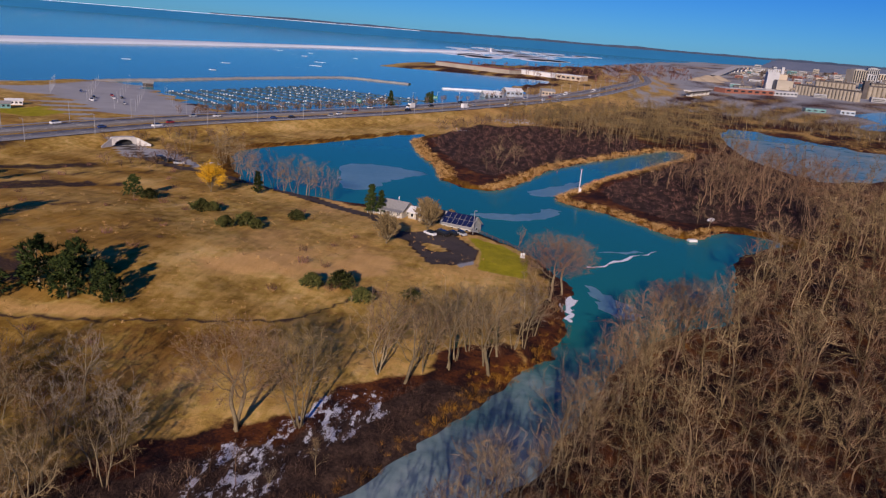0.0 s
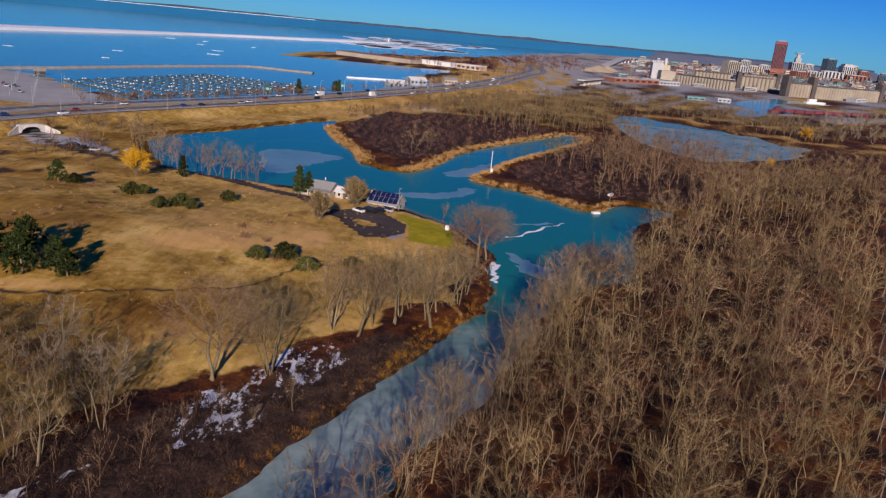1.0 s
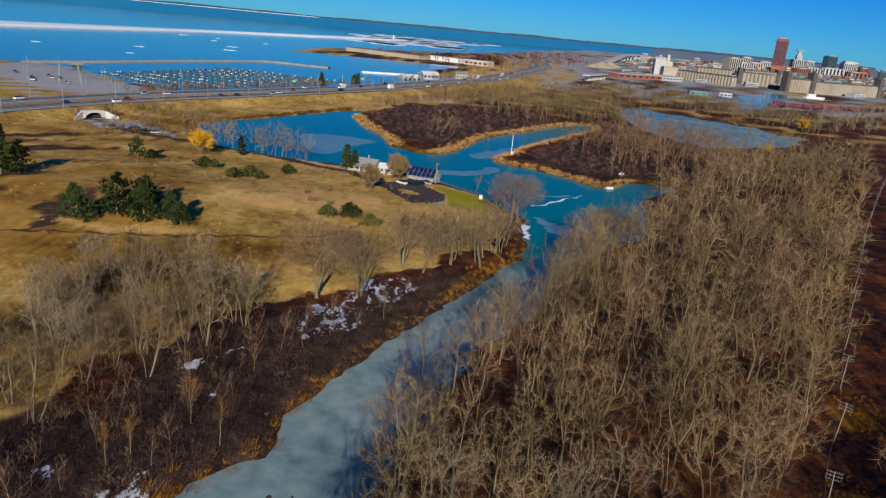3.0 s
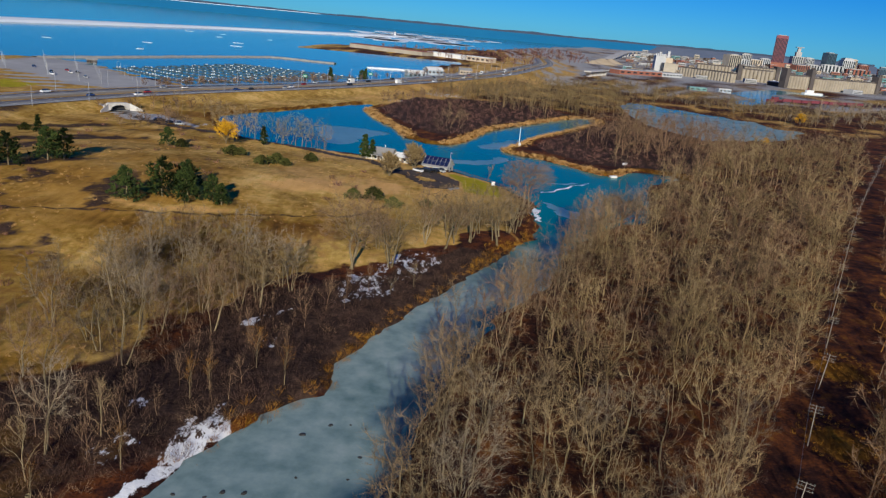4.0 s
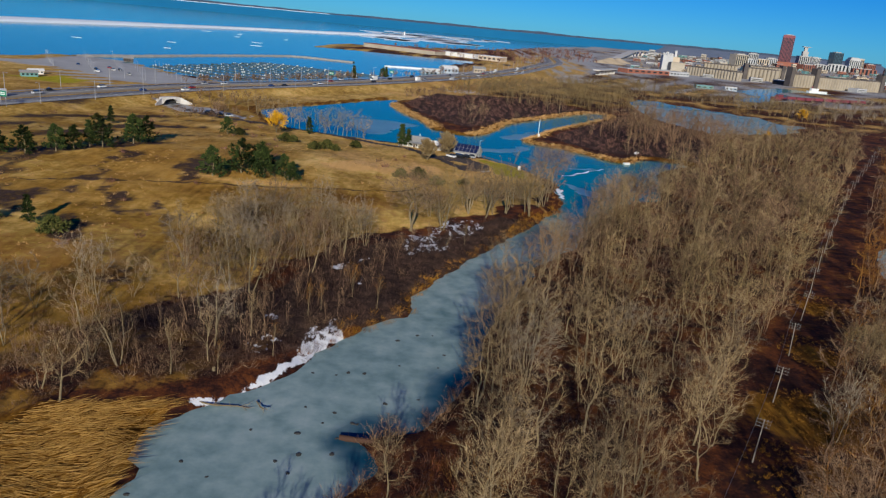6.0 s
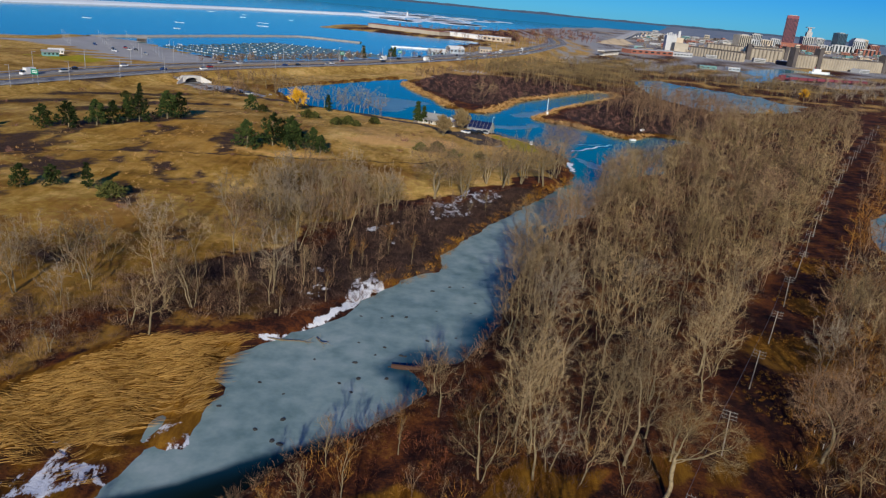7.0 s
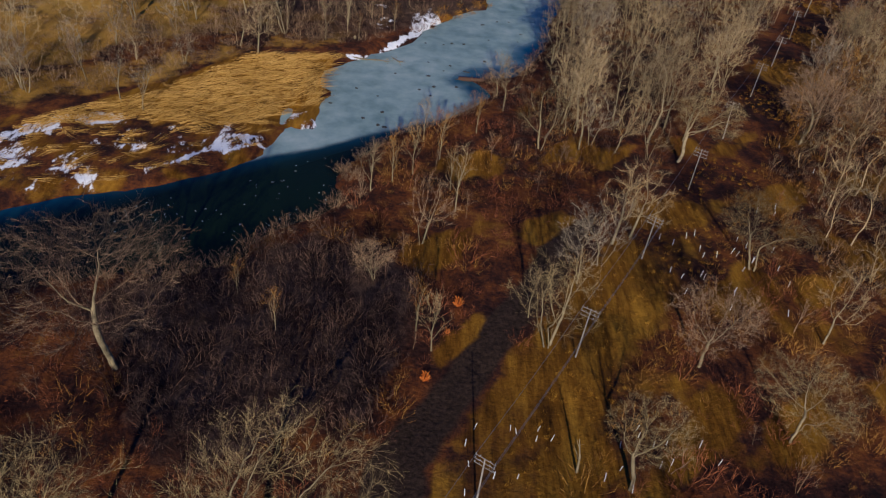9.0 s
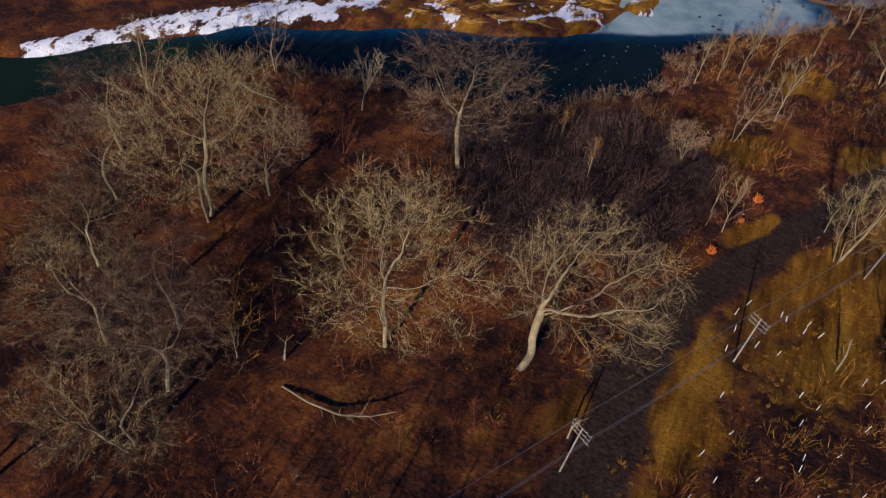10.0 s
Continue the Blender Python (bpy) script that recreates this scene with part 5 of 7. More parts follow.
scatter("thicket", THICKET, bank_sap, 0.35 + 0.55 * RNG.rand(len(bank_sap)), TWIG_BROWN, "brown saplings along the channel bank", "thicket", 55)
pts = fill(SOUTH, 3.3, 21, open_floor)
half = wave(pts[:, 0], pts[:, 1], 26, 31) + 0.5 * RNG.rand(len(pts)) - 0.25 + 0.008 * (pts[:, 0] + 30)
for sel, mat, label in ((half > -0.05, TWIG_RUST, "rusty tangle of low brush under the trees"), (half <= -0.05, TWIG_FOX, "fox-red-brown thicket on the woodland floor")):
    scatter("brush", SHRUBS, pts[sel], (0.9 + 1.3 * RNG.rand(int(sel.sum()))) * (1.0 + 0.8 * np.clip(wave(pts[sel][:, 0], pts[sel][:, 1], 13, 91), -0.4, 1)), mat, label, "brush", 22)
rough_pts = fill([(-125, 16), (-106, 18), (-94, 34), (-76, 48), (-62, 68), (-48, 76), (-56, 96), (-84, 72), (-108, 48), (-130, 42)], 2.7, 98)
rough_pick = RNG.rand(len(rough_pts)) < 0.5
scatter("brush", SHRUBS, rough_pts[rough_pick], 1.0 + 1.6 * RNG.rand(int(rough_pick.sum())), TWIG_BROWN, "brown brush behind the reed bed", "brush", 99)
scatter("brush", SHRUBS, rough_pts[~rough_pick], 0.9 + 1.3 * RNG.rand(int((~rough_pick).sum())), TWIG_DARK, "dark brush behind the reed bed", "brush", 100)
for n, (x, y) in enumerate(fill([(-118, 22), (-98, 36), (-78, 52), (-64, 70), (-58, 92), (-84, 72), (-112, 46)], 8.5, 101, None, 0.7)):
    plant(("bank3", "wood2", "slim0", "bank1", "wood7")[n % 5], x, y, 0.45 + 0.4 * RNG.rand(), RNG.rand() * 6.28, "bare grey tree in the scrub behind the reeds", "meadow-edge trees")
belt_pts = fill(WEST_BELT, 4.0, 72)
scatter("brush", SHRUBS, belt_pts, 0.9 + 1.3 * RNG.rand(len(belt_pts)), TWIG_BROWN, "brown brush between the meadow and the channel", "brush", 73)
# Dark twig colour stands in for shade between the trunks.
floor_pts = np.concatenate([fill(EAST_WOOD, 7.0, 23, lambda x, y: (y < 170) & off_rail(x, y)), fill([(-14, 30), (-12, 52), (4, 80), (40, 84), (26, 50), (8, 24), (-4, 22)], 2.8, 102, off_trail)])
scatter("brush", SHRUBS, floor_pts, 1.0 + 1.4 * RNG.rand(len(floor_pts)), TWIG_DARK, "brush beneath the bare woodland, darkened for its shade", "brush", 24)
bank_pts = np.concatenate([fill(BRUSH[0], 2.5, 25, dry=0.4), fill([(-120, 20), (-96, 36), (-80, 48), (-62, 70), (-80, 72), (-100, 60)], 3.4, 26)])
pick = wave(bank_pts[:, 0], bank_pts[:, 1], 18, 77) + 0.6 * RNG.rand(len(bank_pts)) + 0.03 * np.clip(bank_pts[:, 1] - 104, -30, 20) > -0.1
scatter("brush", SHRUBS, bank_pts[pick], 1.0 + 1.5 * RNG.rand(int(pick.sum())), TWIG_DARK, "dark red-brown brush along the channel bank", "brush", 27)
scatter("brush", SHRUBS, bank_pts[~pick], 1.0 + 1.7 * RNG.rand(int((~pick).sum())), TWIG_BROWN, "brown brush along the channel bank", "brush", 78)
side_pts = fill(RIGHT_WOOD, 3.0, 103, lambda x, y: line_dist(x, y, RAIL)[0] > 3.5)
scatter("brush", SHRUBS, side_pts, 1.0 + 1.6 * RNG.rand(len(side_pts)), TWIG_BROWN, "brown brush beside the old rail line", "brush", 104)
isle_pts = np.concatenate([fill(BRUSH[1], 5.2, 28), fill(BRUSH[2], 5.0, 29)])
scatter("brush", SHRUBS, isle_pts, 1.4 + 1.2 * RNG.rand(len(isle_pts)), TWIG_RED, "dark purple-brown thicket covering the islands", "brush", 30)


def fringe_points(lines, seed, spread, gap):
    rng = np.random.RandomState(seed)
    out = []
    for line in lines:
        seg = smooth_line(line, 6, False)
        for a, b in zip(seg[:-1], seg[1:]):
            m = max(1, int(np.hypot(*(b - a)) / gap))
            for _ in range(m):
                out.append(a + (b - a) * rng.rand() + rng.randn(2) * spread)
    out = np.array(out)
    wet = inside_dist(out[:, 0], out[:, 1], POND)
    return out[wet < 1.0]


isle_edge = fringe_points([POND_EAST[4:], POND_WEST[:4]], 33, 2.8, 0.22)
scatter("reeds", REEDS, isle_edge, 1.3 + 0.9 * RNG.rand(len(isle_edge)), STRAW, "golden dry reeds fringing the islands", "reeds", 34)
edge = fringe_points([BANK_WEST[1:14]], 35, 1.3, 0.5)
scatter("reeds", REEDS, edge, 0.7 + 0.8 * RNG.rand(len(edge)), TWIG_RUST, "rust-brown sedge along the channel's edge", "reeds", 36)
edge = fringe_points([[(-26, 101), (-15, 112), (-13, 127), (-8, 139)], [(10, 182), (24, 209), (31, 222)]], 46, 1.6, 0.4)
scatter("reeds", REEDS, edge, 0.9 + 1.0 * RNG.rand(len(edge)), GOLD_GRASS, "bright rust-gold sedge clump on the bank", "reeds", 47)
edge = fringe_points([BANK_EAST[2:16]], 37, 1.6, 0.45)
scatter("reeds", TALL, edge, 1.2 + 1.6 * RNG.rand(len(edge)), TWIG_BROWN, "brown brush overhanging the water", "brush", 38)
strip = fill([(-34, -70), (-20, -45), (-12, -24), (0, 0), (14, 24), (24, 40), (34, 36), (18, 6), (4, -20), (-10, -44), (-24, -76)], 1.5, 39)
strip = strip[wave(strip[:, 0], strip[:, 1], 14, 8) > -0.5]
scatter("tall_grass", REEDS, strip, 0.35 + 0.45 * RNG.rand(len(strip)), GOLD_GRASS, "rusty gold tussock grass along the pole line", "grass", 40)
glades = np.concatenate([fill([(x + 8 * math.cos(a), y + 11 * math.sin(a)) for a in (0, 1, 2, 3, 4, 5)], 1.3, 96) for x, y in ((56, 85), (71, 112), (46, 66), (86, 141))])
scatter("tall_grass", REEDS, glades, 0.4 + 0.5 * RNG.rand(len(glades)), GOLD_GRASS, "rusty gold grass in glades along the rail line", "grass", 97)
bed = fill([(-62, 66), (-46, 70), (-48, 58), (-47, 46), (-54, 40), (-53, 28), (-66, 16), (-84, 10), (-94, 16), (-90, 30), (-76, 44)], 1.25, 41, dry=0.3)
FLAT = []
for i in range(4):
    rng = np.random.RandomState(60 + i)
    w = Wood()
    for _ in range(12):
        p = np.append(rng.randn(2) * 0.5, 0.05)
        w.spike(p, p + np.array((1.6 + rng.rand(), 0.25 * rng.randn(), 0.10 + 0.35 * rng.rand())), 0.03)
    FLAT.append(w.arrays())


def lay(name, kinds, pts, sizes, material, label, turn, seed):
    rng = np.random.RandomState(seed)
    z = height_at(pts)
    vs, fs, n = [], [], 0
    for (x, y), gz, s in zip(pts, z, sizes):
        v, f = kinds[rng.randint(len(kinds))]
        a = turn + 0.35 * rng.randn() + 0.6 * float(wave(np.array(x), np.array(y), 12, 3))
        c, q = math.cos(a) * s, math.sin(a) * s
        vs.append(np.stack([x + c * v[:, 0] - q * v[:, 1], y + q * v[:, 0] + c * v[:, 1], gz + s * v[:, 2]], 1))
        fs.append(f + n)
        n += len(v)
    return tagged(new(name, fast_mesh(name, np.concatenate(vs), np.concatenate(fs), material)), label, "reeds", kind="stuff")


melting = inside_dist(bed[:, 0], bed[:, 1], np.array([(-108, -10), (-88, 4), (-68, 14), (-54, 26), (-52, 36), (-62, 34), (-76, 32), (-94, 24), (-110, 8)], float)) > 0
bed = bed[~melting | (RNG.rand(len(bed)) < 0.10)]
lay("reed_bed", FLAT, bed, 0.8 + 0.7 * RNG.rand(len(bed)), BED_STRAW, "flattened golden reed bed beside the ice", 0.25, 43)
tufts = fill([(-150, 60), (-95, 64), (-66, 100), (-50, 122), (-36, 152), (-14, 182), (10, 226), (28, 262), (-20, 300), (-100, 320), (-150, 260)], 3.6, 44)
tufts = tufts[wave(tufts[:, 0], tufts[:, 1], 35, 6) > 0.0]
scatter("tall_grass", REEDS, tufts, 0.5 + 0.5 * RNG.rand(len(tufts)), STRAW, "pale tussocks on the winter meadow", "grass", 45)

# ---- mesh helpers ----
def box(bm, size, m=Matrix(), bevel=0.0):
    r = bmesh.ops.create_cube(bm, size=1.0, matrix=m @ Matrix.Diagonal((*size, 1)))
    if bevel:
        edges = list({e for v in r["verts"] for e in v.link_edges})
        bmesh.ops.bevel(bm, geom=edges, offset=bevel, segments=1, affect="EDGES")
    return bm


def cyl(bm, r0, r1, h, m=Matrix(), n=10):
    bmesh.ops.create_cone(bm, cap_ends=True, segments=n, radius1=r0, radius2=r1, depth=h, matrix=m @ Matrix.Translation((0, 0, h / 2)))
    return bm


def prism(bm, outline, z0, z1):
    """An upright block over a closed outline."""
    lo, hi = [bm.verts.new((x, y, z0)) for x, y in outline], [bm.verts.new((x, y, z1)) for x, y in outline]
    bm.faces.new(hi)
    bm.faces.new(lo[::-1])
    for i in range(len(lo)):
        j = (i + 1) % len(lo)
        bm.faces.new((lo[i], lo[j], hi[j], hi[i]))
    return bm


def as_mesh(name, bm, material):
    me = bpy.data.meshes.new(name)
    bmesh.ops.recalc_face_normals(bm, faces=bm.faces[:])
    bm.to_mesh(me)
    bm.free()
    me.materials.append(material)
    return me


def gz(x, y):
    return float(height_at((x, y))[0])


WOOD_GREY = simple("weathered_wood", (0.14, 0.12, 0.10), (0.33, 0.29, 0.25), 3.0, 0.9, bumpy=0.3, by_object=0.4)
PLASTIC = simple("white_plastic", (0.62, 0.63, 0.62), (0.82, 0.83, 0.82), 4.0, 0.5, by_object=0.2)
GLASS_INS = simple("insulator_glass", (0.30, 0.36, 0.36), (0.55, 0.62, 0.60), 8.0, 0.15)
WIRE = simple("wire", (0.14, 0.15, 0.16), (0.25, 0.26, 0.28), 5.0, 0.5, 0.6)

# ---- pole line ----
U = Vector((0.5004, 0.8658))
ARM_TURN = math.atan2(U.y, U.x) - math.pi / 2


def pole_parts(arms):
    out = [("post", as_mesh("post", cyl(bmesh.new(), 0.10, 0.065, 7.9, Matrix.Translation((0, 0, -0.6)), 8), WOOD_GREY), Matrix())]
    arm = as_mesh("crossarm", box(bmesh.new(), (2.1, 0.06, 0.065), Matrix(), 0.015), WOOD_GREY)
    pin = bmesh.new()
    cyl(pin, 0.012, 0.012, 0.10, Matrix(), 5)
    cyl(pin, 0.032, 0.022, 0.08, Matrix.Translation((0, 0, 0.09)), 6)
    pin = as_mesh("insulator", pin, GLASS_INS)
    for k in range(arms):
        z = 7.05 - 0.55 * k
        out.append(("crossarm", arm, Matrix.Translation((0, 0.13, z))))
        for px in (-0.95, -0.5, 0.5, 0.95):
            out.append(("insulator", pin, Matrix.Translation((px, 0, 0.07))))
    return out


POLE_BITS = pole_parts(3)
POLES = []
for k in range(-2, 24):
    x, y = -16.9 + 0.4882 * 23.7 * k + 0.00013 * max(0.0, 23.7 * k - 230) ** 2, -34.7 + 0.8727 * 23.7 * k
    rng = random.Random(k)
    tilt = Matrix.Rotation(radians(rng.uniform(-3, 3)), 4, "X") @ Matrix.Rotation(radians(rng.uniform(-3, 3)), 4, "Y")
    m = Matrix.Translation((x, y, gz(x, y))) @ Matrix.Rotation(ARM_TURN + radians(rng.uniform(-5, 5)), 4, "Z") @ tilt
    ob = thing("utility_pole", m, "grey weathered wooden pole with three crossarms", "utility pole", "old pole line")
    arm = None
    for name, me, lm in POLE_BITS:
        if name == "insulator" and k > 14:
            continue
        o = part(name, me, None, arm if name == "insulator" else ob)
        o.matrix_basis = lm
        if name == "crossarm":
            arm = o
    POLES.append(m)


def wire_between(a, b, sag, r=0.018):
    cu = bpy.data.curves.new("wire", "CURVE")
    cu.dimensions, cu.bevel_depth, cu.bevel_resolution = "3D", r, 0
    sp = cu.splines.new("POLY")
    sp.points.add(10)
    for i in range(11):
        t = i / 10
        p = a.lerp(b, t) - Vector((0, 0, sag * 4 * t * (1 - t)))
        sp.points[i].co = (*p, 1)
    cu.materials.append(WIRE)
    return cu


for i in range(0, 14):
    for px, z in (((-0.95, 7.2), (0.95, 7.2), (0.95, 6.65)) if i < 4 else ((-0.95, 7.2),)):
        ob = new("wire", wire_between(POLES[i] @ Vector((px, 0.13, z)), POLES[i + 1] @ Vector((px, 0.13, z)), 0.35))
        tagged(ob, "thin slack wire strung between old poles", "wire", "wires of the pole line")

# ---- white sapling guards ----
guard = bmesh.new()
cyl(guard, 0.032, 0.03, 1.1, Matrix.Translation((0, 0, -0.1)), 7)
guard = as_mesh("sapling_guard", guard, PLASTIC)
rng = random.Random(5)
spots = []
for _ in range(54):
    spots.append((rng.uniform(-18, 8), rng.uniform(-54, -24)))
for _ in range(26):
    spots.append((rng.uniform(9, 26), rng.uniform(-6, 14)))
for _ in range(26):
    s = rng.uniform(20, 150)
    spots.append((6 + U.x * s + rng.uniform(8, 17), 6 + U.y * s - rng.uniform(2, 8)))
for x, y in spots:
    ob = new("sapling_guard", guard)
    ob.matrix_basis = Matrix.Translation((x, y, gz(x, y))) @ Matrix.Rotation(rng.uniform(0, 6.28), 4, "Z") @ Matrix.Rotation(radians(rng.uniform(0, 16)), 4, "X")
    tagged(ob, "thin white plastic sapling guard in rough grass", "sapling guard", "sapling guards")

# ---- logs, snags, stones ----
def limb_thing(name, pts, radii, label, category, twigs=0, seed=0, group="", material=BARK):
    w = Wood()
    w.tube(np.array(pts, float), radii, 6)
    v, f = w.arrays()
    ob = tagged(new(name, fast_mesh(name, v, f, material)), label, category, group)
    g = np.random.RandomState(seed)
    w = Wood()
    for _ in range(twigs):
        p, d = place_on(np.array(pts, float), 0.25 + 0.75 * g.rand())
        e = unit(d + 1.1 * unit(g.randn(3)) + np.array((0, 0, 0.3)))
        w.spike(p, p + e * (0.8 + 1.6 * g.rand()), 0.04)
    if twigs:
        v, f = w.arrays()
        part("twigs", fast_mesh("twigs", v, f, material), material, ob)
    return ob


limb_thing("fallen_trunk", [(-44, 71.5, 0.5), (-41, 71.2, 0.3), (-37.5, 71.6, 0.25), (-35.5, 71.4, 0.2)], [0.16, 0.14, 0.10, 0.04], "bare fallen trunk lying across the ice edge", "log", 14, 1)
limb_thing("fallen_trunk", [(-35, 73.5, 0.3), (-33.8, 71.5, 0.5), (-32.5, 70.5, 0.8)], [0.12, 0.10, 0.03], "small fallen branch frozen into the ice", "log", 10, 2)
limb_thing("fallen_trunk", [(-54.4, -60.5, 1.2), (-51.2, -60.9, 1.5), (-48, -60.7, 1.7), (-45.4, -59.6, 2.0), (-43.4, -58.2, 2.5)], [0.12, 0.11, 0.09, 0.07, 0.03], "long fallen bough among rusty brush", "log", 14, 3)
limb_thing("dead_snag", [(-56, -58, 0.8), (-55.9, -57.9, 2.4), (-55.6, -57.9, 4.4)], [0.16, 0.12, 0.04], "short pale dead snag", "snag", 3, 4)
limb_thing("dead_snag", [(-7, -30, 0.8), (-7.1, -29.9, 3.0), (-7.5, -29.5, 5.2)], [0.14, 0.10, 0.03], "slim pale dead snag", "snag", 5, 5)
limb_thing("dead_snag", [(-29, -52, 0.8), (-29, -51.8, 2.6), (-28.6, -51.6, 4.0)], [0.12, 0.09, 0.03], "slim pale dead snag", "snag", 4, 6)
limb_thing("fallen_trunk", [(-90, -22, 1.2), (-86, -23.5, 1.8), (-82, -24, 2.4)], [0.2, 0.15, 0.06], "grey fallen trunk by the stream", "log", 8, 7)
limb_thing("tree_stump", [(-44, 80, 0.5), (-44, 80, 1.9)], [0.35, 0.30], "broken grey stump above the snow", "stump")
limb_thing("tree_stump", [(-20.5, 66, 0.1), (-18, 65.2, 0.5), (-15.5, 64.6, 0.9)], [0.5, 0.45, 0.3], "dark root mass at the ice edge", "stump", 20, 9, "", TWIG_DARK)

STONE = simple("dark_stone", (0.02, 0.022, 0.022), (0.07, 0.07, 0.065), 3.0, 0.9, bumpy=0.4)
lump = bmesh.new()
bmesh.ops.create_icosphere(lump, subdivisions=2, radius=1.0)
for v in lump.verts:
    v.co *= 1 + 0.25 * noise.noise(v.co * 1.7)
    v.co.z *= 0.5
lump = as_mesh("tussock", lump, STONE)
rng = random.Random(9)
for _ in range(34):
    t = rng.random()
    x, y = -44 + 42 * t + rng.uniform(-9, 9), 44 + 62 * t + rng.uniform(-9, 9)
    if float(inside_dist(np.array([x]), np.array([y]), POND)[0]) < 1.5:
        continue
    ob = new("tussock", lump)
    s = rng.uniform(0.18, 0.42)
    ob.matrix_basis = Matrix.Translation((x, y, 0.0)) @ Matrix.Rotation(rng.random() * 6, 4, "Z") @ Matrix.Diagonal((s * 1.4, s, s * 0.7, 1))
    tagged(ob, "small dark tussock frozen into the grey ice", "tussock", "tussocks in the ice")
rng = random.Random(21)
flecks = bmesh.new()
for _ in range(130):
    x, y = rng.uniform(-72, -38), rng.uniform(2, 36)
    if y - 0.72 * x > 59 or float(inside_dist(np.array([x]), np.array([y]), POND)[0]) < 1.2:
        continue
    r = rng.uniform(0.03, 0.11)
    prism(flecks, [(x + r * rng.uniform(0.6, 1.3) * math.cos(a), y + r * rng.uniform(0.6, 1.3) * math.sin(a)) for a in (0, 1.2, 2.4, 3.6, 4.8)], 0.0, 0.03)
tagged(new("ice_flecks", as_mesh("ice_flecks", flecks, GLASS_INS)), "tiny pale flecks of ice on dark stream water", "ice", kind="stuff")
ORANGE = island_wood("orange_leaves", [(0.25, (0.30, 0.06, 0.01)), (0.5, (0.50, 0.13, 0.02)), (0.75, (0.62, 0.22, 0.05))])
BUSH = [shrub(90, 40, 1.0, 1.0, 3, 0.06)]
for x, y, s in ((-19.2, -7.0, 0.9), (-22.5, -19.2, 0.8), (-20.3, -12, 0.5)):
    v, f = BUSH[0]
    ob = new("leafy_bush", fast_mesh("leafy_bush", v, f, ORANGE))
    ob.matrix_basis = Matrix.Translation((x, y, gz(x, y))) @ Matrix.Scale(s, 4)
    tagged(ob, "small bush holding bright orange dead leaves", "bush", "orange bushes")

# ---- lodge, drive and pond-side things ----
SHINGLE = simple("grey_shingles", (0.20, 0.20, 0.195), (0.36, 0.36, 0.35), 2.0, 0.9, bumpy=0.3)
SIDING = simple("pale_siding", (0.34, 0.33, 0.28), (0.55, 0.53, 0.46), 1.5, 0.8)
DARK_WOOD = simple("dark_stained_wood", (0.06, 0.045, 0.035), (0.14, 0.10, 0.075), 2.0, 0.8)
WHITE = simple("white_paint", (0.66, 0.67, 0.66), (0.82, 0.82, 0.80), 0.8, 0.6)
PANE = simple("dark_pane", (0.012, 0.016, 0.022), (0.03, 0.04, 0.05), 1.0, 0.08)
SOLAR = simple("solar_glass", (0.006, 0.010, 0.045), (0.014, 0.024, 0.09), 0.8, 0.12)
CONCRETE = simple("concrete", (0.42, 0.40, 0.37), (0.66, 0.64, 0.60), 0.5, 0.85, bumpy=0.2)
STEEL = simple("galvanised_steel", (0.38, 0.39, 0.40), (0.58, 0.59, 0.60), 2.0, 0.45, 0.6)
RUBBER = simple("black_rubber", (0.015, 0.015, 0.016), (0.04, 0.04, 0.04), 4.0, 0.8)


def gable(bm, w, d, h, rise, over=0.5, thick=0.22):
    """The two slopes of a pitched roof, ridge along x."""
    for s in (1, -1):
        run_ = math.hypot(d / 2 + over, rise * (d / 2 + over) / (d / 2))
        a = math.atan2(rise, d / 2)
        m = Matrix.Translation((0, s * (d / 4 + over / 2), h + rise / 2 - rise * over / d)) @ Matrix.Rotation(-s * a, 4, "X")
        box(bm, (w + 2 * over, run_, thick), m)
    return bm


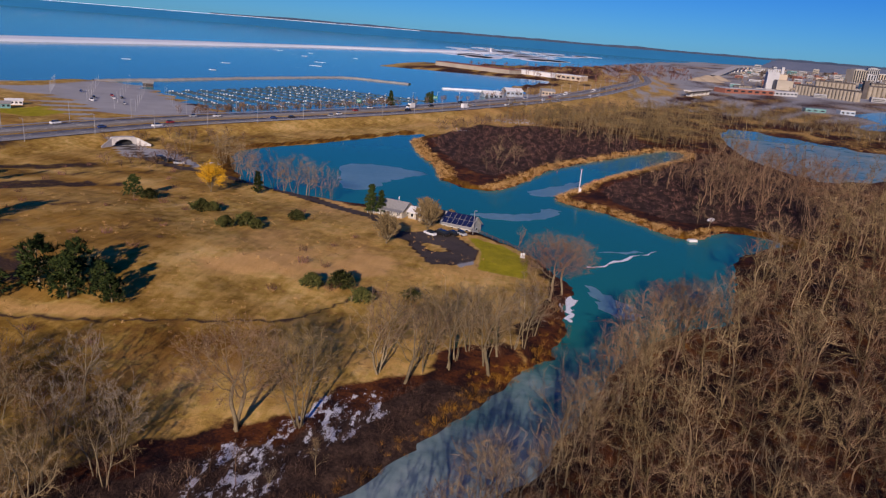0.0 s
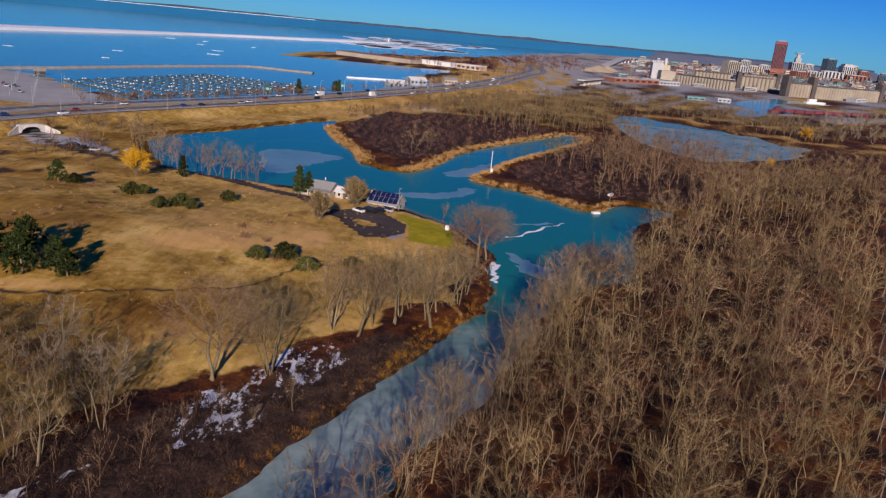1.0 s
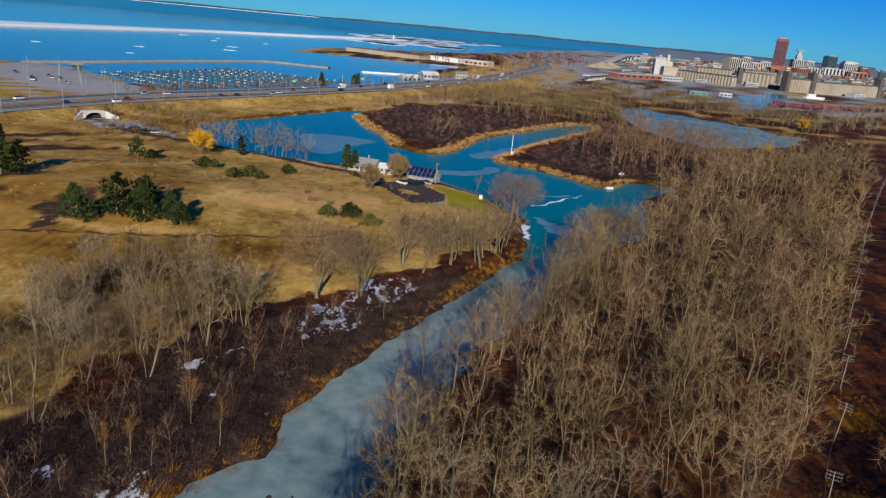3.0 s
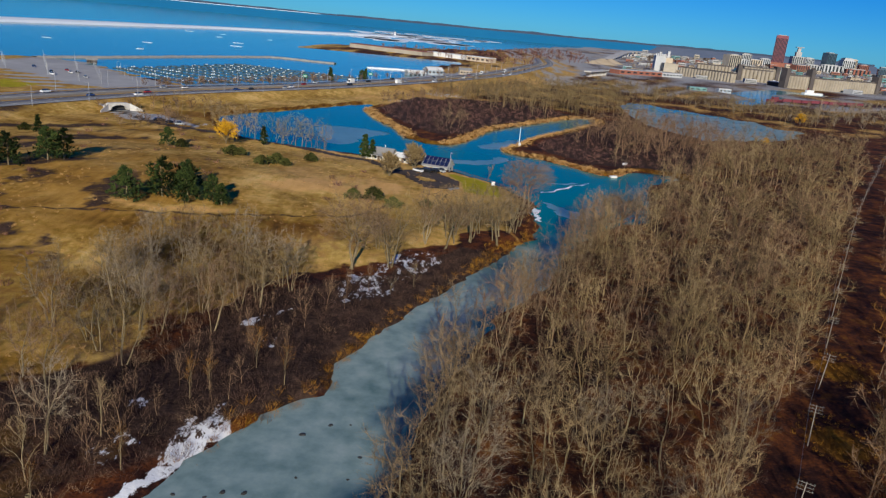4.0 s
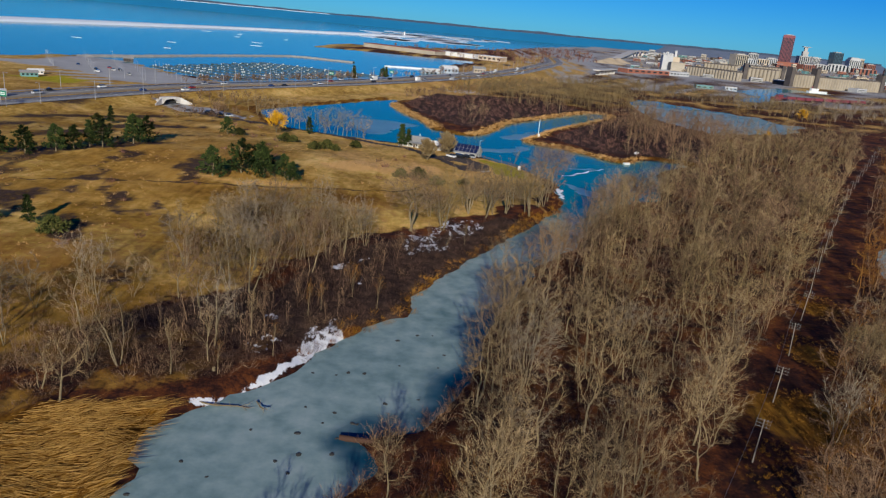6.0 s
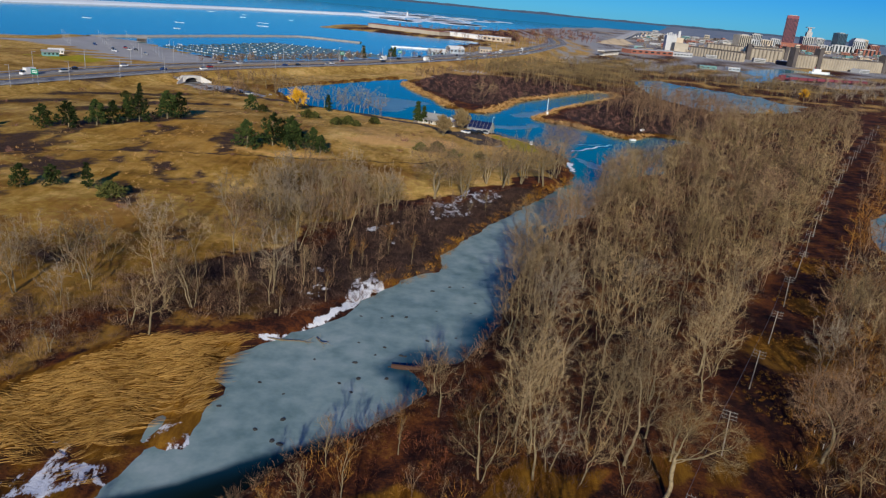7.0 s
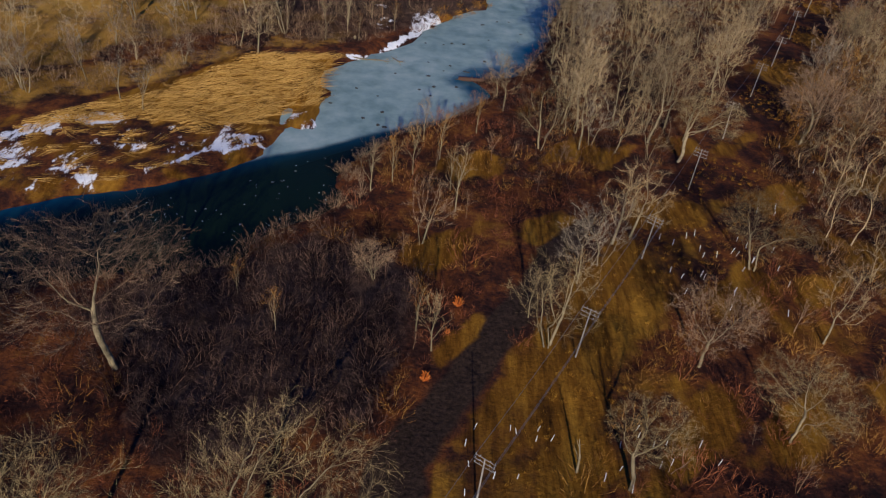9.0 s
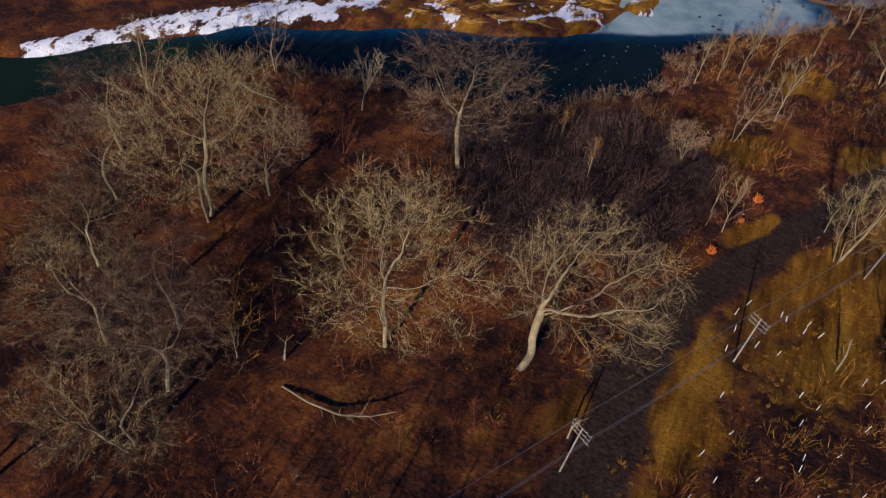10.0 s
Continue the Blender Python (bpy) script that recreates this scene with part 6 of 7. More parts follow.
def house(x, y, turn, w, d, h, rise, label, roof_mat, solar=0, windows=3, porch=False):
    ob = thing("house", Matrix.Translation((x, y, gz(x, y) - 0.1)) @ Matrix.Rotation(turn, 4, "Z"), label, "house")
    bm = bmesh.new()
    box(bm, (w, d, h + 0.4), Matrix.Translation((0, 0, (h - 0.4) / 2)))
    for s in (1, -1):
        v = [bm.verts.new(p) for p in ((s * w / 2, -d / 2, h), (s * w / 2, d / 2, h), (s * w / 2, 0, h + rise), (s * (w / 2 - 0.2), -d / 2, h), (s * (w / 2 - 0.2), d / 2, h), (s * (w / 2 - 0.2), 0, h + rise))]
        for f in ((0, 1, 2), (5, 4, 3), (0, 2, 5, 3), (1, 4, 5, 2)):
            bm.faces.new([v[i] for i in f])
    bmesh.ops.recalc_face_normals(bm, faces=bm.faces[:])
    part("wall", bm, SIDING, ob)
    roof = part("roof", gable(bmesh.new(), w, d, h, rise), roof_mat, ob)
    for k in range(solar):
        a = math.atan2(rise, d / 2)
        for row in (0, 1):
            t = (row + 0.5) / 2
            m = Matrix.Translation((-w / 2 + (k + 0.5) * w / solar, -d / 2 * (1 - t) * 0.98, h + rise * t + 0.20)) @ Matrix.Rotation(a, 4, "X")
            part("solar_panel", box(bmesh.new(), (w / solar * 0.92, d / 2 / math.cos(a) * 0.47, 0.08), m), SOLAR, roof, "dark blue solar panel")
    for s in (-1, 1):
        for k in range(windows):
            wx = -w / 2 + (k + 0.5) * w / windows
            win = part("window", box(bmesh.new(), (1.3, 0.10, 1.3), Matrix.Translation((wx, s * (d / 2 + 0.03), h * 0.55))), WHITE, ob)
            part("pane", box(bmesh.new(), (1.05, 0.06, 1.05), Matrix.Translation((wx, s * (d / 2 + 0.09), h * 0.55))), PANE, win)
    for wx in (-w / 2, w / 2):
        win = part("window", box(bmesh.new(), (0.10, 1.5, 1.3), Matrix.Translation((wx * 1.004, 0, h * 0.6))), WHITE, ob)
        part("pane", box(bmesh.new(), (0.06, 1.2, 1.05), Matrix.Translation((wx * 1.012, 0, h * 0.6))), PANE, win)
    door = part("door", box(bmesh.new(), (1.1, 0.12, 2.1), Matrix.Translation((w * 0.1, -d / 2 - 0.05, 1.05))), DARK_WOOD, ob)
    part("door_handle", box(bmesh.new(), (0.06, 0.08, 0.16), Matrix.Translation((w * 0.1 + 0.4, -d / 2 - 0.14, 1.05))), STEEL, door)
    if porch:
        for k in range(6):
            part("porch_post", box(bmesh.new(), (0.16, 0.16, h), Matrix.Translation((-w / 2 + 0.4 + k * (w - 0.8) / 5, -d / 2 - 1.7, h / 2 - 0.2))), WHITE, ob)
        part("porch_roof", box(bmesh.new(), (w + 0.6, 2.4, 0.16), Matrix.Translation((0, -d / 2 - 1.0, h + 0.05)) @ Matrix.Rotation(0.12, 4, "X")), roof_mat, ob)
    return ob


house(-28, 314, -0.30, 13, 8.5, 2.8, 2.4, "low lodge with a grey shingle roof and pale porch", SHINGLE, porch=True, windows=5)
house(-17.5, 311, -0.30, 6, 5, 2.6, 1.3, "small pale annexe with a white metal roof", WHITE, windows=2)
house(-11, 316, -0.30, 8, 8, 2.9, 2.6, "dark-roofed middle wing of the lodge", DARK_WOOD, windows=3)
house(-2.5, 309, -0.30, 11, 8.5, 2.9, 3.0, "pale building with a roof of blue solar panels", SHINGLE, solar=6, windows=4)
chim = thing("vent_pipe", Matrix.Translation((-26, 316, gz(-26, 316) + 4.9)), "short white vent pipe on the lodge roof", "vent")
part("pipe", cyl(bmesh.new(), 0.2, 0.2, 1.0), WHITE, chim)

mast = thing("mast", Matrix.Translation((38.3, 392, gz(38.3, 392))), "tall white mast with a platform among reeds", "mast")
part("pole", cyl(bmesh.new(), 0.20, 0.14, 11.0, Matrix.Translation((0, 0, -0.6))), WHITE, mast)
part("platform", box(bmesh.new(), (1.3, 1.3, 0.2), Matrix.Translation((0, 0, 10.4)), 0.03), WOOD_GREY, mast)
part("cabinet", box(bmesh.new(), (0.9, 0.7, 1.5), Matrix.Translation((0.5, 0, 1.2)), 0.04), WHITE, mast)
flag = thing("light_pole", Matrix.Translation((2.5, 301, gz(2.5, 301))), "plain grey light pole beside the solar building", "light pole")
part("pole", cyl(bmesh.new(), 0.13, 0.09, 8.5, Matrix.Translation((0, 0, -0.5))), STEEL, flag)
part("lamp_head", box(bmesh.new(), (1.0, 0.3, 0.15), Matrix.Translation((0.4, 0, 7.9)), 0.03), STEEL, flag)
box_boat = bmesh.new()
box(box_boat, (3.4, 1.9, 0.9), Matrix.Translation((0, 0, 0.35)), 0.2)
blind = new("float_box", as_mesh("float_box", box_boat, WHITE))
blind.matrix_basis = Matrix.Translation((77.5, 332, 0.1)) @ Matrix.Rotation(0.4, 4, "Z")
tagged(blind, "white float box moored at the reed point", "float")
blind = new("float_box", blind.data)
blind.matrix_basis = Matrix.Translation((90, 366, gz(90, 366))) @ Matrix.Rotation(1.1, 4, "Z")
tagged(blind, "white upturned float box in island brush", "float")
sign = thing("sign", Matrix.Translation((20, 281, gz(20, 281))), "small white notice board on the lawn", "sign")
part("board", box(bmesh.new(), (1.3, 0.08, 1.6), Matrix.Translation((0, 0, 1.3))), WHITE, sign)
part("post", box(bmesh.new(), (0.12, 0.12, 1.4), Matrix.Translation((0, 0.1, 0.6))), WOOD_GREY, sign)

# pond-side rail fence
fence = thing("fence", Matrix.Translation((0, 0, 0)), "low brown rail fence along the pond's shore", "fence")
line = smooth_line([(4, 304.5), (13, 296.5), (20, 288.5), (27, 276)], 5, False)
post_me = as_mesh("post", box(bmesh.new(), (0.16, 0.16, 1.3), Matrix.Translation((0, 0, 0.5))), DARK_WOOD)
for a, b in zip(line[:-1], line[1:]):
    za, zb = gz(*a), gz(*b)
    o = part("post", post_me, None, fence)
    o.matrix_basis = Matrix.Translation((a[0], a[1], za))
    d = Vector((b[0] - a[0], b[1] - a[1], zb - za))
    for h in (0.55, 1.0):
        bm = box(bmesh.new(), (d.length, 0.07, 0.14))
        o = part("rail", bm, DARK_WOOD, fence)
        o.matrix_basis = Matrix.Translation(Vector((a[0], a[1], za + h)) + d / 2) @ d.to_track_quat("X", "Z").to_matrix().to_4x4()


# ---- vehicles ----
def car_parts(kind, paint):
    """Body, cabin and wheels of a small, far vehicle."""
    L, W, H = {"car": (4.5, 1.8, 0.75), "van": (5.4, 2.0, 1.0), "truck": (8.5, 2.5, 1.1)}[kind]
    out = []
    bm = box(bmesh.new(), (L, W, H), Matrix.Translation((0, 0, 0.35 + H / 2)), 0.16)
    out.append(("body", as_mesh("body", bm, paint), None))
    bm = bmesh.new()
    if kind == "truck":
        box(bm, (L * 0.70, W, 2.3), Matrix.Translation((-L * 0.14, 0, 0.35 + H + 1.1)), 0.06)
        out.append(("cargo_box", as_mesh("cargo_box", bm, WHITE), None))
        bm = bmesh.new()
        box(bm, (L * 0.18, W * 0.92, 1.2), Matrix.Translation((L * 0.36, 0, 0.35 + H + 0.55)), 0.12)
    else:
        r = bmesh.ops.create_cube(bm, size=1.0, matrix=Matrix.Translation((-0.25 if kind == "car" else -0.1, 0, 0.35 + H + 0.3)) @ Matrix.Diagonal((L * (0.58 if kind == "car" else 0.8), W * 0.88, 0.62, 1)))
        for v in bm.verts:
            if v.co.z > 0.35 + H + 0.3:
                v.co.x = v.co.x * 0.74 - 0.05
                v.co.y *= 0.84
    out.append(("window_band", as_mesh("window_band", bm, PANE), "dark glass"))
    wheel = as_mesh("wheel", cyl(bmesh.new(), 0.33, 0.33, 0.24, Matrix.Rotation(math.pi / 2, 4, "X") @ Matrix.Translation((0, 0, -0.12)), 12), RUBBER)
    for sx in (L * 0.31, -L * 0.31):
        for sy in (W / 2 - 0.08, -W / 2 + 0.08):
            out.append(("wheel", wheel, Matrix.Translation((sx, sy, 0.33))))
    lampm = as_mesh("headlight", box(bmesh.new(), (0.08, 0.34, 0.16)), WHITE)
    for sy in (W * 0.34, -W * 0.34):
        out.append(("headlight", lampm, Matrix.Translation((L / 2, sy, 0.75))))
    return out


PAINTS = {n: simple(n + "_car_paint", a, b, 0.5, 0.25) for n, a, b in (("white", (0.70, 0.71, 0.72), (0.80, 0.80, 0.80)), ("black", (0.012, 0.012, 0.014), (0.025, 0.025, 0.028)), ("silver", (0.36, 0.37, 0.38), (0.46, 0.47, 0.48)),
                                                                       ("red", (0.28, 0.02, 0.02), (0.36, 0.03, 0.03)), ("blue", (0.02, 0.05, 0.16), (0.03, 0.07, 0.22)))}
CARS = {(k, p): car_parts(k, PAINTS[p]) for k, p in (("car", "white"), ("car", "black"), ("car", "silver"), ("car", "red"), ("car", "blue"), ("van", "white"), ("van", "black"), ("van", "silver"), ("truck", "white"))}


def vehicle(kind, paint, m, where, group):
    ob = thing({"car": "car", "van": "van", "truck": "truck"}[kind], m, f"{paint} {kind} {where}", kind, group)
    for name, me, lm in CARS[(kind, paint)]:
        o = part(name, me, None, ob, lm if isinstance(lm, str) else "")
        if isinstance(lm, Matrix):
            o.matrix_basis = lm
    return ob


for x, y, k, p, a in ((-10, 291, "car", "white", 2.5), (-6.5, 293.5, "van", "black", 2.5), (-3.5, 295.5, "car", "black", 2.5), (-1, 297, "car", "silver", 2.5), (-137, 359, "car", "black", 0.4), (-131, 356, "car", "silver", 0.4), (-143, 361, "van", "black", 0.6)):
    vehicle(k, p, Matrix.Translation((x, y, gz(x, y) + 0.02)) @ Matrix.Rotation(a, 4, "Z"), "parked on the gravel drive", "parked cars")

# ---- highway ----
ASPHALT = simple("worn_asphalt", (0.17, 0.165, 0.16), (0.30, 0.295, 0.285), 0.06, 0.9)
PAINT_W = simple("road_paint", (0.60, 0.60, 0.58), (0.78, 0.78, 0.75), 0.3, 0.7)


def ribbon(line, off0, off1, z0, thick=0.25):
    """A slab that follows a line between two offsets."""
    line = np.asarray(line, float)
    d = np.gradient(line, axis=0)
    d /= np.linalg.norm(d, axis=1)[:, None]
    n = np.stack([-d[:, 1], d[:, 0]], 1)
    a, b = line + n * off0, line + n * off1
    k = len(line)
    v = np.concatenate([np.column_stack([a, np.full(k, z0)]), np.column_stack([b, np.full(k, z0)]), np.column_stack([a, np.full(k, z0 - thick)]), np.column_stack([b, np.full(k, z0 - thick)])])
    f = []
    for i in range(k - 1):
        f += [(i + 1, i, k + i, k + i + 1), (i, i + 1, 2 * k + i + 1, 2 * k + i), (k + i + 1, k + i, 3 * k + i, 3 * k + i + 1)]
    return v, f


Z_ROAD = 4.85
for off0, off1, name in ((-17.5, -5.0, "road"), (3.0, 15.5, "road")):
    v, f = ribbon(ROAD_LINE, off0, off1, Z_ROAD, 0.5)
    tagged(new(name, fast_mesh(name, v, f, ASPHALT)), "worn grey asphalt carriageway of the lakeside highway", "road", kind="structure")
def along(s):
    d = np.hypot(*np.diff(ROAD_LINE, axis=0).T)
    c = np.concatenate([[0], np.cumsum(d)])
    i = min(max(int(np.searchsorted(c, s)) - 1, 0), len(d) - 1)
    t = (s - c[i]) / d[i]
    p = ROAD_LINE[i] * (1 - t) + ROAD_LINE[i + 1] * t
    u = (ROAD_LINE[i + 1] - ROAD_LINE[i]) / d[i]
    return p, u, np.array((-u[1], u[0]))


dash = as_mesh("lane_mark", box(bmesh.new(), (3.4, 0.28, 0.03)), PAINT_W)
marks = thing("lane_marks", Matrix(), "white broken lane lines on the highway", "road marking", kind="structure")
for off in (-13.3, -9.2, 7.2, 11.4):
    for k in range(60):
        p, u, n = along(180 + k * 12)
        q = p + n * off
        o = part("lane_mark", dash, None, marks)
        o.matrix_basis = Matrix.Translation((q[0], q[1], Z_ROAD + 0.022)) @ Matrix.Rotation(math.atan2(u[1], u[0]), 4, "Z")
for off, nm in ((-17.0, "edge_line"), (-5.5, "edge_line"), (3.5, "edge_line"), (15.0, "edge_line")):
    v, f = ribbon(ROAD_LINE, off - 0.08, off + 0.08, Z_ROAD + 0.03, 0.02)
    part(nm, fast_mesh(nm, v, f, PAINT_W), None, marks)
for off, lab in ((-18.6, "steel guard rail beside the highway"), (-1.0, "low concrete barrier in the highway median"), (16.6, "steel guard rail beside the highway")):
    v, f = ribbon(ROAD_LINE, off - 0.2, off + 0.2, Z_ROAD + 0.75, 1.2 if off == -1.0 else 0.4)
    tagged(new("guard_rail", fast_mesh("guard_rail", v, f, WOOD_GREY if off == -1.0 else STEEL)), lab, "barrier", kind="structure")

# street lamps
lamp_bits = (as_mesh("pole", cyl(bmesh.new(), 0.16, 0.09, 11.0, Matrix.Translation((0, 0, -0.6)), 8), STEEL), as_mesh("arm", box(bmesh.new(), (2.4, 0.1, 0.1), Matrix.Translation((1.1, 0, 10.3))), STEEL),
             as_mesh("lamp_head", box(bmesh.new(), (0.9, 0.35, 0.16), Matrix.Translation((2.4, 0, 10.28)), 0.04), STEEL))


def lamp_post(x, y, z, turn, label, group, scale=1.0):
    ob = thing("street_lamp", Matrix.Translation((x, y, z)) @ Matrix.Rotation(turn, 4, "Z") @ Matrix.Scale(scale, 4), label, "street lamp", group)
    for name, me in zip(("pole", "arm", "lamp_head"), lamp_bits):
        part(name, me, None, ob)


for k in range(34):
    for off, a in ((-20.0, math.pi / 2), (18.5, -math.pi / 2)):
        p, u, n = along(190 + k * 34 + (12 if off > 0 else 0))
        q = p + n * off
        lamp_post(q[0], q[1], gz(q[0], q[1]), math.atan2(u[1], u[0]) + a, "tall grey steel lamp post beside the highway", "highway lamps", 0.92 if off < 0 else 1.0)
rng = random.Random(12)
lot_rows = [((-330, 638), (-246, 484)), ((-304, 618), (-230, 482)), ((-268, 582), (-210, 498)), ((-348, 622), (-278, 504)), ((-364, 590), (-322, 528))]
for (ax, ay), (bx, by) in lot_rows:
    for k in range(7):
        t = (k + 0.5) / 7
        x, y = ax + (bx - ax) * t, ay + (by - ay) * t
        lamp_post(x, y, gz(x, y), rng.random() * 6, "thin lamp post on the empty car park", "car park lamps", 0.75)
kinds = [("car", "white"), ("car", "black"), ("car", "silver"), ("van", "black"), ("van", "white"), ("car", "red"), ("car", "blue"), ("truck", "white"), ("van", "silver")]
for k in range(44):
    s = 215 + k * 21 + rng.uniform(-8, 8)
    lane = rng.choice((-15.2, -11.2, -7.2, 5.0, 9.2, 13.2))
    p, u, n = along(s)
    q = p + n * lane
    a = math.atan2(u[1], u[0]) + (math.pi if lane > 0 else 0)
    kd, pt = kinds[rng.randrange(9)]
    vehicle(kd, pt, Matrix.Translation((q[0], q[1], Z_ROAD + 0.02)) @ Matrix.Rotation(a, 4, "Z"), "driving on the highway", "highway traffic")
for k in range(7):
    t = rng.random()
    x, y = -290 - 40 * rng.random() + 60 * t, 510 + 50 * rng.random()
    kd, pt = kinds[rng.randrange(7)]
    vehicle(kd, pt, Matrix.Translation((x, y, gz(x, y) + 0.02)) @ Matrix.Rotation(-0.75, 4, "Z"), "parked on the harbour car park", "parked cars")

# green road signs
GREEN = simple("green_sign", (0.01, 0.16, 0.10), (0.015, 0.22, 0.13), 0.5, 0.5)
for s, off in ((238, -19.5), (545, 17.5), (640, 17.5)):
    p, u, n = along(s)
    q = p + n * off
    ob = thing("road_sign", Matrix.Translation((q[0], q[1], gz(q[0], q[1]))) @ Matrix.Rotation(math.atan2(u[1], u[0]), 4, "Z"), "green highway sign on two steel posts", "road sign", "highway signs")
    part("panel", box(bmesh.new(), (0.12, 4.6, 2.6), Matrix.Translation((0, 0, 5.6)), 0.03), GREEN, ob)
    for sy in (-1.6, 1.6):
        part("post", cyl(bmesh.new(), 0.1, 0.1, 5.6, Matrix.Translation((0.1, sy, -0.4)), 8), STEEL, ob)
    for k in range(2):
        part("legend_bar", box(bmesh.new(), (0.03, 3.2, 0.35), Matrix.Translation((-0.08, 0, 5.2 + 0.8 * k))), WHITE, ob)

# ---- underpass portal ----
pw, pn = Vector((0.66, 0.75)), Vector((0.75, -0.66))
portal = thing("underpass", Matrix.Translation((-172.4, 381.0, 2.0)) @ Matrix.Rotation(math.atan2(pw.y, pw.x), 4, "Z") @ Matrix.Scale(0.66, 4), "pale concrete underpass portal under the highway", "underpass", kind="structure")
bm = bmesh.new()
N = 20
arch = [(-6.6 * math.cos(math.pi * i / N), 3.9 * math.sin(math.pi * i / N)) for i in range(N + 1)]
outer = [(-8.4, 0.0), (-8.4, 4.4)] + [(-7.4 + 14.8 * i / 8, 5.2 + 0.4 * math.sin(math.pi * i / 8)) for i in range(9)] + [(8.4, 4.4), (8.4, 0.0)]
for y0, y1 in ((-1.2, 0.0),):
    inner_f, inner_b = [bm.verts.new((x, y0, z)) for x, z in arch], [bm.verts.new((x, 14.0, z)) for x, z in arch]
    for i in range(N):
        bm.faces.new((inner_f[i], inner_f[i + 1], inner_b[i + 1], inner_b[i]))
    of, ob_ = [bm.verts.new((x, y0, z)) for x, z in outer], [bm.verts.new((x, 4.0, z)) for x, z in outer]
    for i in range(len(outer) - 1):
        bm.faces.new((of[i], ob_[i], ob_[i + 1], of[i + 1]))
    bm.faces.new(of + inner_f[::-1])
bmesh.ops.recalc_face_normals(bm, faces=bm.faces[:])
part("headwall", bm, CONCRETE, portal)
# Added black panel across the arch stands in for the tunnel's deep shade.
bm = bmesh.new()
bm.faces.new([bm.verts.new((x * 0.99, 3.0, z * 0.99)) for x, z in arch])
part("shade_panel", bm, RUBBER, portal, "black panel painting the shade inside the tunnel")
for s in (1, -1):
    bm = bmesh.new()
    prof = [(8.4 * s, 5.0), (16.5 * s, 0.6), (16.5 * s, -0.8), (8.4 * s, -0.8)]
    a = [bm.verts.new((x, -1.2 - (0 if i in (0, 3) else 5.0), z)) for i, (x, z) in enumerate(prof)]
    b = [bm.verts.new((x + 0.1 * s, -0.5 - (0 if i in (0, 3) else 5.0), z)) for i, (x, z) in enumerate(prof)]
    bm.faces.new(a)
    bm.faces.new(b[::-1])
    for i in range(4):
        bm.faces.new((a[i], b[i], b[(i + 1) % 4], a[(i + 1) % 4]))
    bmesh.ops.recalc_face_normals(bm, faces=bm.faces[:])
    part("wing_wall", bm, CONCRETE, portal)

# ---- lake: breakwater, ice, docks ----
ICE_WHITE = simple("snowy_ice", (0.84, 0.93, 1.0), (0.92, 0.97, 1.0), 0.01, 0.8)
ROCK = simple("armour_stone", (0.26, 0.24, 0.21), (0.50, 0.47, 0.42), 0.15, 0.95, bumpy=0.4)
DOCK = simple("dock_planks", (0.03, 0.055, 0.08), (0.08, 0.12, 0.16), 0.4, 0.9)


def bank_strip(line, wide, high, seed):
    """A rough stone bank along a line."""
    r = np.random.RandomState(seed)
    line = smooth_line(line, 24, False)
    d = np.gradient(line, axis=0)
    d /= np.linalg.norm(d, axis=1)[:, None] + 1e-9
    n = np.stack([-d[:, 1], d[:, 0]], 1)
    prof = [(-1.0, -0.5), (-0.6, 0.55), (-0.25, 1.0), (0.25, 1.0), (0.6, 0.55), (1.0, -0.5)]
    v = []
    for p, m in zip(line, n):
        for o, h in prof:
            q = p + m * (o * wide + r.uniform(-0.6, 0.6))
            v.append((q[0], q[1], h * high + r.uniform(-0.3, 0.3)))
    f = [(i * 6 + k, i * 6 + k + 1, (i + 1) * 6 + k + 1, (i + 1) * 6 + k) for i in range(len(line) - 1) for k in range(5)]
    return v, f


v, f = bank_strip([(-366, 640), (-335, 708), (-296, 809), (-250, 905), (-226, 933), (-180, 926), (-152, 922)], 6, 1.5, 1)
tagged(new("breakwater", fast_mesh("breakwater", v, f, ROCK)), "long grey stone breakwater enclosing the marina", "breakwater", kind="structure")
v, f = bank_strip([(-110, 905), (-60, 925), (-30, 935)], 4, 1.6, 2)
tagged(new("breakwater", fast_mesh("breakwater", v, f, ICE_WHITE)), "short pale pier at the marina mouth", "pier", kind="structure")


def ice_sheet(outline, label, z=0.25, seed=0):
    """A floe with a ragged edge, a hand thick."""
    r = np.random.RandomState(seed)
    line = smooth_line(outline, 10)
    line = line + r.randn(*line.shape) * 0.6
    ob = new("ice_floe", as_mesh("ice_floe", prism(bmesh.new(), [tuple(p) for p in line], -0.1, z), ICE_WHITE))
    return tagged(ob, label, "ice", "lake ice")


ice_sheet([(-1050, -150), (-900, 500), (-735, 1168), (-655, 1480), (-576, 1795), (-450, 2080), (-324, 2362), (-250, 2560), (-200, 2700), (-290, 2660), (-366, 2640), (-480, 2300), (-600, 1990), (-690, 1720), (-830, 1330), (-1000, 560), (-1150, -150)],
          "long white band of drift ice on the lake", 0.5, 3)
v, f = bank_strip([(-1045, -150), (-895, 500), (-732, 1168), (-652, 1480), (-573, 1795), (-447, 2080), (-321, 2362), (-247, 2560), (-200, 2700)], 9, 4.0, 9)
tagged(new("ice_ridge", fast_mesh("ice_ridge", v, f, ICE_WHITE)), "long white ridge of piled ice on the lake", "ice ridge", kind="structure")
rng = random.Random(4)
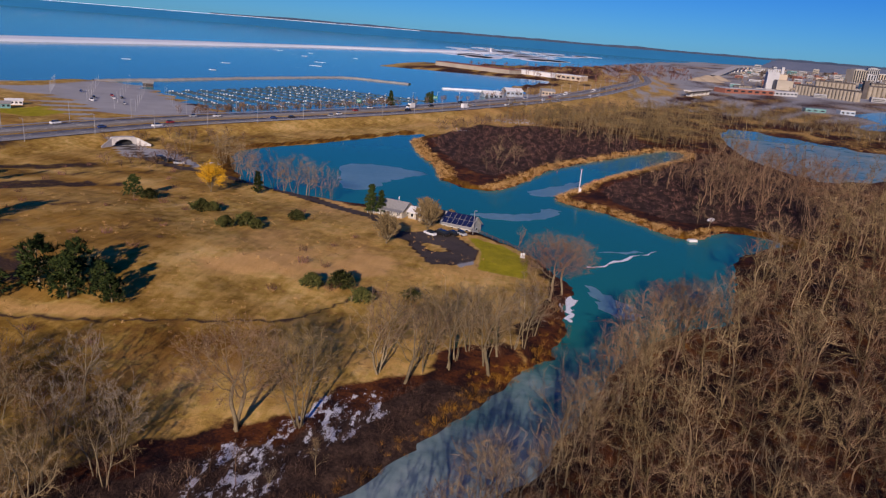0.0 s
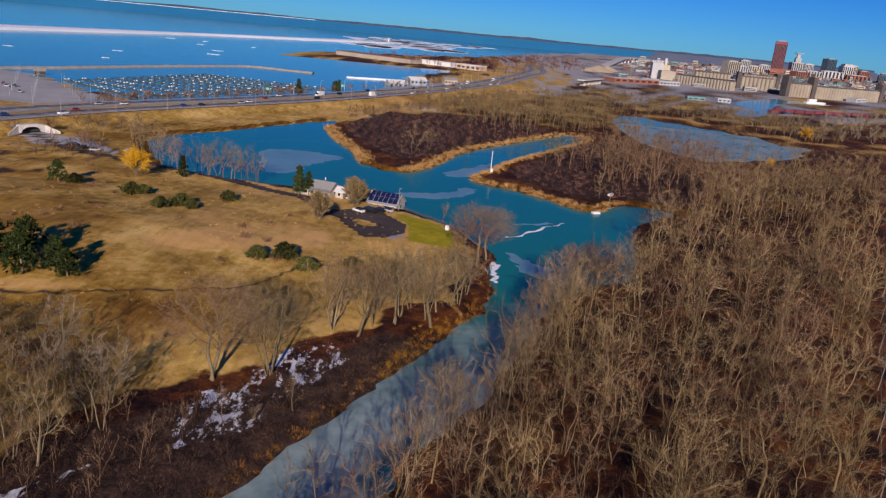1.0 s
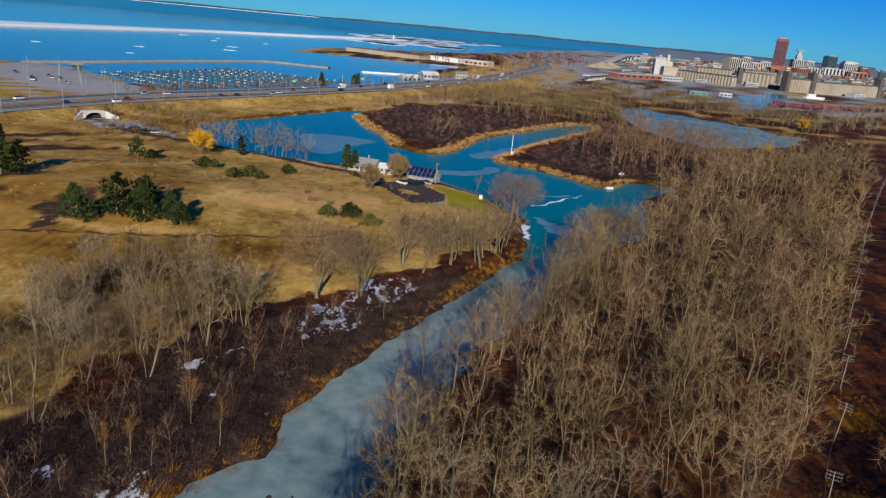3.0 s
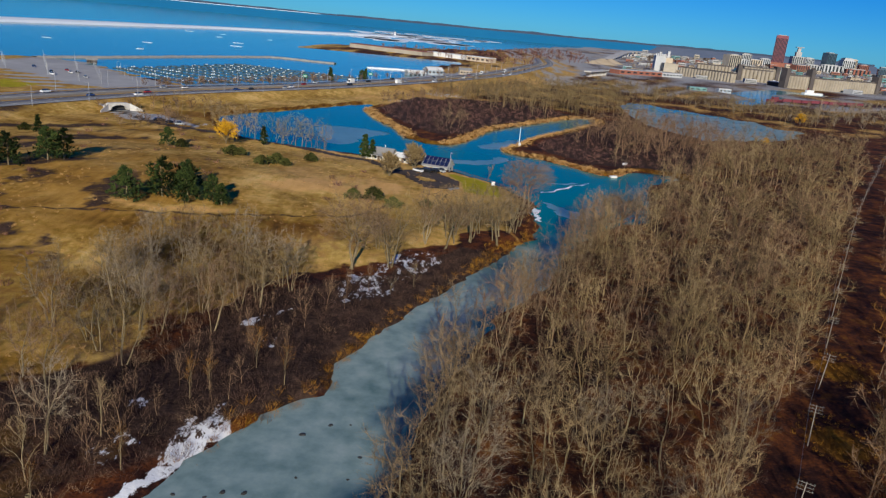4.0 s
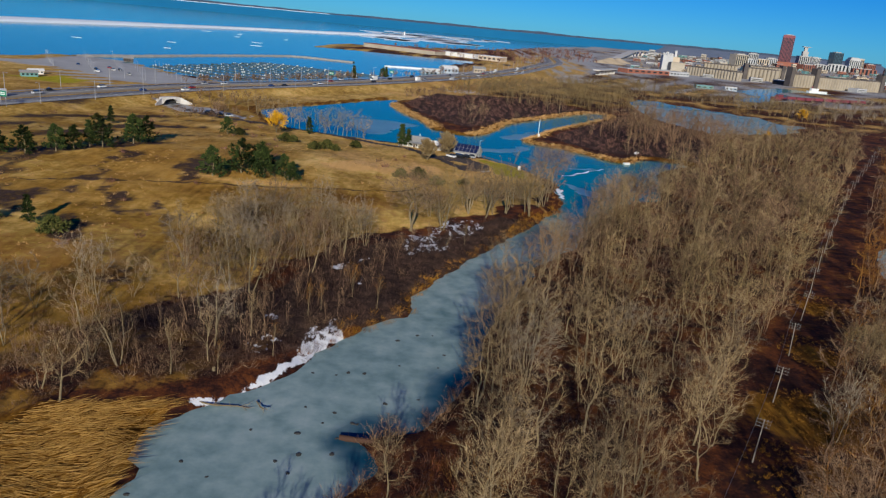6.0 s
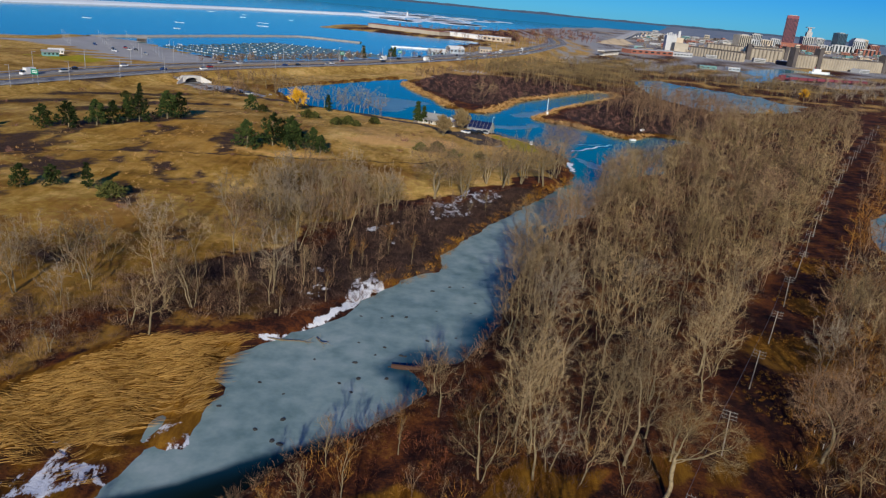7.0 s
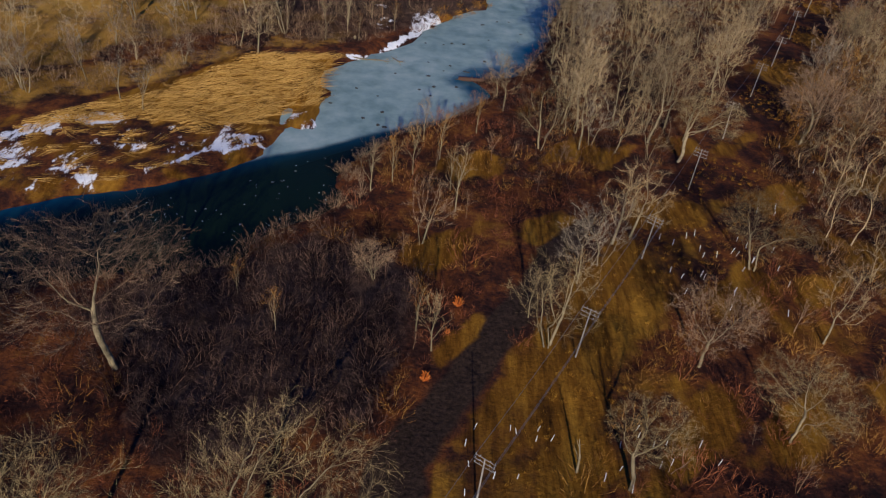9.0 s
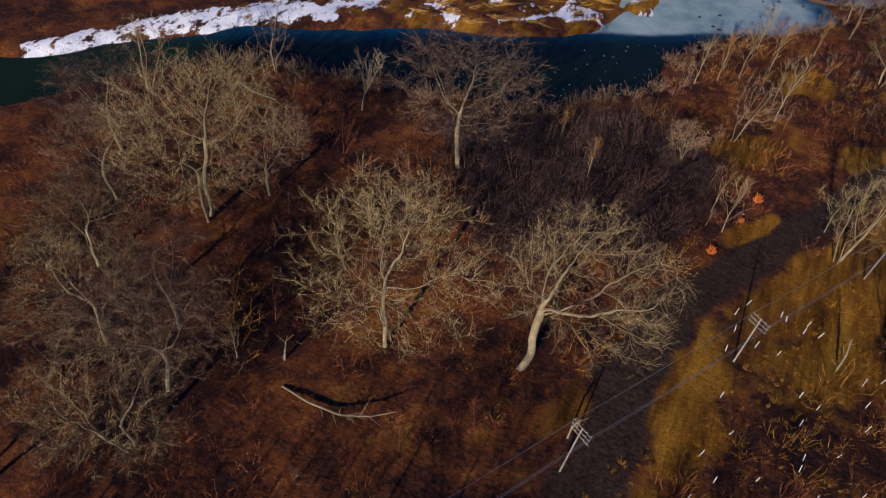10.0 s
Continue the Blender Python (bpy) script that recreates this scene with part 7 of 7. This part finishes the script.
for n in range(60):
    near = n < 9
    x, y = (rng.uniform(-560, -330), rng.uniform(840, 1500)) if near else (rng.uniform(-420, 260), rng.uniform(2150, 3500))
    if not near and x > -150 + (y - 2100) * 0.22:
        x -= 260
    w, h = (rng.uniform(3, 9), rng.uniform(2, 5)) if near else (rng.uniform(20, 80), rng.uniform(25, 140))
    a0 = rng.random() * 6
    pts = [(x + w * math.cos(a) * (0.7 + 0.5 * rng.random()), y + h * math.sin(a) * (0.7 + 0.5 * rng.random())) for a in [i * 6.283 / 9 for i in range(9)]]
    ice_sheet(pts, "white ice floe drifting on the lake", 0.3, n)

# docks: rows with finger piers
finger = as_mesh("finger_pier", box(bmesh.new(), (0.8, 4.2, 0.5)), DOCK)
stand = as_mesh("pedestal", box(bmesh.new(), (0.8, 0.8, 0.7), Matrix.Translation((0, 0, 0.45)), 0.1), WHITE)
rng = random.Random(8)
for row in range(11):
    k = row / 10
    o, e = Vector((-284, 618)).lerp(Vector((-233, 775)), k), Vector((-192, 548)).lerp(Vector((-92, 738)), k)
    length, d1 = (e - o).length, (e - o).normalized()
    ob = thing("dock", Matrix.Translation((o.x, o.y, 0.1)) @ Matrix.Rotation(math.atan2(d1.y, d1.x), 4, "Z"), "long grey floating dock with finger piers", "dock", "marina docks")
    part("walkway", box(bmesh.new(), (length, 1.7, 0.6), Matrix.Translation((length / 2, 0, 0.2))), DOCK, ob)
    for k in range(int(length // 8.5)):
        for s in (1, -1):
            q = part("finger_pier", finger, None, ob)
            q.matrix_basis = Matrix.Translation((3 + k * 8.5, s * 2.9, 0.2))
            if rng.random() < 0.6:
                q2 = part("pedestal", stand, None, ob)
                q2.matrix_basis = Matrix.Translation((3 + k * 8.5, s * 1.2, 0.4)) @ Matrix.Scale(rng.uniform(0.5, 1.4), 4)

# harbour sheds and restaurants by the marina
SHEDS = [(-48, 860, 22, 12, 5, 0.5, "blue_grey"), (-28, 885, 20, 13, 6, 0.5, "blue_grey"), (10, 915, 15, 11, 6, 0.2, "tan"), (-296, 452, 10, 5, 3, 0.7, "teal"), (-302, 470, 9, 4, 3, 0.7, "white"), (-316, 640, 8, 6, 4, 0.5, "dark")]
SHED_MATS = {"white": WHITE, "blue_grey": simple("blue_grey_metal", (0.30, 0.36, 0.42), (0.46, 0.52, 0.58), 0.2, 0.5), "tan": simple("tan_siding", (0.42, 0.34, 0.24), (0.58, 0.48, 0.36), 0.2, 0.8),
             "teal": simple("teal_metal", (0.10, 0.24, 0.24), (0.18, 0.36, 0.35), 0.2, 0.5), "dark": DARK_WOOD, "brick": simple("red_brick", (0.20, 0.07, 0.045), (0.34, 0.13, 0.085), 0.15, 0.9),
             "stone": simple("sand_stone", (0.30, 0.26, 0.20), (0.46, 0.41, 0.33), 0.06, 0.85), "grey": simple("grey_render", (0.28, 0.28, 0.28), (0.46, 0.46, 0.45), 0.06, 0.8),
             "glass": simple("blue_glass", (0.04, 0.07, 0.10), (0.08, 0.13, 0.17), 0.05, 0.2), "red": simple("rust_red_cladding", (0.15, 0.030, 0.045), (0.23, 0.052, 0.066), 0.05, 0.6)}


def shed(x, y, w, d, h, turn, mat, label, windows=4, name="shed", category="building", pitched=True, roof=None, group=""):
    ob = thing(name, Matrix.Translation((x, y, gz(x, y) - 0.2)) @ Matrix.Rotation(turn, 4, "Z"), label, category, group)
    part("wall", box(bmesh.new(), (w, d, h + 0.6), Matrix.Translation((0, 0, h / 2 - 0.3))), SHED_MATS[mat], ob)
    if pitched:
        part("roof", gable(bmesh.new(), w, d, h, d * 0.22, 0.6, 0.3), roof or SHINGLE, ob)
    else:
        part("roof", box(bmesh.new(), (w * 1.01, d * 1.01, 0.8), Matrix.Translation((0, 0, h + 0.38))), roof or CONCRETE, ob)
    for k in range(windows):
        part("window", box(bmesh.new(), (w / windows * 0.55, 0.3, h * 0.35), Matrix.Translation((-w / 2 + (k + 0.5) * w / windows, -d / 2 - 0.05, h * 0.55))), PANE, ob)
    return ob


for x, y, w, d, h, a, mat in SHEDS:
    shed(x, y, w, d, h, a, mat, f"low {mat.replace('_', '-')} harbour building by the marina", roof=WHITE if mat in ("blue_grey", "white") else None)
# warehouse on the outer quay
shed(-130, 1400, 170, 36, 7, -0.55, "stone", "long derelict quay warehouse with a tan roof", 0, "warehouse", "warehouse", False, SHED_MATS["brick"])
shed(-20, 1380, 80, 26, 7, -0.55, "white", "long white quay warehouse", 0, "warehouse", "warehouse", False, WHITE)
shed(40, 1330, 46, 26, 8, -0.5, "tan", "tan quay building with a pale roof", 5, "warehouse", "warehouse", False, WHITE)
# distance: far lake, ice line and wooded shore, and haze-coloured land behind the city
def far_band(name, z0, z1, x0, x1, material, label, push=0.0, rough=0.0, rise=0.0):
    bm = bmesh.new()
    last = None
    for i in range(121):
        x = x0 + (x1 - x0) * i / 120
        y = 4700 + push - (0.00008 * (x + 500) ** 2 if x < -500 else 0)
        w = float(wave(np.array(x), np.array(0.0), 900, 3)) + 0.6 * float(wave(np.array(x), np.array(0.0), 110, 5))
        top = z1 * min(1, (x - x0) / rise) if rise else z1
        pair = bm.verts.new((x, y - 160 * (z0 < 0), z0)), bm.verts.new((x, y, top + rough * w)), bm.verts.new((x, y + 30, top + rough * w)), bm.verts.new((x, y + 30, z0))
        if last:
            for k in range(4):
                bm.faces.new((last[k], pair[k], pair[(k + 1) % 4], last[(k + 1) % 4]))
        last = pair
    tagged(new(name, as_mesh(name, bm, material)), label, "distance", kind="structure")


FAR_LAKE = simple("far_lake", (0.012, 0.19, 0.40), (0.020, 0.235, 0.46), 0.002, 0.6)
# Haze is painted into the blue tones of far shore and land.
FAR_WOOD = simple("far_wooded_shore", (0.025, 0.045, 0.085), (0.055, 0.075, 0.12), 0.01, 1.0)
FAR_LAND = simple("haze_tinted_land", (0.085, 0.12, 0.19), (0.14, 0.17, 0.24), 0.006, 1.0)
far_band("backdrop", -1, 46, -4300, 1700, FAR_LAKE, "far open water of the lake")
far_band("backdrop", 44, 47.6, -4300, -900, ICE_WHITE, "thin white shore ice across the lake", 2)
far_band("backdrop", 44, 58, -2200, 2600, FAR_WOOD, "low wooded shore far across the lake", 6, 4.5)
far_band("backdrop", -1, 46, 350, 2600, FAR_LAND, "flat land far behind the city, coloured with haze", -8, 2.0, 900)

# thin ice on the pond
ICE_THIN = simple("thin_grey_ice", (0.09, 0.25, 0.29), (0.20, 0.37, 0.41), 0.06, 0.35)


def thin_ice(outline, label, material):
    line = smooth_line(outline, 7)
    ragged = np.stack([wave(line[:, 0], line[:, 1], 7, 81), wave(line[:, 0], line[:, 1], 7, 82)], 1) * min(1.6, 0.03 * float(np.ptp(line)))
    ob = new("ice_sheet", as_mesh("ice_sheet", prism(bmesh.new(), [tuple(p) for p in line + ragged], -0.05, 0.03), material))
    return tagged(ob, label, "ice", "pond ice")


thin_ice([(-72, 400), (-58, 410), (-39, 405), (-32, 400), (-40, 385), (-44.5, 371), (-46.5, 359), (-56, 352), (-64, 371)], "pale sheet of thin ice on the pond", ICE_THIN)
thin_ice([(-2, 334), (10, 341), (20, 346), (27, 358), (31, 352), (24, 338), (9, 331)], "pale sheet of thin ice in the pond's narrows", ICE_THIN)
thin_ice([(16, 384), (26, 402), (40, 422), (37, 405), (30, 390), (24, 380)], "pale sheet of thin ice beside the island", ICE_THIN)
thin_ice([(39, 267), (43.4, 264), (49, 258), (52, 250), (46, 246), (42, 254)], "patch of thin ice at the channel mouth", ICE_THIN)
thin_ice([(41.3, 286.2), (50, 297.4), (60.8, 311.0), (60.8, 310.5), (50.6, 297), (42, 286)], "white frozen crack line across the pond", ICE_WHITE)
thin_ice([(44.8, 305.3), (56.5, 309.8), (56.5, 308.9), (45, 304.5)], "faint frozen crack line across the pond", ICE_THIN)
thin_ice([(33.0, 254), (35.0, 262), (35.6, 255), (34.2, 248), (35.2, 243), (34.0, 240), (33.0, 246)], "white rim of shore ice", ICE_WHITE)

# ---- city beyond the harbour ----
CITY_WHITE = simple("weathered_white", (0.34, 0.35, 0.37), (0.54, 0.55, 0.55), 0.03, 0.7)
SHED_MATS["white"] = CITY_WHITE
SILO = simple("grain_silo_concrete", (0.24, 0.205, 0.155), (0.40, 0.35, 0.275), 0.05, 0.9)
SILO_DARK = simple("stained_concrete", (0.05, 0.045, 0.045), (0.13, 0.11, 0.10), 0.05, 0.9)


def elevator(x, y, turn, count, radius, height, label, mat, towers=(), rows=2):
    ob = thing("grain_elevator", Matrix.Translation((x, y, gz(x, y) - 0.5)) @ Matrix.Rotation(turn, 4, "Z"), label, "grain elevator", "grain elevators")
    me = as_mesh("silo", cyl(bmesh.new(), radius, radius, height, Matrix(), 12), mat)
    for k in range(count):
        for r in range(rows):
            o = part("silo", me, None, ob)
            o.matrix_basis = Matrix.Translation(((k - (count - 1) / 2) * radius * 2.02, r * radius * 2.02, 0))
    w = count * radius * 2.02
    part("gallery", box(bmesh.new(), (w, radius * 2.0, 2.6), Matrix.Translation((0, radius, height + 1.3))), SILO_DARK, ob)
    for tx, tw, th in towers:
        part("head_house", box(bmesh.new(), (tw, radius * 4.6, th), Matrix.Translation((tx * w, radius * 0.6, th / 2))), SILO_DARK, ob)
    return ob


elevator(500, 1506, -0.98, 18, 3.6, 17, "long pale concrete grain elevator", SILO, (), 2)
elevator(640, 1600, -0.15, 8, 4.0, 24, "sandy concrete grain elevator with dark head house", SILO, ((-0.58, 8, 34),))
elevator(655, 1440, 0.3, 9, 3.5, 24, "sandy concrete grain elevator with dark head house", SILO, ((-0.45, 8, 38), (0.48, 9, 39)))
elevator(735, 1475, 0.4, 12, 3.5, 22, "sandy concrete grain elevator beside the river", SILO)
elevator(820, 1520, 0.4, 13, 3.5, 22, "sandy concrete grain elevator beside the river", SILO, ((0.5, 10, 36),))
elevator(690, 1700, 0.1, 12, 3.6, 27, "tan grain elevator behind the river", SILO, ((0.4, 8, 34),))
elevator(560, 1640, -0.2, 10, 3.6, 25, "tan grain elevator behind the river", SILO)
# white mill with its tower
mill = thing("mill", Matrix.Translation((452, 1690, 1)) @ Matrix.Scale(0.78, 4), "white mill block with a tall tower", "mill")
part("main_block", box(bmesh.new(), (30, 24, 44), Matrix.Translation((0, 0, 22))), CITY_WHITE, mill)
part("brown_block", box(bmesh.new(), (20, 22, 40), Matrix.Translation((25, 0, 20))), SHED_MATS["tan"], mill)
part("tower", box(bmesh.new(), (7, 7, 58), Matrix.Translation((24, 4, 29))), CITY_WHITE, mill)
part("low_block", box(bmesh.new(), (40, 30, 26), Matrix.Translation((22, -34, 13))), SHED_MATS["stone"], mill)
for k in range(5):
    part("roof_tank", cyl(bmesh.new(), 2.4, 2.4, 6, Matrix.Translation((-12 + 6 * k, 0, 44)), 10), CITY_WHITE, mill)
shed(335, 1400, 110, 26, 8, 0.55, "brick", "long red industrial shed with a white roof", 7, "factory", "factory", False, CITY_WHITE)
shed(400, 1440, 70, 24, 7, 0.55, "white", "long white industrial shed", 8, "factory", "factory", False, CITY_WHITE)
shed(350, 1080, 26, 10, 4, 0.1, "teal", "small teal works building", 3, pitched=False, roof=SHED_MATS["teal"])
shed(392, 1090, 20, 10, 5, 0.2, "blue_grey", "small blue-grey works building", 3, pitched=False)
# sand heaps and the skyway bridge
SAND = simple("sand_heap", (0.40, 0.31, 0.20), (0.58, 0.47, 0.33), 0.05, 0.95)
for x, y, r, h in ((345, 1800, 40, 13), (385, 1900, 34, 11), (318, 1770, 24, 8)):
    ob = new("sand_heap", as_mesh("sand_heap", cyl(bmesh.new(), r, r * 0.12, h, Matrix(), 18), SAND))
    ob.matrix_basis = Matrix.Translation((x, y, gz(x, y) - 0.3))
    tagged(ob, "pale heap of sand at the docks", "sand heap", "sand heaps")
sky_line = smooth_line([(431, 2172), (520, 2450), (620, 2800), (740, 3150), (880, 3500), (1000, 3800)], 6, False)
bridge = thing("bridge", Matrix(), "high pale concrete highway bridge on piers", "bridge", kind="structure")
t = np.linspace(0, 1, len(sky_line))
zz = 5 + 19 * np.sin(np.pi * np.clip(t * 1.05, 0, 1)) ** 0.8
d = np.gradient(sky_line, axis=0)
d /= np.linalg.norm(d, axis=1)[:, None]
nn = np.stack([-d[:, 1], d[:, 0]], 1)
bm = bmesh.new()
ring = []
for p, m, z in zip(sky_line, nn, zz):
    a, b = p - m * 11, p + m * 11
    ring.append([bm.verts.new((*a, z)), bm.verts.new((*b, z)), bm.verts.new((*b, z - 4.5)), bm.verts.new((*a, z - 4.5))])
for a, b in zip(ring[:-1], ring[1:]):
    for k in range(4):
        bm.faces.new((a[k], a[(k + 1) % 4], b[(k + 1) % 4], b[k]))
bmesh.ops.recalc_face_normals(bm, faces=bm.faces[:])
part("deck", bm, CONCRETE, bridge)
for p, z in list(zip(sky_line, zz))[1::2]:
    part("pier", box(bmesh.new(), (5, 14, z), Matrix.Translation((p[0], p[1], z / 2 - 2))), CONCRETE, bridge)
low_bridge = thing("bridge", Matrix.Translation((228, 1220, 0)) @ Matrix.Rotation(1.15, 4, "Z"), "low road bridge with dark steel girders", "bridge", kind="structure")
part("deck", box(bmesh.new(), (120, 12, 1.6), Matrix.Translation((0, 0, 9))), CONCRETE, low_bridge)
part("girder", box(bmesh.new(), (118, 9, 2.4), Matrix.Translation((0, 0, 7))), SILO_DARK, low_bridge)
for k in range(5):
    part("pier", box(bmesh.new(), (2, 9, 6.5), Matrix.Translation((-48 + 24 * k, 0, 3))), CONCRETE, low_bridge)


def tower_block(x, y, w, d, h, mat, label, steps=(), bands=0, turn=0.1, name="office_tower"):
    ob = thing(name, Matrix.Translation((x, y, 0.5)) @ Matrix.Rotation(turn, 4, "Z"), label, "building", "city skyline")
    part("wall", box(bmesh.new(), (w, d, h), Matrix.Translation((0, 0, h / 2))), SHED_MATS[mat], ob)
    z = h
    for f, sh in steps:
        part("upper_storeys", box(bmesh.new(), (w * f, d * f, sh), Matrix.Translation((0, 0, z + sh / 2))), SHED_MATS[mat], ob)
        z += sh
    part("roof", box(bmesh.new(), (w * 0.6, d * 0.6, 3), Matrix.Translation((0, 0, z + 1.5))), SHED_MATS["grey"], ob)
    for k in range(bands):
        bx = -w / 2 + (k + 0.5) * w / bands
        part("window_strip", box(bmesh.new(), (w / bands * 0.5, 0.8, h * 0.9), Matrix.Translation((bx, -d / 2 - 0.2, h * 0.5))), PANE, ob)
    return ob


tower_block(1552, 3668, 54, 42, 146, "red", "tall dark red office tower with a crown of bays", ((0.96, 6),), 9, -0.35)
part("base_block", box(bmesh.new(), (130, 90, 26), Matrix.Translation((0, 0, 13))), SHED_MATS["brick"], bpy.data.objects["office_tower"])
SKYLINE = [(1660, 3700, 60, 40, 62, "grey", ((0.45, 22), (0.25, 20))), (1705, 3690, 48, 40, 60, "white", ()), (1790, 3650, 50, 40, 92, "glass", ()), (1905, 3700, 60, 44, 66, "white", ((0.8, 8),)), (1945, 3720, 34, 34, 72, "tan", ()),
           (2010, 3560, 40, 34, 40, "glass", ((0.7, 8),)), (2075, 3600, 46, 40, 60, "stone", ((0.6, 26), (0.35, 20))), (1640, 3500, 90, 50, 30, "grey", ()), (1500, 3300, 70, 40, 26, "brick", ()), (1750, 3550, 110, 50, 36, "white", ()),
           (1420, 3500, 50, 40, 38, "white", ()), (1340, 3400, 60, 40, 30, "tan", ()), (1180, 3100, 40, 30, 52, "grey", ()), (1120, 3000, 60, 40, 30, "white", ()), (980, 2700, 50, 40, 46, "stone", ()), (1050, 2900, 46, 36, 34, "white", ()),
           (2140, 3500, 60, 50, 44, "glass", ()), (1860, 3500, 100, 60, 28, "brick", ()), (1990, 3700, 44, 40, 50, "brick", ())]
for n, (x, y, w, d, h, mat, steps) in enumerate(SKYLINE):
    tower_block(x, y, w, d, h, mat, f"{mat} downtown block in the far skyline", steps, 6, 0.3 * math.sin(n))
rng = random.Random(77)
mats = ["brick", "white", "grey", "tan", "stone", "white", "grey", "brick", "teal", "dark"]
count = 0
while count < 280:
    y = rng.uniform(1450, 3900)
    x = rng.uniform(0.22 * y + 10, 0.60 * y + 60)
    if abs(x - 1552) < 90 and abs(y - 3668) < 90:
        continue
    h = rng.choice((5, 6, 6, 7, 8, 9, 10, 12, 16)) * (0.5 + y / 4000)
    w, d = rng.uniform(10, 34), rng.uniform(9, 24)
    m = mats[rng.randrange(10)]
    ob = thing("city_building", Matrix.Translation((x, y, 0.6)) @ Matrix.Rotation(rng.uniform(-0.5, 0.5), 4, "Z"), f"far {m} city building of a few storeys", "building", "city blocks")
    part("wall", box(bmesh.new(), (w, d, h), Matrix.Translation((0, 0, h / 2)), 0.3), SHED_MATS[m], ob)
    part("roof", box(bmesh.new(), (w * 0.98, d * 0.98, 0.8), Matrix.Translation((0, 0, h + 0.3))), SHED_MATS[rng.choice(("grey", "white", "dark"))], ob)
    for k in range(2):
        part("window_strip", box(bmesh.new(), (w * 0.86, 0.6, h * 0.14), Matrix.Translation((0, -d / 2 - 0.1, h * (0.3 + 0.38 * k)))), PANE, ob)
    count += 1
# moored ship, containers and wagons by the river
HULL = thing("ship", Matrix.Translation((618, 1290, 0)) @ Matrix.Rotation(0.35, 4, "Z") @ Matrix.Scale(0.62, 4), "white moored ship at the elevator quay", "ship")
bm = bmesh.new()
prism(bm, [(-34, -6), (26, -6), (38, 0), (26, 6), (-34, 6)], -0.5, 5)
part("hull", bm, WHITE, HULL)
part("deckhouse", box(bmesh.new(), (26, 8, 7), Matrix.Translation((-12, 0, 8.5)), 0.4), WHITE, HULL)
part("funnel", cyl(bmesh.new(), 1.6, 1.4, 6, Matrix.Translation((-20, 0, 12))), SHED_MATS["red"], HULL)
ob = thing("ship", Matrix.Translation((432, 1000, 0)) @ Matrix.Rotation(0.5, 4, "Z"), "bright red fireboat moored in the river", "boat")
part("hull", prism(bmesh.new(), [(-14, -4), (9, -4), (15, 0), (9, 4), (-14, 4)], -0.4, 3), SHED_MATS["red"], ob)
part("deckhouse", box(bmesh.new(), (10, 5, 3.5), Matrix.Translation((-2, 0, 4.7)), 0.3), SHED_MATS["red"], ob)
wagon = as_mesh("wagon_body", box(bmesh.new(), (15, 3, 3.6), Matrix.Translation((0, 0, 2.9)), 0.1), SHED_MATS["red"])
bogie = as_mesh("bogie", box(bmesh.new(), (3, 2.4, 1.0), Matrix.Translation((0, 0, 0.6)), 0.1), RUBBER)
for k in range(9):
    x, y = 440 + 16.0 * k, 985 + 7.5 * k
    ob = thing("rail_wagon", Matrix.Translation((x, y, gz(x, y))) @ Matrix.Rotation(0.44, 4, "Z"), "rusty red freight wagon on a siding", "rail wagon", "freight train")
    part("wagon_body", wagon, None, ob)
    for s in (-5, 5):
        part("bogie", bogie, None, ob).matrix_basis = Matrix.Translation((s, 0, 0))
# slim lighthouse out in the lake
ob = thing("lighthouse", Matrix.Translation((-260, 2900, 0)), "small white lighthouse in the lake", "lighthouse")
part("tower", cyl(bmesh.new(), 3, 2, 12), WHITE, ob)
part("lantern", cyl(bmesh.new(), 2.2, 1.4, 3, Matrix.Translation((0, 0, 12))), SHED_MATS["grey"], ob)
